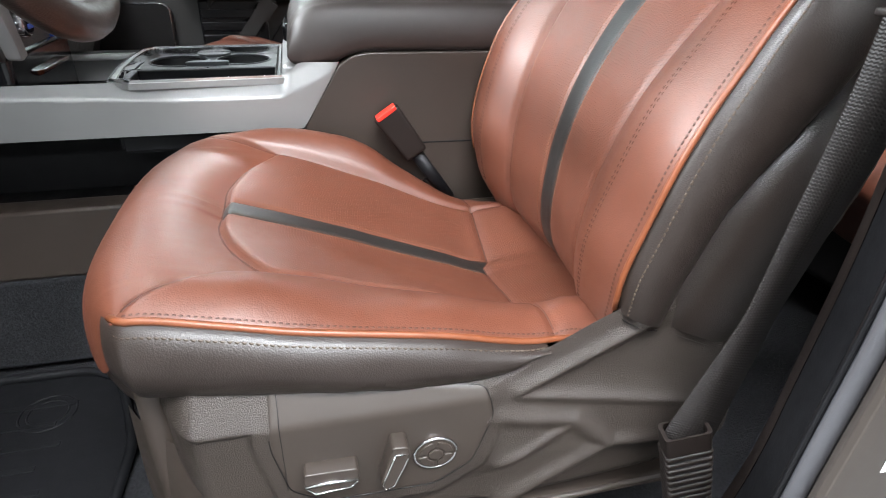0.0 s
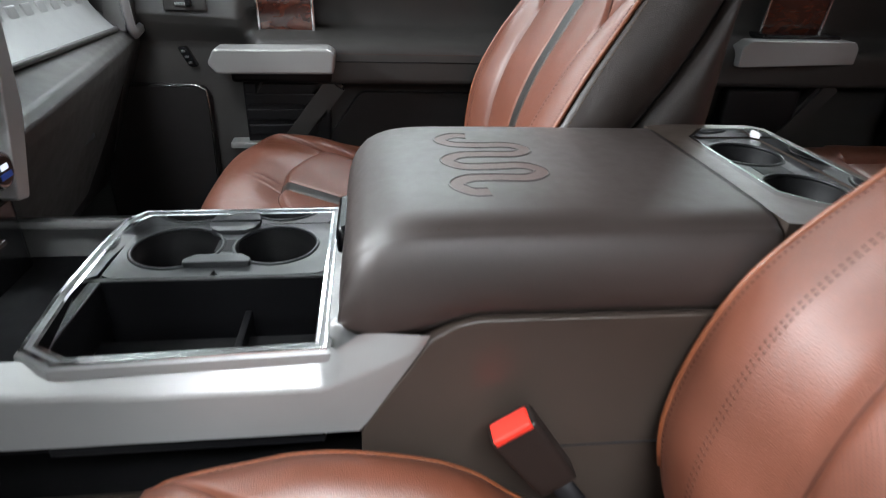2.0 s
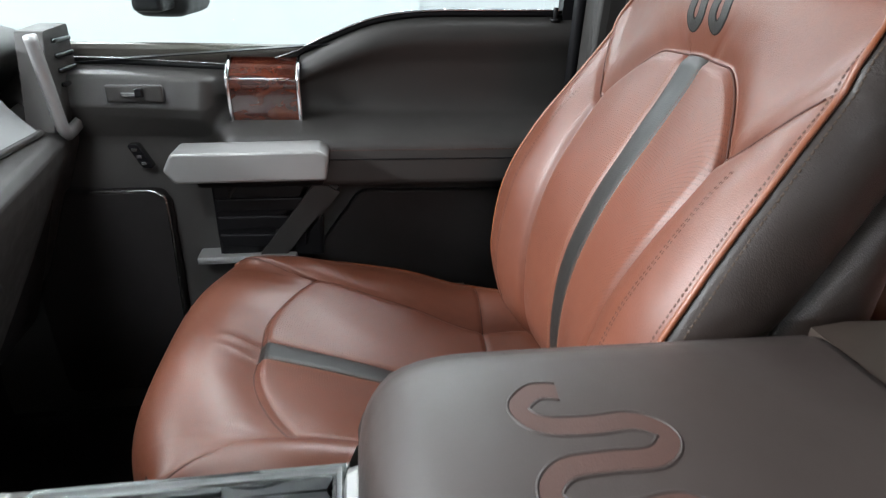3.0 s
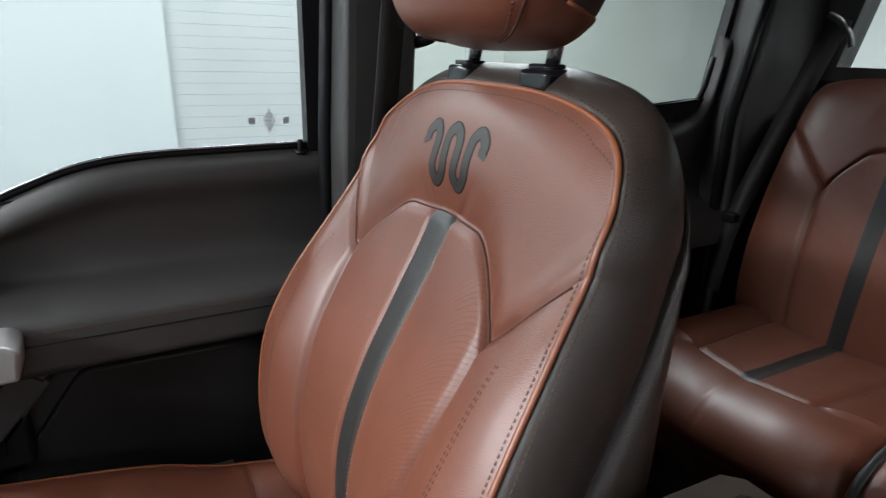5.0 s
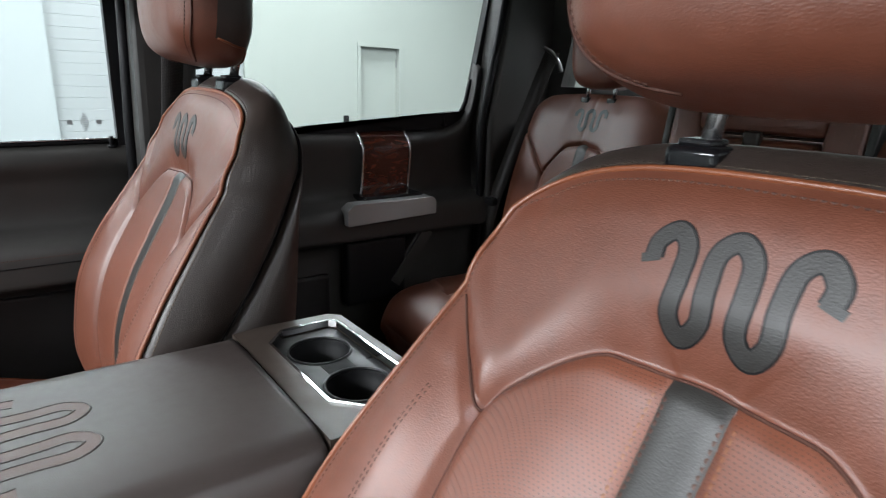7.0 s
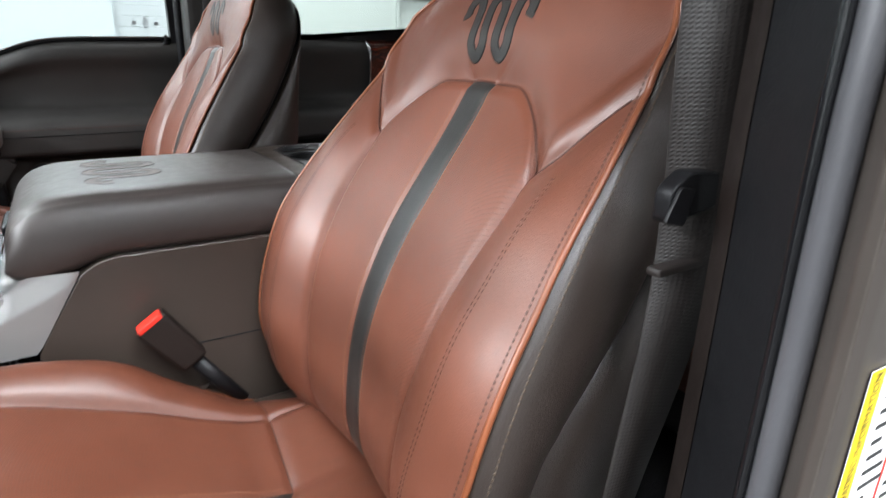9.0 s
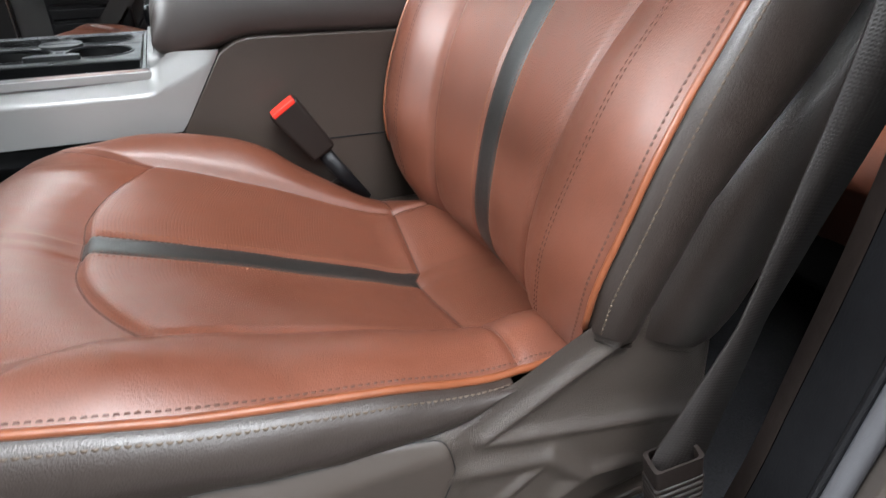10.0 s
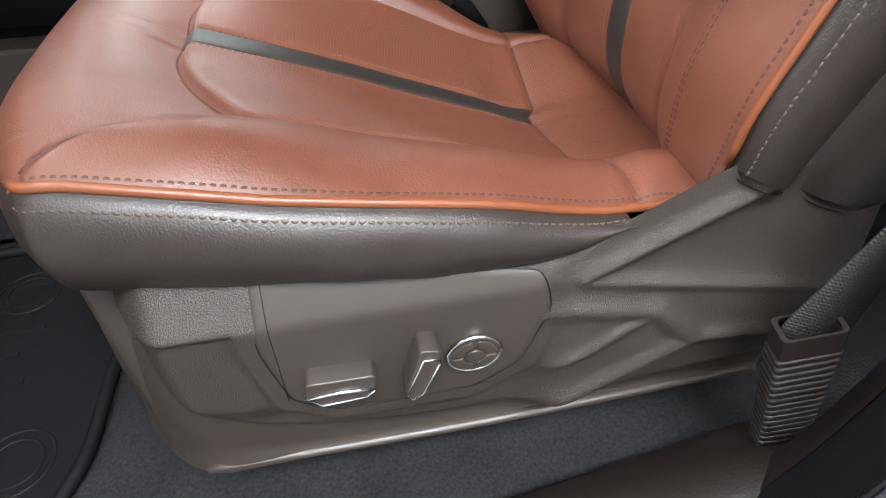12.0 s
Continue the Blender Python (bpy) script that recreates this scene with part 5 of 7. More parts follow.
def rear_section(name, label, y0, o, half):
    S = RearSeat(y0, o, 0.0, 0.0, 10.5)
    S.hx, S.hz = 0.985, 0.640
    fl = o > 0
    g = lambda us, vs, f: grid_mesh(f, us, vs, None, fl)
    seat = thing(name, label, "car seat", "rear seats", at=(0.8, y0, 0.28))
    for a, b in ((-2, -1), (1, 2)):
        part("cushion_insert", g(ease(1, 2, 26), ease(a, b, 16), S.cushion), m_perf, seat)
        part("back_insert", g(ease(0, 1, 30), ease(a, b, 16), S.back), m_perf, seat)
    part("cushion_strip", g(ease(1, 2, 26), ease(-1, 1, 6), S.cushion), m_strip, seat, "grey-brown leather centre strip")
    part("back_strip", g(ease(0, 1, 30), ease(-1, 1, 6), S.back), m_strip, seat, "grey-brown leather centre strip")
    for a, b in ((-3, -2), (2, 3)):
        part("cushion_side", g(ease(1, 2, 26), ease(a, b, 16), S.cushion), m_tan, seat)
        part("back_side", g(ease(0, 1, 30), ease(a, b, 18), S.back), m_tan, seat)
    part("cushion_nose", g(ease(0, 1, 30), ease(-3, -2, 10) + ease(-2, 2, 30)[1:] + ease(2, 3, 10)[1:], S.cushion), m_tan, seat, "rolled tan leather front edge")
    part("back_top", g(ease(1, 2, 20), ease(-3, -2, 12) + ease(-2, 2, 30)[1:] + ease(2, 3, 12)[1:], S.back), m_tan, seat)
    part("back_body", rbox((1.10, y0 - half + 0.03, 0.62), (1.14, y0 + half - 0.03, 1.14), 0.02), m_darker, seat)
    part("cushion_base", rbox((0.60, y0 - half + 0.012, 0.36), (1.02, y0 + half - 0.012, 0.64), 0.02), m_darker, seat)
    for sd in (-3, 3):
        edge = [Vector(S.back(2 * i / 40, sd)) for i in range(3, 41)]
        back = [p + Vector((0.09, 0, -0.01)) for p in edge]
        n = len(edge)
        part("back_edge", mesh_of("edge", edge + back, [(i, i + 1, n + i + 1, n + i) for i in range(n - 1)]), m_brown, seat, "dark brown leather edge")
        ce = [Vector(S.cushion(2 * i / 40, sd)) for i in range(41)]
        cb = [Vector((p.x + 0.02, p.y, min(p.z, 0.46) if i > 20 else p.z - 0.0)) for i, p in enumerate(ce)]
        part("cushion_edge", mesh_of("edge", ce + cb, [(i, i + 1, 42 + i, 41 + i) for i in range(40)]), m_brown, seat)
    topl = [Vector(S.back(2, -3 + 6 * i / 40)) for i in range(41)]
    tb = [p + Vector((0.09, 0, -0.002)) for p in topl]
    part("back_cap", mesh_of("cap", topl + tb, [(i, i + 1, 42 + i, 41 + i) for i in range(40)]), m_brown, seat)

    def on_back(p, q, lift):
        s = -p * (1 if o < 0 else -1)
        v = next((k for k in [j / 20 for j in range(61)] if abs(S.bs(k, q)) >= abs(s)), 3)
        return S.place(q, s, S.bd(q, math.copysign(v, s)) + lift)
    part("emblem", ribbon_on(on_back, [(p * 0.72, 0.512 + (q - 0.552) * 0.60) for p, q in LOGO], 0.0056, 0.0008, m_strip), None, seat, "dark grey wavy embroidered emblem")
    hs = Seat(y0, o, 0.0, 0.0, 6.0)
    hs.hx, hs.hz = 1.025, 0.628
    hr = part("head_restraint", head_rest_mesh(hs, 0.606, 0.215, 0.108, 0.085, -0.02), None, seat, "tan leather head restraint with a dark brown rear")
    for s in (-0.045, 0.045):
        b = Vector(hs.place(0.575, s, -0.02))
        part("post", tube([b, b + Vector((0.004, 0, 0.06))], 0.006, 10), m_steel, seat, "bright steel head restraint post")
        part("post_guide", rbox((b.x - 0.014, b.y - 0.014, b.z - 0.01), (b.x + 0.014, b.y + 0.014, b.z + 0.008), 0.004), m_gloss_black, seat)
    return seat


rear_section("rear_car_seat", "tan leather rear seat section with a grey centre strip", 0.455, 1, 0.245)
rear_section("rear_car_seat", "tan leather rear seat section with a grey centre strip", -0.455, -1, 0.245)
mid = thing("rear_middle_car_seat", "tan leather rear middle seat with a fold-down armrest", "car seat", "rear seats", at=(0.8, 0, 0.28))


def mid_cushion(u, v):
    if u >= 1:
        x = 0.66 + 0.36 * (u - 1)
        z = 0.700 - 0.08 * (x - 0.66)
    else:
        th = (1 - u) * radians(150)
        x = 0.66 - 0.10 * math.sin(min(th, math.pi / 2)) + (0.05 * (th - math.pi / 2) if th > math.pi / 2 else 0)
        z = 0.700 - 0.08 * (1 - math.cos(th)) - 0.06 * max(0, th - 1.9)
    z += 0.008 * math.cos(v * math.pi / 2) - 0.03 * max(0, abs(v) - 0.85) ** 2 * 16 - 0.006 * gauss(abs(v) - 0.62, 0.03)
    return (x, v * 0.203, z)


part("cushion", grid_mesh(mid_cushion, ease(0, 1, 24) + ease(1, 2, 22)[1:], ease(-1, 1, 40), None, True), m_tan, mid)
part("cushion_base", rbox((0.60, -0.19, 0.36), (1.02, 0.19, 0.64), 0.02), m_darker, mid)
for o in (-1, 1):
    part("dark_welt", tube([Vector(mid_cushion(i / 20, 0.985 * o)) + Vector((0, 0.004 * o, 0.002)) for i in range(41)], 0.008, 8), m_strip, mid, "grey leather welt")
    part("back_side", rbox((1.0, min(o * 0.13, o * 0.205), 0.66), (1.13, max(o * 0.13, o * 0.205), 1.215), 0.02, 3, lambda c: (c.x + (c.z - 0.66) * 0.16 - 0.02, c.y, c.z)), m_tan, mid)
    part("back_strip", rbox((0.998, min(o * 0.205, o * 0.222), 0.68), (1.11, max(o * 0.205, o * 0.222), 1.20), 0.006, 2, lambda c: (c.x + (c.z - 0.66) * 0.16 - 0.012, c.y, c.z)), m_strip, mid, "grey leather strip")
arm = part("fold_down_armrest", rbox((0.985, -0.120, 0.69), (1.10, 0.120, 1.135), 0.02, 3, lambda c: (c.x + (c.z - 0.66) * 0.16 - 0.012, c.y, c.z)), m_tan, mid, "tan leather fold-down armrest")
part("armrest_pull", rbox((1.040, -0.018, 1.118), (1.062, 0.018, 1.152), 0.006), m_brown, arm, "dark leather pull tab")
part("back_top", rbox((1.06, -0.135, 1.145), (1.14, 0.135, 1.213), 0.02, 3), m_tan, mid)
for y, x in ((0.285, 0.905), (0.215, 0.885)):
    buckle("seat_belt_buckle", (1.00, y, 0.655), (x, y, 0.700), "black belt buckle with a red button on the rear seat")
buckle("seat_belt_buckle", (1.00, -0.30, 0.655), (0.90, -0.30, 0.705), "black belt buckle with a red button on the rear seat")
lone("belt_receiver", rbox((0.94, 0.205, 0.655), (1.00, 0.30, 0.725), 0.018, 3), m_black, "black padded belt receiver on the rear seat", "belt receiver")


# cabin shell
def slab(name, lo, hi, mat, label, cat, bevel=0.0):
    return lone(name, rbox(lo, hi, bevel), mat, label, cat, kind="structure")


slab("cabin_floor", (-1.25, -0.80, 0.19), (1.30, 0.90, 0.27), m_carpet, "dark grey carpeted cabin floor", "floor")
slab("headliner", (-0.62, -0.74, 1.585), (1.22, 0.78, 1.62), m_headliner, "pale grey fabric headliner", "ceiling", 0.01)
slab("roof_panel", (-0.66, -0.84, 1.63), (1.34, 0.90, 1.66), m_body, "stone grey painted truck roof", "roof", 0.01)
slab("firewall", (-1.45, -0.85, 0.19), (-1.25, 0.90, 0.95), m_darker, "dark firewall behind the dashboard", "wall")
slab("kick_panel", (-1.30, 0.84, 0.19), (-1.05, 0.90, 1.0), m_darker, "dark kick panel of the passenger footwell", "panel")
slab("cab_rear_wall", (1.24, -0.86, 0.19), (1.32, 0.90, 1.205), m_darker, "dark carpeted rear wall of the cab", "wall")


def bar(name, a, b, w, d, mat, label, cat, parent=None):
    """A square bar between two places."""
    a, b = Vector(a), Vector(b)
    t = tube([a, b], 1.0, 4)
    dirn = (b - a).normalized()
    s = dirn.cross(Vector((0, 1, 0))).normalized()
    q = s.cross(dirn).normalized()
    bm = bmesh.new()
    for p in (a, b):
        for e, f in ((-1, -1), (1, -1), (1, 1), (-1, 1)):
            bm.verts.new(p + s * e * w / 2 + q * f * d / 2)
    bm.verts.ensure_lookup_table()
    v = bm.verts
    for f in ((0, 1, 2, 3), (7, 6, 5, 4), (0, 4, 5, 1), (1, 5, 6, 2), (2, 6, 7, 3), (3, 7, 4, 0)):
        bm.faces.new([v[i] for i in f])
    bmesh.ops.recalc_face_normals(bm, faces=bm.faces)
    bmesh.ops.bevel(bm, geom=list(bm.edges), offset=min(w, d) * 0.2, segments=2, affect="EDGES")
    if parent is not None:
        return part(name, bm, mat, parent, label)
    return lone(name, bm, mat, label, cat, kind="structure")


for o, yb in ((1, 0.86), (-1, -0.83)):
    bar("a_pillar", (-1.28, o * abs(yb), 0.93), (-0.60, o * (abs(yb) - 0.10), 1.60), 0.07, 0.07, m_dark, "dark windscreen pillar trim", "pillar")
    bar("roof_rail", (-0.62, o * (abs(yb) - 0.08), 1.585), (1.30, o * (abs(yb) - 0.08), 1.585), 0.08, 0.08, m_dark, "dark side roof rail", "roof rail")
bar("windscreen_header", (-0.62, -0.74, 1.60), (-0.62, 0.78, 1.60), 0.08, 0.05, m_dark, "dark windscreen header", "header")
bar("rear_header", (1.235, -0.74, 1.575), (1.235, 0.78, 1.575), 0.06, 0.06, m_dark, "dark rear window header", "header")


def pane(name, corners, label, parent=None):
    n = Vector(corners[1]) - Vector(corners[0])
    m = (Vector(corners[2]) - Vector(corners[0]))
    nn = n.cross(m).normalized() * 0.002
    vs = [Vector(c) - nn for c in corners] + [Vector(c) + nn for c in corners]
    k = len(corners)
    me = mesh_of(name, vs, [tuple(range(k))[::-1], tuple(range(k, 2 * k))] + [(i, (i + 1) % k, k + (i + 1) % k, k + i) for i in range(k)], m_glass, False)
    ob = part(name, me, None, parent, label) if parent is not None else lone(name, me, None, label, "window", kind="structure")
    ob.visible_shadow = False
    return ob


pane("windscreen", [(-1.27, -0.80, 0.96), (-1.27, 0.82, 0.96), (-0.63, 0.74, 1.59), (-0.63, -0.72, 1.59)], "clear windscreen glass")
# rear window with its frame
rw = tagged(part("window_1", frame_mesh([(-0.86, 1.20), (0.90, 1.20), (0.80, 1.60), (-0.77, 1.60)], [(-0.735, 1.232), (0.722, 1.232), (0.655, 1.545), (-0.66, 1.545)], "x", 1.235, 1.30), m_dark, None), "rear cab window with dark surround", "window", kind="structure")
pane("pane", [(1.262, -0.74, 1.225), (1.262, 0.73, 1.225), (1.262, 0.66, 1.55), (1.262, -0.665, 1.55)], "clear rear glass", rw)


# passenger side doors
def door_surface(x, q, sill, y0):
    """Door trim cross-section from the sill (q = 0) to the floor (q = 1)."""
    zs = sill(x)
    za = 0.905
    pts = [(0.0, 0.0, zs), (0.05, -0.020, zs - 0.012), (0.12, -0.030, zs - 0.035), (0.25, -0.016, zs - 0.085 * (zs - za) / 0.17), (0.36, -0.018, za + 0.012), (0.42, -0.058, za - 0.008), (0.47, -0.088, za - 0.022), (0.50, -0.096, za - 0.038),
           (0.55, -0.096, 0.82), (0.60, -0.090, 0.797), (0.64, -0.045, 0.786), (0.68, -0.028, 0.75), (0.82, -0.030, 0.55), (1.0, -0.045, 0.30)]
    y = smooth_interp(q, [(p[0], p[1]) for p in pts])
    z = smooth_interp(q, [(p[0], p[2]) for p in pts])
    if x < -0.62:
        k = min(1, (-0.62 - x) / 0.03)
        # forward of the pull the trim runs straight down
        y2 = interp(q, ((0, 0.0), (0.06, -0.055), (0.25, -0.068), (0.36, -0.062), (0.45, -0.035), (1, -0.05)))
        z2 = interp(q, ((0, zs), (0.06, zs - 0.010), (0.25, zs - 0.058), (0.36, zs - 0.075), (0.45, 0.87), (1, 0.30)))
        y, z = y + (y2 - y) * k, z + (z2 - z) * k
    return (x, y0 + y, z)


def sill_front(x):
    return smooth_interp(x, ((-1.1, 0.992), (-0.80, 0.990), (-0.66, 0.984), (-0.583, 0.983), (-0.514, 1.000), (-0.44, 1.033), (-0.364, 1.061), (-0.287, 1.073), (-0.15, 1.077), (0.06, 1.080)))


def sill_rear(x):
    return smooth_interp(x, ((0.05, 1.098), (0.40, 1.095), (0.75, 1.093), (0.84, 1.098), (0.90, 1.112), (0.945, 1.140), (0.97, 1.19), (0.99, 1.30)))


fd = thing("front_passenger_door", "dark brown trimmed front passenger door, closed", "car door", "cab doors", kind="structure", at=(-0.5, 0.87, 0.28))
fq = [i / 60 for i in range(61)]
part("door_trim", grid_mesh(lambda x, q: door_surface(x, q, sill_front, 0.872), [-1.12 + 1.14 * i / 90 for i in range(91)], fq, None, True), m_dark, fd, "dark brown padded door trim")
part("stitching", stitches([door_surface(-0.45 + 0.44 * i / 40, 0.505, sill_front, 0.8705) for i in range(41)], lambda p: (0, -1, 0.3), 0.004, 0.0025, material=m_thread_g), None, fd)
part("armrest_seam", tube([door_surface(-0.455 + 0.46 * i / 40, 0.522, sill_front, 0.8715) for i in range(41)], 0.0012, 5), m_black, fd)
part("door_skin", rbox((-1.12, 0.905, 0.20), (0.01, 0.930, 1.02), 0.01), m_body, fd, "stone grey painted outer door skin")
part("weather_strip", tube([(x, 0.873, sill_front(x) + 0.004) for x in [-1.1 + 1.11 * i / 60 for i in range(61)]], 0.006, 8), m_rubber, fd, "black rubber window seal")
part("chrome_line", tube([(x, 0.868, sill_front(x) + 0.010) for x in [-1.1 + 1.09 * i / 60 for i in range(61)]], 0.002, 6), m_steel, fd)
win = part("front_window", frame_mesh([(-0.70, 1.56), (0.005, 1.60), (0.005, 1.06), (-1.15, 0.97)], [(-0.66, 1.545), (-0.028, 1.555), (-0.028, 1.06), (-1.10, 0.975)], "y", 0.862, 0.890), m_black, fd, "black front door window frame")
pane("pane", [(-1.12, 0.882, 0.955), (-0.03, 0.882, 1.06), (-0.03, 0.882, 1.57), (-0.68, 0.882, 1.56)], "clear front door glass", win)
# small print in the corner of the pane
for i in range(9):
    w = 0.010 - abs(i - 4) * 0.0019
    part("glass_mark", rbox((-0.085 - w, 0.8785, 1.1065 + i * 0.0042), (-0.085 + w, 0.8792, 1.1088 + i * 0.0042), 0), m_glass_print, win)
for x in (-0.113, -0.058):
    part("glass_mark", rbox((x - 0.005, 0.8785, 1.119), (x + 0.005, 0.8792, 1.129), 0), m_glass_print, win)


def lock_pin(door, x, y, z):
    p = part("lock_pin", tube([(x, y, z - 0.01), (x, y, z + 0.014), (x, y, z + 0.016), (x, y, z + 0.022)], 0.0045, 10), m_black, door, "black door lock pin")
    part("pin_collar", tube([(x, y, z - 0.002), (x, y, z + 0.004)], 0.010, 14), m_black, door)


lock_pin(fd, -0.041, 0.862, 1.072)
pull = prism(rounded([(-0.690, 0.830), (-0.705, 0.852), (-0.690, 0.880), (-0.462, 0.883), (-0.447, 0.872), (-0.452, 0.832)], 0.006), "y", 0.705, 0.772, 0.008, 3)
ph = part("door_pull", pull, m_silver, fd, "satin silver door pull")
part("pull_cup", rbox((-0.675, 0.765, 0.80), (-0.46, 0.83, 0.865), 0.01), m_black, ph)


def burl_piece(door, x0, x1, ztop, zbot, y0, name="wood_trim"):
    def fn(x, q):
        z = ztop + 0.004 - (ztop - zbot) * q
        y = y0 - interp(q, ((0, 0.0), (0.10, 0.030), (0.22, 0.048), (0.34, 0.050), (1, 0.036)))
        return (x, y - 0.003, z)
    w = part(name, grid_mesh(fn, [x0 + (x1 - x0) * i / 8 for i in range(9)], [i / 30 for i in range(31)], None, True), m_burl, door, "glossy dark burl wood inlay")
    for x in (x0, x1):
        part("chrome_strip", tube([Vector(fn(x, i / 30)) for i in range(31)], 0.0042, 8), m_chrome, w, "chrome strip")
    return w


burl_piece(fd, -0.614, -0.497, 1.000, 0.875, 0.872)
sw1 = part("switch_plate", rbox((-0.800, 0.797, 0.940), (-0.712, 0.806, 0.968), 0.006, 3), m_dark, fd)
part("lock_switch", rbox((-0.775, 0.790, 0.950), (-0.740, 0.799, 0.958), 0.002), m_chrome, sw1, "chrome lock switch")
part("lock_switch", rbox((-0.752, 0.786, 0.950), (-0.740, 0.797, 0.964), 0.002), m_gloss_black, sw1)
ms = part("memory_switch", prism(rounded([(-0.790, 0.866), (-0.772, 0.866), (-0.752, 0.824), (-0.770, 0.824)], 0.005), "y", 0.812, 0.829, 0.002), m_gloss_black, fd, "black memory switch")
for k in range(3):
    part("memory_button", rbox((-0.783 + 0.006 * k, 0.8095, 0.854 - 0.012 * k), (-0.774 + 0.006 * k, 0.8125, 0.860 - 0.012 * k), 0.001), m_steel, ms)
pocket = part("speaker_panel", prism(rounded([(-0.99, 0.785), (-0.748, 0.785), (-0.735, 0.760), (-0.742, 0.36), (-0.99, 0.36)], 0.02), "y", 0.800, 0.828, 0.004), m_darker, fd, "dark lower door panel")
part("bright_edge", tube(catmull([(-0.86, 0.799, 0.787), (-0.77, 0.799, 0.787), (-0.748, 0.799, 0.780), (-0.738, 0.799, 0.757), (-0.742, 0.799, 0.60), (-0.746, 0.799, 0.50)], 6), 0.0026, 6), m_steel, pocket, "thin chrome edge")
part("map_pocket", rbox((-0.660, 0.800, 0.650), (-0.470, 0.834, 0.795), 0.006), m_black, fd, "black map pocket")
for k in range(3):
    part("pocket_rib", rbox((-0.655, 0.795, 0.675 + 0.035 * k), (-0.50, 0.801, 0.700 + 0.035 * k), 0.004), m_black, fd)
bar("brace", (-0.452, 0.812, 0.800), (-0.585, 0.812, 0.63), 0.055, 0.04, m_dark, "dark diagonal brace", "", fd)
part("lower_inset", prism(rounded([(-0.40, 0.770), (-0.02, 0.765), (-0.02, 0.40), (-0.50, 0.40), (-0.50, 0.63)], 0.02), "y", 0.826, 0.846, 0.005), m_darker, fd)
part("pocket_lip", rbox((-0.70, 0.785, 0.645), (-0.52, 0.83, 0.660), 0.005), m_silver, fd)

rd = thing("rear_passenger_door", "dark brown trimmed rear passenger door, closed", "car door", "cab doors", kind="structure", at=(0.5, 0.87, 0.28))
part("door_trim", grid_mesh(lambda x, q: door_surface(x, q, sill_rear, 0.874), [0.10 + 0.90 * i / 80 for i in range(81)], fq, None, True), m_dark, rd, "dark brown padded door trim")
part("door_skin", rbox((0.08, 0.905, 0.20), (1.05, 0.930, 1.04), 0.01), m_body, rd, "stone grey painted outer door skin")
part("weather_strip", tube([(x, 0.873, sill_rear(x) + 0.005) for x in [0.08 + 0.90 * i / 60 for i in range(61)]], 0.007, 8), m_rubber, rd, "black rubber window seal")
rwin = part("rear_side_window", frame_mesh([(0.06, 1.60), (1.10, 1.60), (1.06, 1.10), (0.06, 1.08)], [(0.115, 1.55), (1.044, 1.55), (0.964, 1.15), (0.115, 1.06)], "y", 0.862, 0.888), m_black, rd, "black rear door window frame")
pane("pane", [(0.10, 0.880, 1.07), (0.99, 0.880, 1.07), (1.05, 0.880, 1.56), (0.10, 0.880, 1.56)], "clear rear door glass", rwin)
lock_pin(rd, 0.872, 0.864, 1.106)
burl_piece(rd, 0.566, 0.722, 1.092, 0.905, 0.874)
rp = part("door_pull", prism(rounded([(0.482, 0.848), (0.482, 0.892), (0.502, 0.908), (0.762, 0.910), (0.775, 0.896), (0.775, 0.858)], 0.006), "y", 0.755, 0.800, 0.007, 3), m_silver, rd, "satin silver door pull")
part("pull_tray", rbox((0.55, 0.79, 0.902), (0.75, 0.86, 0.918), 0.006), m_gloss_black, rp, "glossy black switch tray")
bar("brace", (0.782, 0.815, 0.805), (0.655, 0.815, 0.640), 0.05, 0.04, m_dark, "dark diagonal brace", "", rd)
part("speaker_panel", rbox((0.30, 0.826, 0.40), (0.46, 0.848, 0.70), 0.01), m_darker, rd)
part("map_pocket", rbox((0.50, 0.80, 0.60), (0.70, 0.836, 0.79), 0.01), m_black, rd)

# pillars, passenger side
lone("pillar_b_passenger", rbox((-0.012, 0.800, 0.30), (0.112, 0.90, 1.60), 0.02, 3, lambda c: (c.x + (0.02 if c.z > 1 else 0), c.y - (0.05 if c.z > 1 else 0.0), c.z)), m_dark, "dark brown centre pillar trim", "pillar", kind="structure")
lone("pillar_seal", tube([(-0.012, 0.842, 0.5), (-0.006, 0.838, 1.1), (0.006, 0.80, 1.58)], 0.012, 8), m_rubber, "black rubber door seal on the centre pillar", "seal", kind="structure")
lone("pillar_c_passenger", prism([(1.005, 0.30), (0.985, 1.10), (1.055, 1.60), (1.30, 1.60), (1.30, 0.30)], "y", 0.775, 0.90, 0.015), m_dark, "dark brown rear pillar trim", "pillar", kind="structure")
lone("pillar_seal", tube([(0.985, 0.80, 0.5), (0.975, 0.80, 1.12), (1.045, 0.775, 1.58)], 0.012, 8), m_rubber, "black rubber door seal on the rear pillar", "seal", kind="structure")


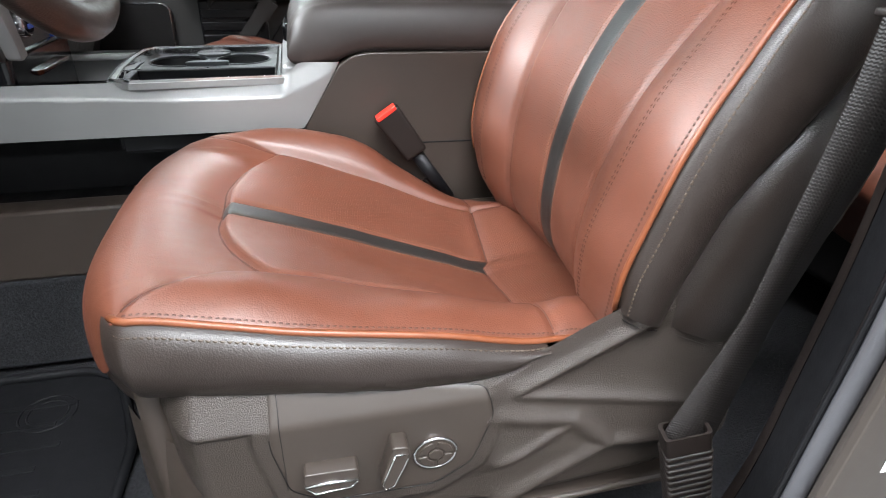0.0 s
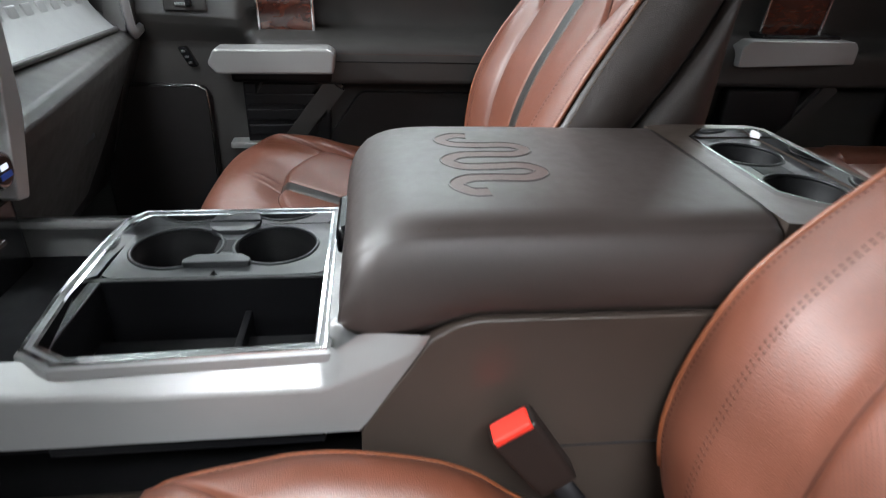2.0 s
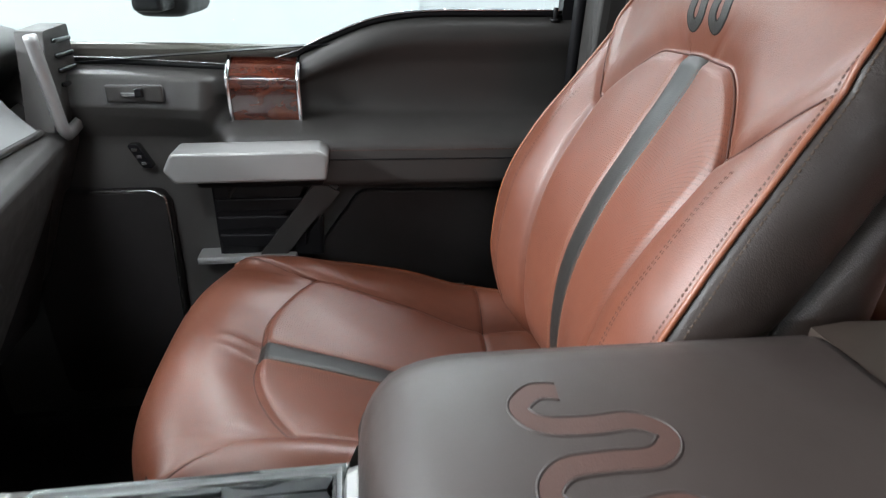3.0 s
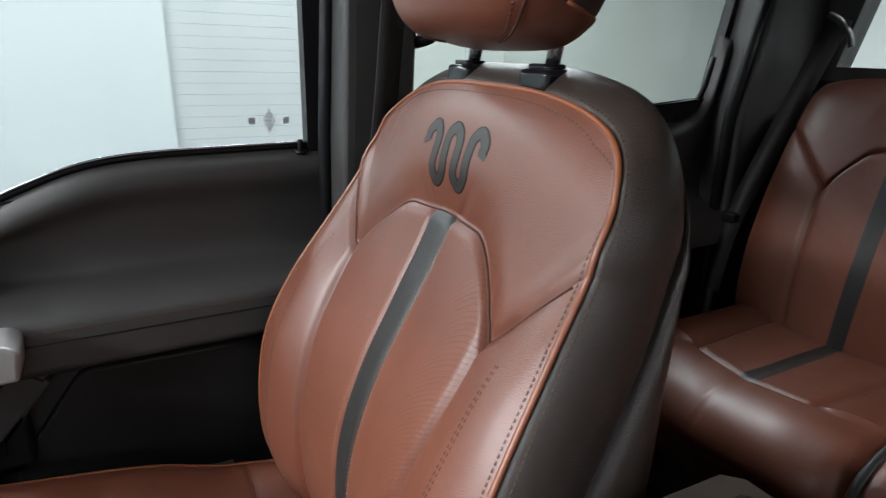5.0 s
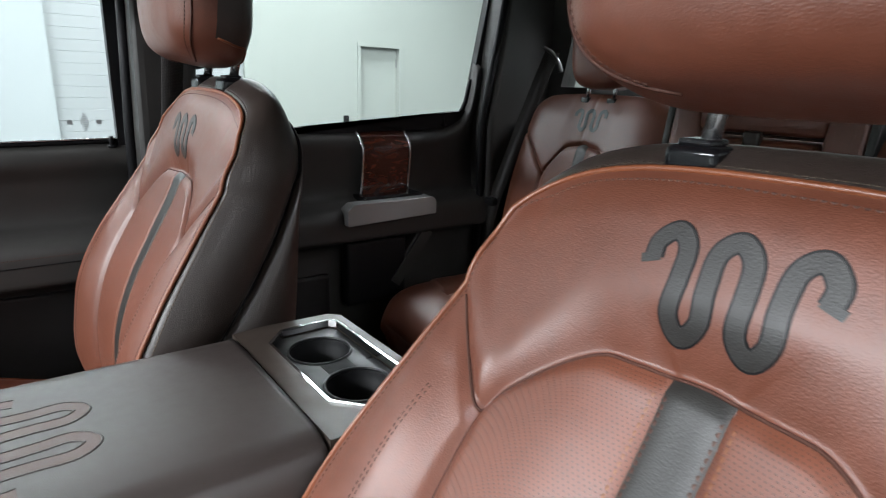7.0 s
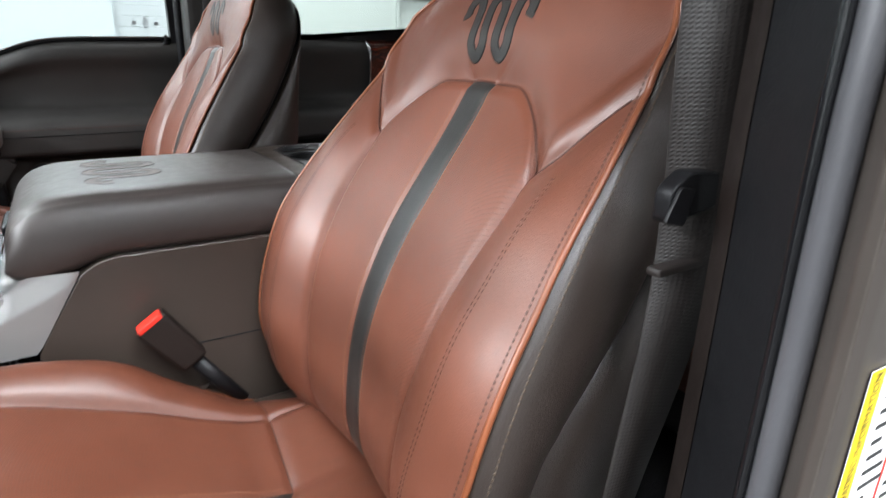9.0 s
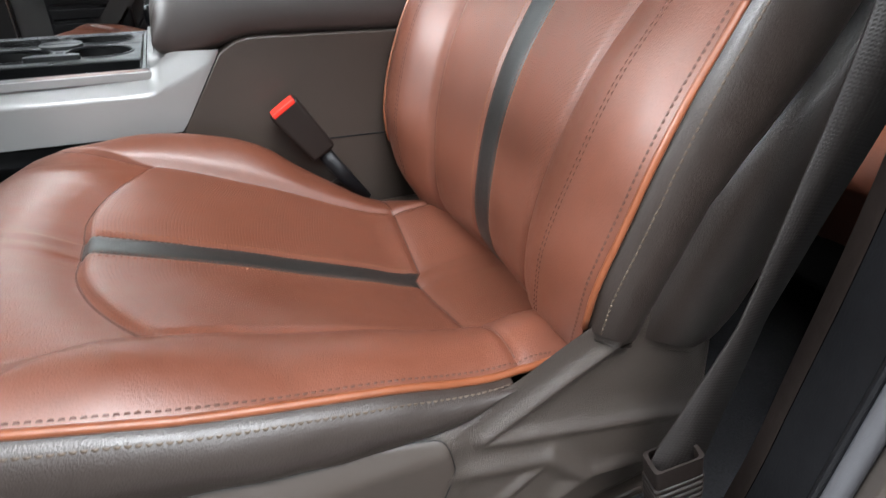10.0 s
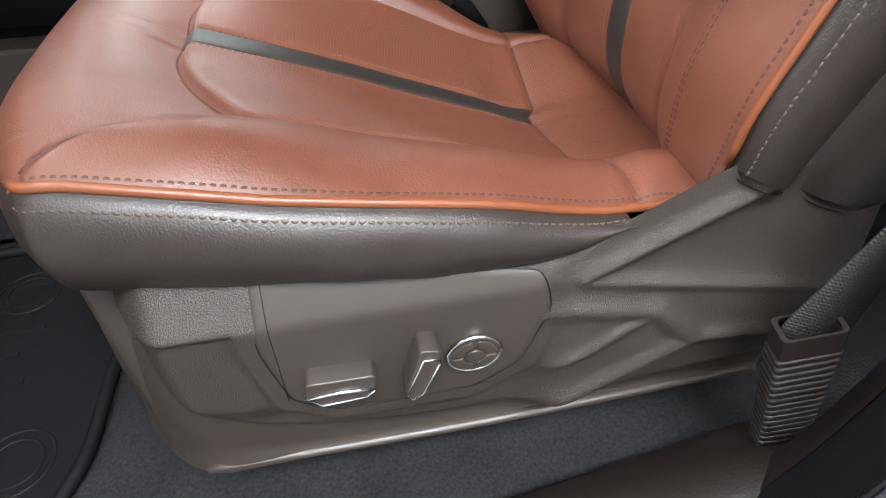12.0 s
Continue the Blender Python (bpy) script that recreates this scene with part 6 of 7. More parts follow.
# seat belts
def strap(points, w, wdir, th=0.0012):
    pts = catmull(points, 10)
    verts, faces = [], []
    for i, p in enumerate(pts):
        d = (pts[min(i + 1, len(pts) - 1)] - pts[max(i - 1, 0)]).normalized()
        a = wdir(i / (len(pts) - 1))
        s = (Vector(a) - d * d.dot(Vector(a))).normalized()
        n = s.cross(d).normalized() * th
        for e in (-w / 2, w / 2):
            verts += [p + s * e - n, p + s * e + n]
        if i:
            k = 4 * i
            faces += [(k - 4, k - 2, k + 2, k), (k - 3, k + 1, k + 3, k - 1), (k - 4, k, k + 1, k - 3), (k - 2, k - 1, k + 3, k + 2)]
    me = mesh_of("strap", verts, faces)
    run = [0.0]
    for p, q in zip(pts, pts[1:]):
        run.append(run[-1] + (q - p).length)
    lay = me.uv_layers.new(name="surface")
    for loop in me.loops:
        i, j = divmod(loop.vertex_index, 4)
        lay.data[loop.index].uv = (w if j > 1 else 0.0, run[i])
    return me


db = thing("driver_seat_belt", "dark brown driver's seat belt with a ribbed lower sleeve", "seat belt", "seat belts", at=(-0.03, -0.78, 0.36))
def belt_turn(t):
    k = interp(t, ((0, -50), (0.36, -46), (0.52, -16), (0.76, 12), (0.92, -14), (1, -14)))
    return (math.cos(radians(k)), math.sin(radians(k)), 0.15)


part("webbing", strap([(0.10, -0.752, 1.50), (0.062, -0.765, 1.25), (0.046, -0.775, 1.10), (0.053, -0.775, 0.99), (0.052, -0.775, 0.92), (0.038, -0.775, 0.84), (0.020, -0.775, 0.765), (-0.005, -0.775, 0.66), (-0.034, -0.776, 0.565), (-0.047, -0.777, 0.525)], 0.047, belt_turn), m_web, db, "dark brown woven webbing")
tg = part("belt_tongue", prism(rounded([(0.012, 0.992), (0.030, 1.003), (0.080, 0.998), (0.084, 0.978), (0.040, 0.972), (0.012, 0.968)], 0.006), "y", -0.784, -0.770, 0.003), m_black, db, "black belt tongue")
part("tongue_plate", prism(rounded([(0.004, 0.972), (0.016, 0.995), (0.030, 0.992), (0.024, 0.968)], 0.003), "y", -0.788, -0.785, 0.0008), m_black, tg, "black-coated latch plate")
part("belt_stop", rbox((0.014, -0.782, 0.930), (0.070, -0.770, 0.936), 0.002), m_web, db)
part("upper_anchor", rbox((0.06, -0.775, 1.48), (0.14, -0.745, 1.54), 0.01), m_black, db)
SL = [(-0.0235, -0.012), (0.0235, -0.012), (0.0235, 0.012), (-0.0235, 0.012)]
wider = lambda k: rounded([(p * k, q * k) for p, q in SL], 0.005)
lean = Matrix.Translation((-0.050, -0.777, 0.548)) @ pose(0, 0, 0, 4, -15, -10)
slv = part("anchor_sleeve", frame_mesh(wider(1.0), wider(0.84), "z", -0.026, 0.0), m_pillar, db, "brown sleeve collar, open at its top")
slv.data.transform(lean)
for k in range(17):
    z = -0.031 - 0.0100 * k
    rb = prism(wider(1.06 - 0.006 * k), "z", z - 0.0030, z + 0.0030, 0.0022, 2)
    rb.transform(lean)
    part("sleeve_rib", rb, m_pillar, slv)
core = prism(wider(0.88), "z", -0.205, -0.02, 0)
core.transform(lean)
part("sleeve_core", core, m_black, slv)
pb = thing("passenger_seat_belt", "dark brown front passenger seat belt on the centre pillar", "seat belt", "seat belts", at=(0.05, 0.77, 0.6))
part("webbing", strap([(0.09, 0.742, 1.50), (0.07, 0.755, 1.2), (0.05, 0.775, 0.9), (0.04, 0.780, 0.6)], 0.048, lambda t: (0.95, 0.3, 0)), m_web, pb)
part("upper_anchor", rbox((0.05, 0.735, 1.46), (0.13, 0.765, 1.53), 0.01), m_black, pb)
rb2 = thing("rear_seat_belt", "dark brown rear seat belt hanging from the rear pillar", "seat belt", "seat belts", at=(1.0, 0.74, 0.65))
part("webbing", strap([(1.150, 0.690, 1.335), (1.10, 0.715, 1.18), (1.04, 0.745, 0.98), (1.00, 0.765, 0.84), (0.985, 0.775, 0.68)], 0.047, lambda t: (0.35, -0.9, 0.1)), m_web, rb2)
part("upper_anchor", tube(catmull([(1.135, 0.712, 1.345), (1.150, 0.690, 1.33), (1.158, 0.668, 1.30), (1.160, 0.660, 1.275)], 6), 0.011, 10, flat=0.6), m_dark, rb2, "grey belt guide")
part("tongue", rbox((0.985, 0.745, 0.86), (1.01, 0.785, 0.885), 0.006), m_black, rb2)

# grab handle on the passenger centre pillar
gh = thing("grab_handle", "black grab handle on the centre pillar", "grab handle", at=(0.1, 0.78, 1.25))
part("handle_bar", tube(catmull([(0.125, 0.80, 1.25), (0.150, 0.765, 1.262), (0.160, 0.752, 1.30), (0.160, 0.752, 1.42), (0.150, 0.765, 1.455), (0.125, 0.80, 1.465)], 6), 0.011, 10), m_black, gh)


# driver side: centre pillar, seal, painted jamb, sill
def pillar_strip(name, pts_a, pts_b, mat, label, cat):
    A, B = catmull(pts_a, 8), catmull(pts_b, 8)
    m = len(A)
    verts, faces = [], []
    for a, b in zip(A, B):
        mid_ = (a + b) / 2 + Vector((-0.006, -0.006, 0))
        verts += [a, (a + mid_) / 2 + Vector((-0.002, -0.002, 0)), mid_, (b + mid_) / 2 + Vector((-0.002, -0.002, 0)), b]
    for i in range(m - 1):
        faces += [(i * 5 + j, i * 5 + j + 1, i * 5 + 6 + j, i * 5 + 5 + j) for j in range(4)]
    return lone(name, mesh_of(name, verts, faces), mat, label, cat, kind="structure")


PZ = [0.28 + 0.055 * i for i in range(25)]


def pillar_x(z):
    return smooth_interp(z, ((0.28, -0.17), (0.34, -0.10), (0.42, -0.055), (0.52, -0.026), (0.63, -0.014), (0.75, -0.003), (0.90, 0.0), (1.10, 0.0), (1.25, 0.02), (1.62, 0.09)))


def col(dx, y, dz=0.0):
    return [(pillar_x(z) + dx, y + (0.06 * max(0, (z - 1.1) / 0.5)), z) for z in PZ]


pillar_strip("pillar_b_driver", col(0.052, -0.792), col(0.028, -0.818), m_pillar, "brown plastic centre pillar trim beside the driver", "pillar")
# black surface stands in for the shade of the gap behind the seat
pillar_strip("pillar_inner_face", col(0.115, -0.868), col(0.053, -0.7925), m_black, "inner face of the centre pillar, black for the shaded gap behind it", "pillar")
# one black strip for the seal rubber and the shade beside the trim
pillar_strip("pillar_shadow", col(0.0285, -0.8185), col(-0.010, -0.876), m_rubber, "black door seal flank, rubber and pillar shade in one strip", "seal")
lone("door_seal_bead", tube([(p[0] - 0.0125, p[1], p[2]) for p in catmull(col(0, -0.876), 8)], 0.0035, 8), m_gloss_black, "shiny black bead of the door seal", "seal", kind="structure")
lone("door_seal", tube([(p[0] - 0.008, p[1], p[2]) for p in catmull(col(0, -0.886), 8)], 0.008, 12), plastic("grey_rubber", (0.075, 0.074, 0.080), 0.36, 500, 0.3), "grey rubber door seal round the opening", "seal", kind="structure")
lone("pillar_joint", tube([(0.050, -0.796, 1.058), (0.039, -0.808, 1.058), (0.027, -0.821, 1.058)], 0.0015, 5), m_black, "dark joint between the pillar trims", "joint", kind="structure")
jamb = thing("door_jamb", "stone grey painted door jamb with labels", "door jamb", kind="structure", at=(0.1, -0.89, 0.3))


def jamb_fn(z, q):
    x = pillar_x(z) + interp(q, ((0, 0.0), (0.06, -0.012), (0.14, -0.021), (0.24, -0.021), (0.36, -0.010), (1.0, 0.145)))
    y = -0.890 - interp(q, ((0, 0.0), (0.06, 0.008), (0.14, 0.018), (0.24, 0.024), (0.36, 0.026), (1.0, 0.032)))
    return (x, y + 0.06 * max(0, (z - 1.1) / 0.5), z)


part("painted_metal", grid_mesh(jamb_fn, [0.22 + 1.40 * i / 70 for i in range(71)], [i / 50 for i in range(51)], None, True), m_body, jamb)


def on_jamb(x0, x1, z0, z1, lift, mat, parent, name, rot=0.0, label=""):
    vs = []
    for p, q in ((x0, z0), (x1, z0), (x1, z1), (x0, z1)):
        p -= 0.004
        b = Vector((p, -0.9165 - 0.043 * p, q))
        vs.append(b + Vector((-0.04, -0.999, 0)) * lift)
    n = Vector((0.04, 0.999, 0)) * 0.0004
    vs += [v + n for v in vs]
    me = mesh_of(name, vs, [(0, 1, 2, 3), (7, 6, 5, 4), (0, 4, 5, 1), (1, 5, 6, 2), (2, 6, 7, 3), (3, 7, 4, 0)], None, False)
    return part(name, me, mat, parent, label)


lab1 = on_jamb(0.004, 0.115, 0.632, 0.777, 0.0012, m_white, jamb, "white_label", label="white printed certification label")
for i in range(16):
    z = 0.767 - 0.0082 * i
    e = 0.10 if i % 3 else 0.075
    if i < 12:
        on_jamb(0.010, 0.010 + e * (0.55 + 0.45 * ((i * 37) % 11) / 11), z - 0.0028, z, 0.0017, m_ink, lab1, "print_bar")
for i in range(18):
    x = 0.012 + i * 0.0048
    on_jamb(x, x + 0.0018 + 0.0014 * ((i * 7) % 3) / 2, 0.644, 0.664, 0.0017, m_ink, lab1, "print_bar")
lab2 = on_jamb(0.004, 0.120, 0.812, 0.932, 0.0012, m_white, jamb, "yellow_label", label="white and yellow tyre information label")
on_jamb(0.004, 0.017, 0.812, 0.932, 0.0016, m_yellow, lab2, "yellow_band")
on_jamb(0.085, 0.120, 0.852, 0.902, 0.0016, m_yellow, lab2, "yellow_band")
for i in range(11):
    z = 0.924 - 0.0098 * i
    on_jamb(0.026, 0.036 + 0.016 * ((i * 5) % 4) / 3, z - 0.003, z - 0.0006, 0.0017, m_ink, lab2, "print_bar")
    on_jamb(0.058, 0.070 + 0.010 * ((i * 3) % 4) / 3, z - 0.003, z - 0.0006, 0.0017, m_ink, lab2, "print_bar")
on_jamb(0.050, 0.0515, 0.815, 0.929, 0.0018, m_red, lab2, "red_rule")
txt = bpy.data.curves.new("label_text", "FONT")
txt.body, txt.size, txt.align_x = "TIRE AND LOADING INFORMATION", 0.0078, "CENTER"
txt.materials.append(m_ink)
tob = part("printed_text", txt, None, lab2)
tob.matrix_world = Matrix(((0, -0.9991, -0.043, 0.0085), (0, 0.043, -0.9991, -0.9190), (0.93, 0, 0, 0.872), (0, 0, 0, 1)))
part("striker", tube(catmull([(0.055, -0.918, 0.782), (0.02, -0.930, 0.786), (-0.008, -0.930, 0.794), (-0.008, -0.930, 0.802), (0.02, -0.930, 0.806), (0.055, -0.918, 0.806)], 6), 0.006, 10), m_black, jamb, "black steel door striker")

# sill
def sill_fn(x, q):
    k = max(0, min(1, (x + 0.34) / 0.34))
    y = -0.745 + 0.025 * k - interp(q, ((0, 0), (0.15, 0.010), (0.35, 0.040 + 0.01 * k), (0.6, 0.085), (0.75, 0.115), (0.88, 0.130), (1, 0.137))) * (1 + 0.15 * k)
    z = 0.270 + interp(q, ((0, 0.0), (0.15, 0.026), (0.35, 0.046), (0.6, 0.060), (0.75, 0.048), (0.88, 0.015), (1, -0.05)))
    return (x, y, z + 0.060 * k * math.sin(math.pi * min(1, q * 1.2)) ** 0.8)


lone("sill_trim", grid_mesh(sill_fn, [-1.1 + 1.32 * i / 70 for i in range(71)], [i / 30 for i in range(31)], None, True), plastic("brown_sill_plastic", (0.0145, 0.0098, 0.0082), 0.5, 420, 0.7, 0.3), "grained dark brown plastic sill trim", "sill trim", kind="structure")
lone("sill_seal", tube([(x, -0.888, 0.30 + 0.05 * max(0, min(1, (x + 0.32) / 0.3))) for x in [-1.1 + 1.0 * i / 40 for i in range(41)]], 0.014, 10), m_rubber, "black rubber seal on the sill", "seal", kind="structure")
slab("rocker_panel", (-1.3, -0.96, 0.02), (1.3, -0.90, 0.265), m_body, "stone grey painted rocker panel", "rocker panel", 0.015)
slab("rear_left_door", (0.24, -0.93, 0.20), (1.15, -0.84, 1.08), m_dark, "dark brown rear driver-side door trim", "car door", 0.02)
lone("rear_left_window", frame_mesh([(0.10, 1.60), (1.12, 1.60), (1.10, 1.06), (0.16, 1.06)], [(0.20, 1.55), (1.05, 1.55), (1.0, 1.10), (0.24, 1.10)], "y", -0.89, -0.86), m_black, "black rear driver-side window frame", "window", kind="structure")
lone("pillar_c_driver", prism([(1.005, 0.30), (0.985, 1.10), (1.055, 1.60), (1.30, 1.60), (1.30, 0.30)], "y", -0.88, -0.775, 0.015), m_dark, "dark brown rear pillar trim", "pillar", kind="structure")

# floor mat in the driver's footwell
mat = thing("floor_mat", "black rubber floor mat with raised ribs and rim", "floor mat", at=(-0.9, -0.45, 0.27))
mo = rounded([(-1.22, -0.70), (-0.735, -0.70), (-0.695, -0.60), (-0.690, -0.40), (-0.742, -0.24), (-0.80, -0.205), (-1.22, -0.205)], 0.03)
part("mat_base", prism(mo, "z", 0.271, 0.278, 0.001), m_rubber, mat)
part("mat_rim", tube([(p, q, 0.283) for p, q in mo], 0.008, 8, closed=True), m_rubber, mat)
for k in range(9):
    y = -0.655 + 0.046 * k
    part("mat_rib", rbox((-1.18, y, 0.277), (-0.80 - 0.02 * (k % 2), y + 0.010, 0.2800), 0.0012), m_rubber, mat)
for r in (0.030, 0.042):
    part("mat_ring", tube([(-0.84 + r * math.cos(2 * math.pi * i / 28), -0.30 + r * math.sin(2 * math.pi * i / 28), 0.2785) for i in range(28)], 0.0018, 6, closed=True), m_rubber, mat)
    part("mat_ring", tube([(-0.775 + r * math.cos(2 * math.pi * i / 28), -0.585 + r * math.sin(2 * math.pi * i / 28), 0.2785) for i in range(28)], 0.0018, 6, closed=True), m_rubber, mat)

# dashboard
dash = thing("dashboard", "dark brown dashboard with silver panel and glove box", "dashboard", at=(-1.0, 0, 0.6))
part("upper_pad", prism(rounded([(-1.28, 0.93), (-1.26, 1.03), (-1.02, 1.065), (-0.93, 1.045), (-0.91, 1.015), (-1.0, 0.90)], 0.02), "y", -0.84, 0.86, 0.01), m_dark, dash, "dark brown padded dash top")


def fascia(y, q):
    x = -0.865 - 0.05 * (1 - q) - 0.015 * math.sin(math.pi * q)
    return (x, y, 0.918 + 0.10 * (1 - q))


fa = part("fascia", grid_mesh(fascia, [0.16 + 0.54 * i / 20 for i in range(21)], [i / 14 for i in range(15)], None, False), m_fascia, dash, "satin grey-silver fascia panel")
for i in range(10):
    y = 0.245 + 0.045 * i
    b = Vector(fascia(y, 0.5))
    part("embossed_bar", rbox((b.x - 0.004, y, 0.955), (b.x + 0.0015, y + 0.028, 0.981), 0.003, 2, lambda c: (c.x - 0.25 * (c.z - 0.968), c.y, c.z)), m_fascia, fa)
part("fascia_lip", tube([(-0.868, 0.15 + 0.56 * i / 20, 0.914) for i in range(21)], 0.006, 8), m_dark, dash)


def ledge(y, q):
    x = smooth_interp(y, ((0.16, -0.800), (0.28, -0.808), (0.6, -0.835), (0.88, -0.872)))
    zt = smooth_interp(y, ((0.16, 0.866), (0.28, 0.870), (0.88, 0.902)))
    d = interp(q, ((0, -0.075), (0.30, -0.010), (0.40, 0.0), (0.55, -0.006), (1, -0.10)))
    z = interp(q, ((0, 0.040), (0.30, 0.010), (0.40, -0.006), (0.55, -0.030), (1, -0.26)))
    return (x + d, y, zt + z)


part("knee_panel", grid_mesh(ledge, [0.14 + 0.75 * i / 40 for i in range(41)], [i / 40 for i in range(41)], None, False), m_dark, dash, "dark brown leather-grained knee panel")
gb = part("glove_box", prism(rounded([(0.19, 0.805), (0.72, 0.828), (0.70, 0.60), (0.21, 0.58)], 0.02), "x", -0.895, -0.858, 0.004, 2, lambda c: (c.x - (0.83 - c.z) * 0.32 - 0.03 * (c.y - 0.3), c.y, c.z)), m_darker, dash, "dark glove box door")
part("bright_edge", tube([(-0.850, 0.40, 0.807), (-0.862, 0.56, 0.815)], 0.002, 6), m_steel, gb)
part("latch", rbox((-0.895, 0.40, 0.752), (-0.868, 0.52, 0.768), 0.004), m_tray, gb)
# outer vent
vent = part("air_vent", prism(rounded([(0.735, 0.905), (0.79, 0.905), (0.858, 0.965), (0.862, 1.055), (0.775, 1.05), (0.755, 0.965)], 0.006), "x", -0.90, -0.860, 0.004), m_dark, dash, "dark air vent housing")
part("vent_bezel", tube(catmull([(-0.853, 0.722, 1.05), (-0.852, 0.735, 0.975), (-0.852, 0.752, 0.905), (-0.853, 0.800, 0.905)], 6), 0.012, 6, flat=0.7), m_silver, vent, "satin silver vent bezel")
for k in range(4):
    part("vent_slat", rbox((-0.868, 0.795, 0.965 + 0.022 * k), (-0.853, 0.85, 0.972 + 0.022 * k), 0.002, 1), m_gloss_black, vent)
# centre stack
stack = part("centre_panel", prism(rounded([(-0.150, 0.80), (0.120, 0.80), (0.158, 0.90), (0.165, 1.06), (-0.185, 1.06), (-0.178, 0.90)], 0.012), "x", -0.965, -0.803, 0.006), m_dark, dash, "dark centre stack")
for o in (-1, 1):
    part("stack_bezel", prism(rounded([(o * 0.188, 1.06), (o * 0.160, 1.06), (o * 0.146, 0.935), (o * 0.108, 0.805), (o * 0.132, 0.800), (o * 0.172, 0.900)], 0.006), "x", -0.84, -0.783, 0.006), m_silver, stack, "satin silver stack bezel")


def knob(x, y, z, r, parent, lit):
    ring_ = lambda rr, xx: [(xx, y + rr * math.cos(2 * math.pi * i / 28), z + rr * math.sin(2 * math.pi * i / 28)) for i in range(28)]
    disc = lambda rr, a, b, bev: prism([(p[1], p[2]) for p in ring_(rr, 0)], "x", x + a, x + b, bev)
    k = part("control_knob", disc(r, -0.030, 0.012, 0.003), m_steel, parent, "silver rotary control knob")
    part("knob_base", disc(r * 1.28, -0.034, -0.012, 0.004), m_gloss_black, k)
    part("knob_face", disc(r * 0.78, 0.010, 0.0135, 0.001), m_gloss_black, k)
    part("knob_collar", tube(ring_(r * 1.06, x - 0.008), 0.0035, 8, closed=True), m_chrome, k)
    for a in range(14):
        c, s_ = math.cos(2 * math.pi * a / 14), math.sin(2 * math.pi * a / 14)
        part("knob_ridge", tube([(x - 0.004, y + r * c, z + r * s_), (x + 0.008, y + r * c, z + r * s_)], 0.0014, 5), m_steel, k)
    if lit:
        part("knob_light", rbox((x + 0.0130, y - 0.5 * r, z - 0.45 * r), (x + 0.0142, y + 0.5 * r, z - 0.12 * r), 0.0004), m_blue, k, "blue-lit temperature bar")
        part("knob_digits", rbox((x + 0.0130, y - 0.35 * r, z + 0.02 * r), (x + 0.0140, y + 0.3 * r, z + 0.34 * r), 0.0004), m_grey_lit, k, "pale lit digits as a bar")
    else:
        part("knob_mark", rbox((x + 0.0130, y - 0.04 * r, z + 0.2 * r), (x + 0.0140, y + 0.04 * r, z + 0.66 * r), 0.0003), m_steel, k)


for ky in (0.090, -0.090):
    knob(-0.789, ky, 0.850, 0.021, stack, True)
    knob(-0.789, ky, 0.958, 0.024, stack, False)
part("screen", rbox((-0.806, -0.118, 0.975), (-0.794, 0.055, 1.055), 0.006), m_gloss_black, stack)
for k in range(5):
    part("stack_button", rbox((-0.806, -0.070 + 0.030 * k, 0.898), (-0.798, -0.046 + 0.030 * k, 0.912), 0.002), m_gloss_black, stack)
part("hazard_button", rbox((-0.806, 0.072, 0.812), (-0.796, 0.086, 0.819), 0.002), m_red, stack)
part("status_light", rbox((-0.805, 0.052, 0.808), (-0.7965, 0.058, 0.813), 0.001), m_blue, stack)
part("lower_wood", prism(rounded([(-0.835, 0.752), (-0.790, 0.766), (-0.790, 0.773), (-0.835, 0.764)], 0.002), "y", -0.05, 0.075, 0.001), m_burl, dash, "burl wood shelf edge")
part("stack_base", rbox((-0.98, -0.14, 0.70), (-0.80, 0.13, 0.81), 0.01), m_gloss_black, dash)
part("driver_knee_panel", prism(rounded([(-1.12, 0.93), (-0.97, 0.93), (-0.92, 0.86), (-0.97, 0.62), (-1.12, 0.62)], 0.02), "y", -0.84, -0.165, 0.01), m_dark, dash)

# steering wheel
wheel = thing("steering_wheel", "dark brown leather steering wheel with silver spokes", "steering wheel", at=(-0.68, -0.448, 1.05))
WM = Matrix.Translation((-0.650, -0.448, 1.056)) @ pose(0, 0, 0, 0, -21, 0)


def wheel_pt(r, a, out=0.0):
    return WM @ Vector((out, r * math.sin(a), -r * math.cos(a)))


part("rim", tube([wheel_pt(0.174, 2 * math.pi * i / 72) for i in range(72)], 0.0185, 14, closed=True, up=(1, 0, 0.4)), m_brown, wheel, "dark brown leather rim")
part("hub", prism([(0.075 * math.cos(2 * math.pi * i / 30), 0.065 * math.sin(2 * math.pi * i / 30)) for i in range(30)], "x", -0.04, 0.012, 0.012, 3, lambda c: WM @ Vector(c)), m_brown, wheel, "dark brown airbag hub")
for a0 in (-1.45, 1.45):
    part("spoke", prism(rounded([(0.05, -0.022), (0.165, -0.014), (0.165, 0.016), (0.05, 0.026)], 0.006), "x", -0.022, 0.004, 0.004, 2, lambda c: WM @ Vector((c.x, math.copysign(c.y, a0), c.z - 0.01))), m_silver, wheel, "satin silver spoke")
part("spoke", prism(rounded([(-0.030, -0.165), (0.030, -0.165), (0.036, -0.05), (-0.036, -0.05)], 0.006), "x", -0.022, 0.004, 0.004, 2, lambda c: WM @ Vector(c)), m_silver, wheel, "satin silver lower spoke")
part("column", tube([WM @ Vector((-0.03, 0, 0)), WM @ Vector((-0.30, 0, 0.0))], 0.04, 16), m_darker, wheel)

# side mirror outside the passenger window
sm = thing("side_mirror", "black door mirror outside the passenger window", "door mirror", at=(-0.75, 1.02, 1.05))
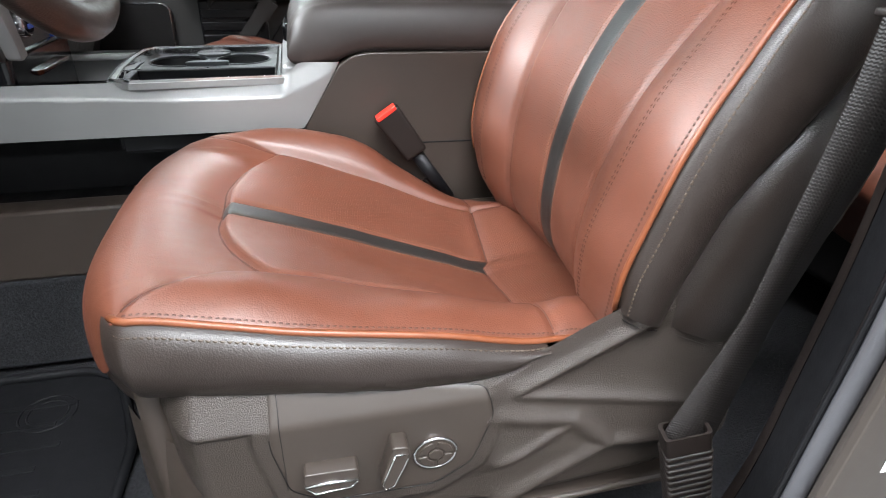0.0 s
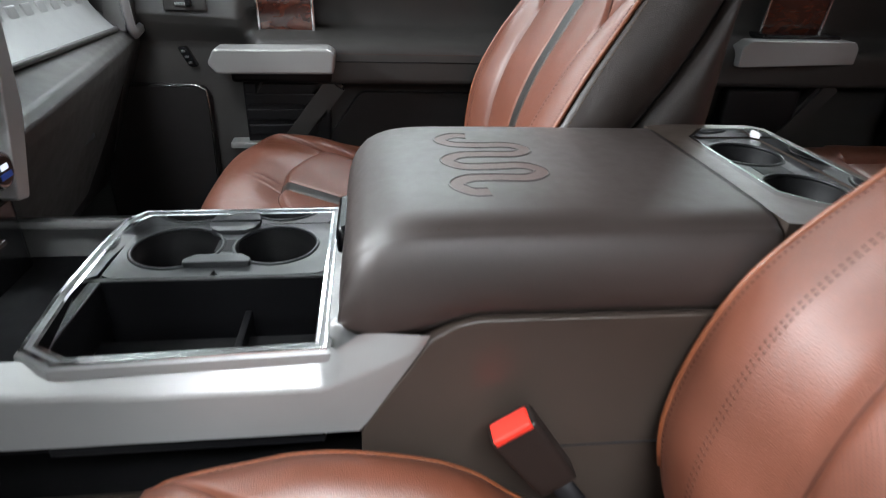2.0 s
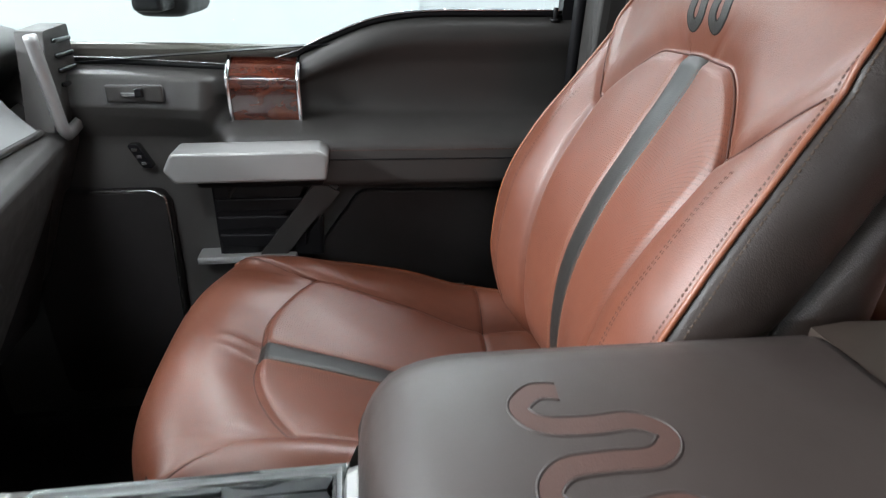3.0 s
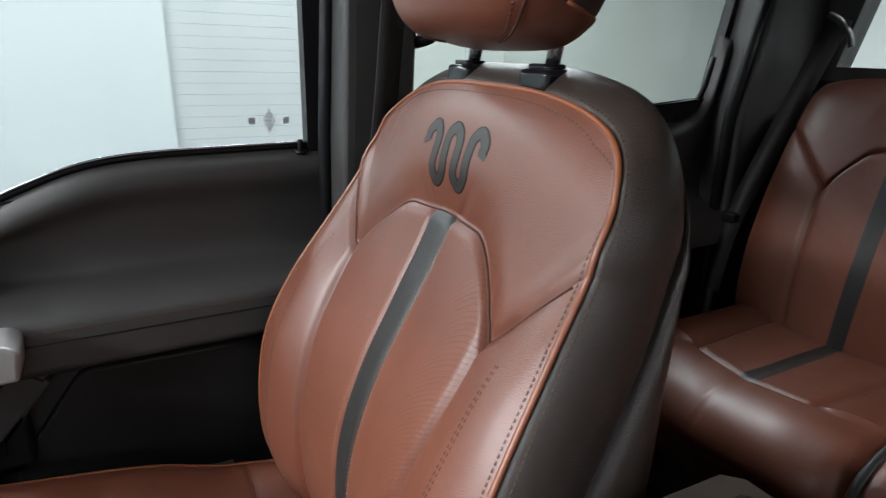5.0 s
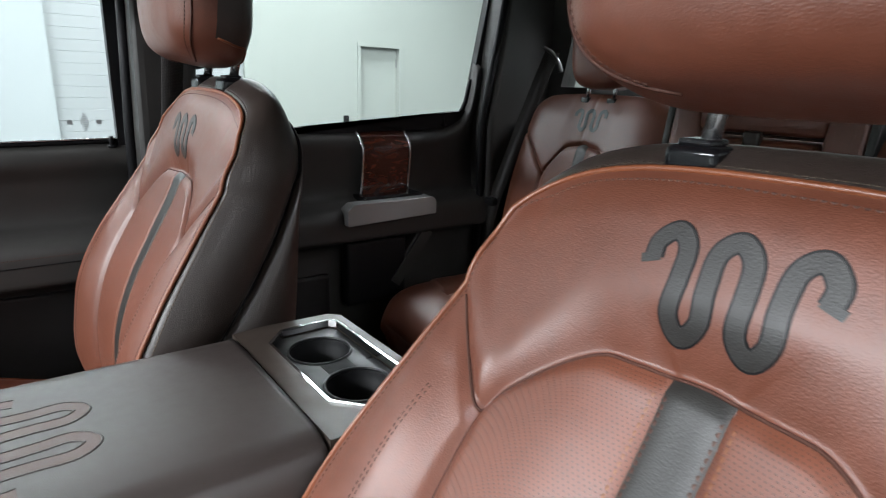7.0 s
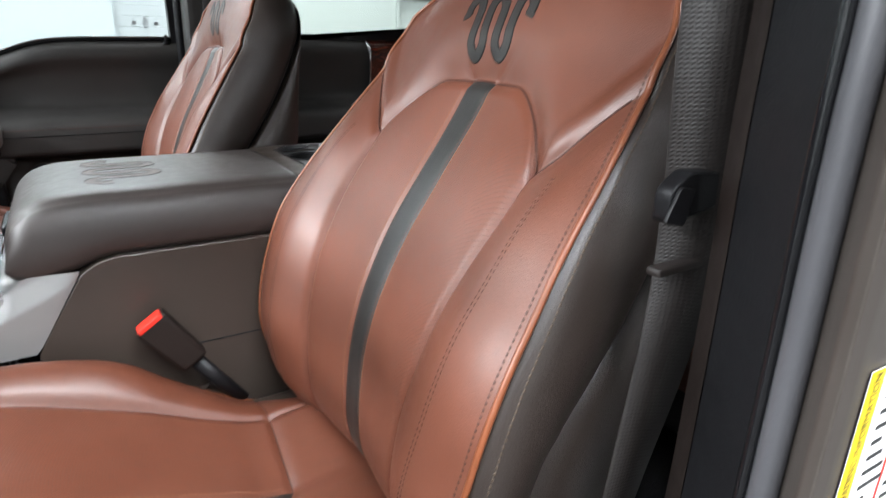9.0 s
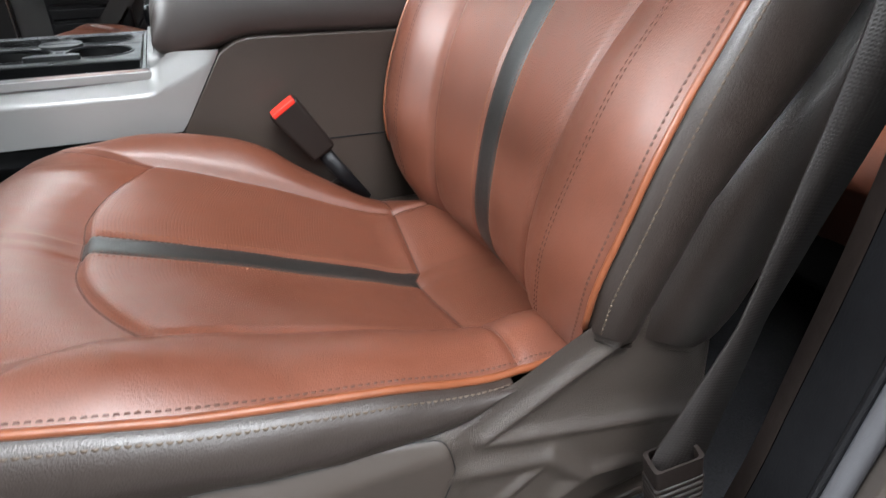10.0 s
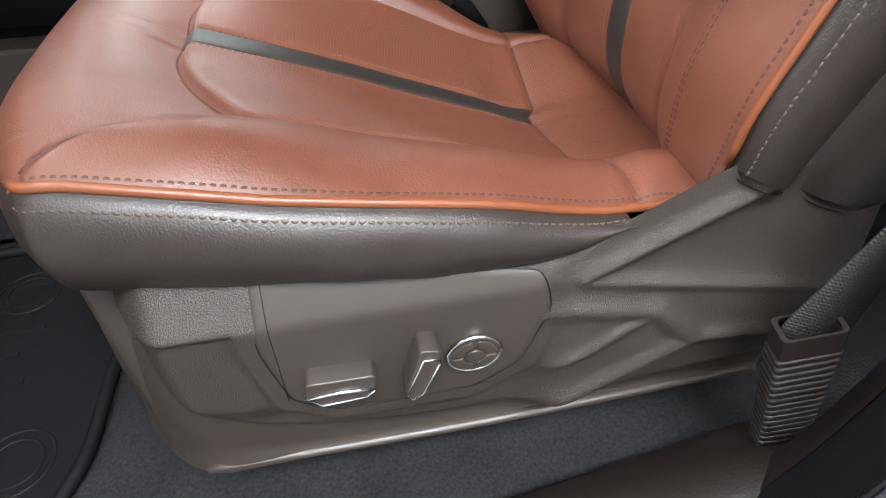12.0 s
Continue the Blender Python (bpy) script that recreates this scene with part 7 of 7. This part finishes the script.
part("mirror_shell", rbox((-0.80, 0.98, 1.055), (-0.70, 1.20, 1.30), 0.03, 4), m_black, sm)
part("mirror_arm", rbox((-0.77, 0.90, 1.07), (-0.72, 1.00, 1.12), 0.01), m_black, sm)


# the hall round the truck
slab("floor", (-10, -9.2, GROUND - 0.2), (9, 6.3, GROUND), m_concrete, "sealed grey concrete floor of the hall", "floor")
slab("ceiling", (-10, -9.2, CEIL), (9, 6.3, CEIL + 0.2), m_wall, "white ceiling of the hall", "ceiling")
m_wall_b = paint_wall("cool_white_wall_paint", (0.30, 0.325, 0.33))
slab("wall_north_a", (-10, 6.0, GROUND), (0.24, 6.3, CEIL), m_wall_b, "white painted hall wall", "wall")
slab("wall_north_b", (2.02, 6.0, GROUND), (3.41, 6.3, CEIL), m_wall_g, "pale grey painted hall wall", "wall")
slab("wall_north_c", (4.03, 6.0, GROUND), (9, 6.3, CEIL), m_wall_g, "pale grey painted hall wall", "wall")
slab("wall_north_d", (3.41, 6.0, 1.68), (4.03, 6.3, CEIL), m_wall_g, "pale grey painted hall wall over the door", "wall")
slab("wall_north_e", (0.24, 6.0, 3.0), (2.02, 6.3, CEIL), m_wall, "white painted hall wall over the roller door", "wall")
# out of view; closes the hall and bounces light to the driver's side
slab("wall_south", (-10, -9.2, GROUND), (9, -9.0, CEIL), m_wall_d, "unseen grey hall wall, its tone set to bounce soft light", "wall")
slab("wall_west", (-10, -9.0, GROUND), (-9.8, 6.0, CEIL), m_wall, "white painted hall wall", "wall")
slab("wall_east", (8.8, -9.0, GROUND), (9, 6.0, CEIL), m_wall, "white painted hall wall", "wall")

m_slat = paint_wall("white_slat_paint", (0.27, 0.285, 0.29), 0.5)


def roller_door(name, lo, hi, axis, label):
    d = thing(name, label, "roller door", kind="structure", at=lo)
    n = int((hi[2] - lo[2]) / 0.105)
    for i in range(n):
        z = lo[2] + (hi[2] - lo[2]) * i / n
        a, b = list(lo), list(hi)
        a[2], b[2] = z + 0.0005, z + (hi[2] - lo[2]) / n - 0.0005
        part("slat", rbox(a, b, 0.0025, 1), m_slat, d)
    a, b = list(lo), list(hi)
    k = "xy".index(axis)
    a[k] += 0.02
    b[k] += 0.02
    part("door_backing", rbox(a, b, 0), m_wall_g, d)
    return d


roller_door("door_1", (0.24, 6.05, GROUND), (2.02, 6.08, 3.0), "y", "white slatted roller door, closed")
roller_door("door_2", (8.74, -2.0, GROUND), (8.77, 3.2, 3.2), "x", "wide white slatted roller door, closed")
hd = thing("door_3", "pale grey flush hall door, closed", "door", kind="structure", at=(3.72, 6.0, GROUND))
part("door_leaf", rbox((3.43, 6.07, GROUND), (4.01, 6.11, 1.66), 0.003), m_wall_g, hd)
part("door_frame", frame_mesh([(3.40, 1.69), (4.04, 1.69), (4.04, GROUND), (3.40, GROUND)], [(3.44, 1.65), (4.00, 1.65), (4.00, GROUND + 0.01), (3.44, GROUND + 0.01)], "y", 5.985, 6.10), m_wall_g, hd)
for z in (-0.3, 0.62, 1.42):
    part("hinge", rbox((3.985, 6.05, z), (4.01, 6.07, z + 0.11), 0.003), m_steel, hd)
lone("wall_reader", rbox((3.20, 5.97, 0.70), (3.265, 6.0, 0.83), 0.006), m_black, "small black card reader on the hall wall", "card reader")
for x in (4.75, 4.95):
    lone("wall_socket", rbox((x, 5.985, 0.74), (x + 0.03, 6.0, 0.82), 0.004), m_steel, "small grey socket on the hall wall", "socket", "wall sockets")
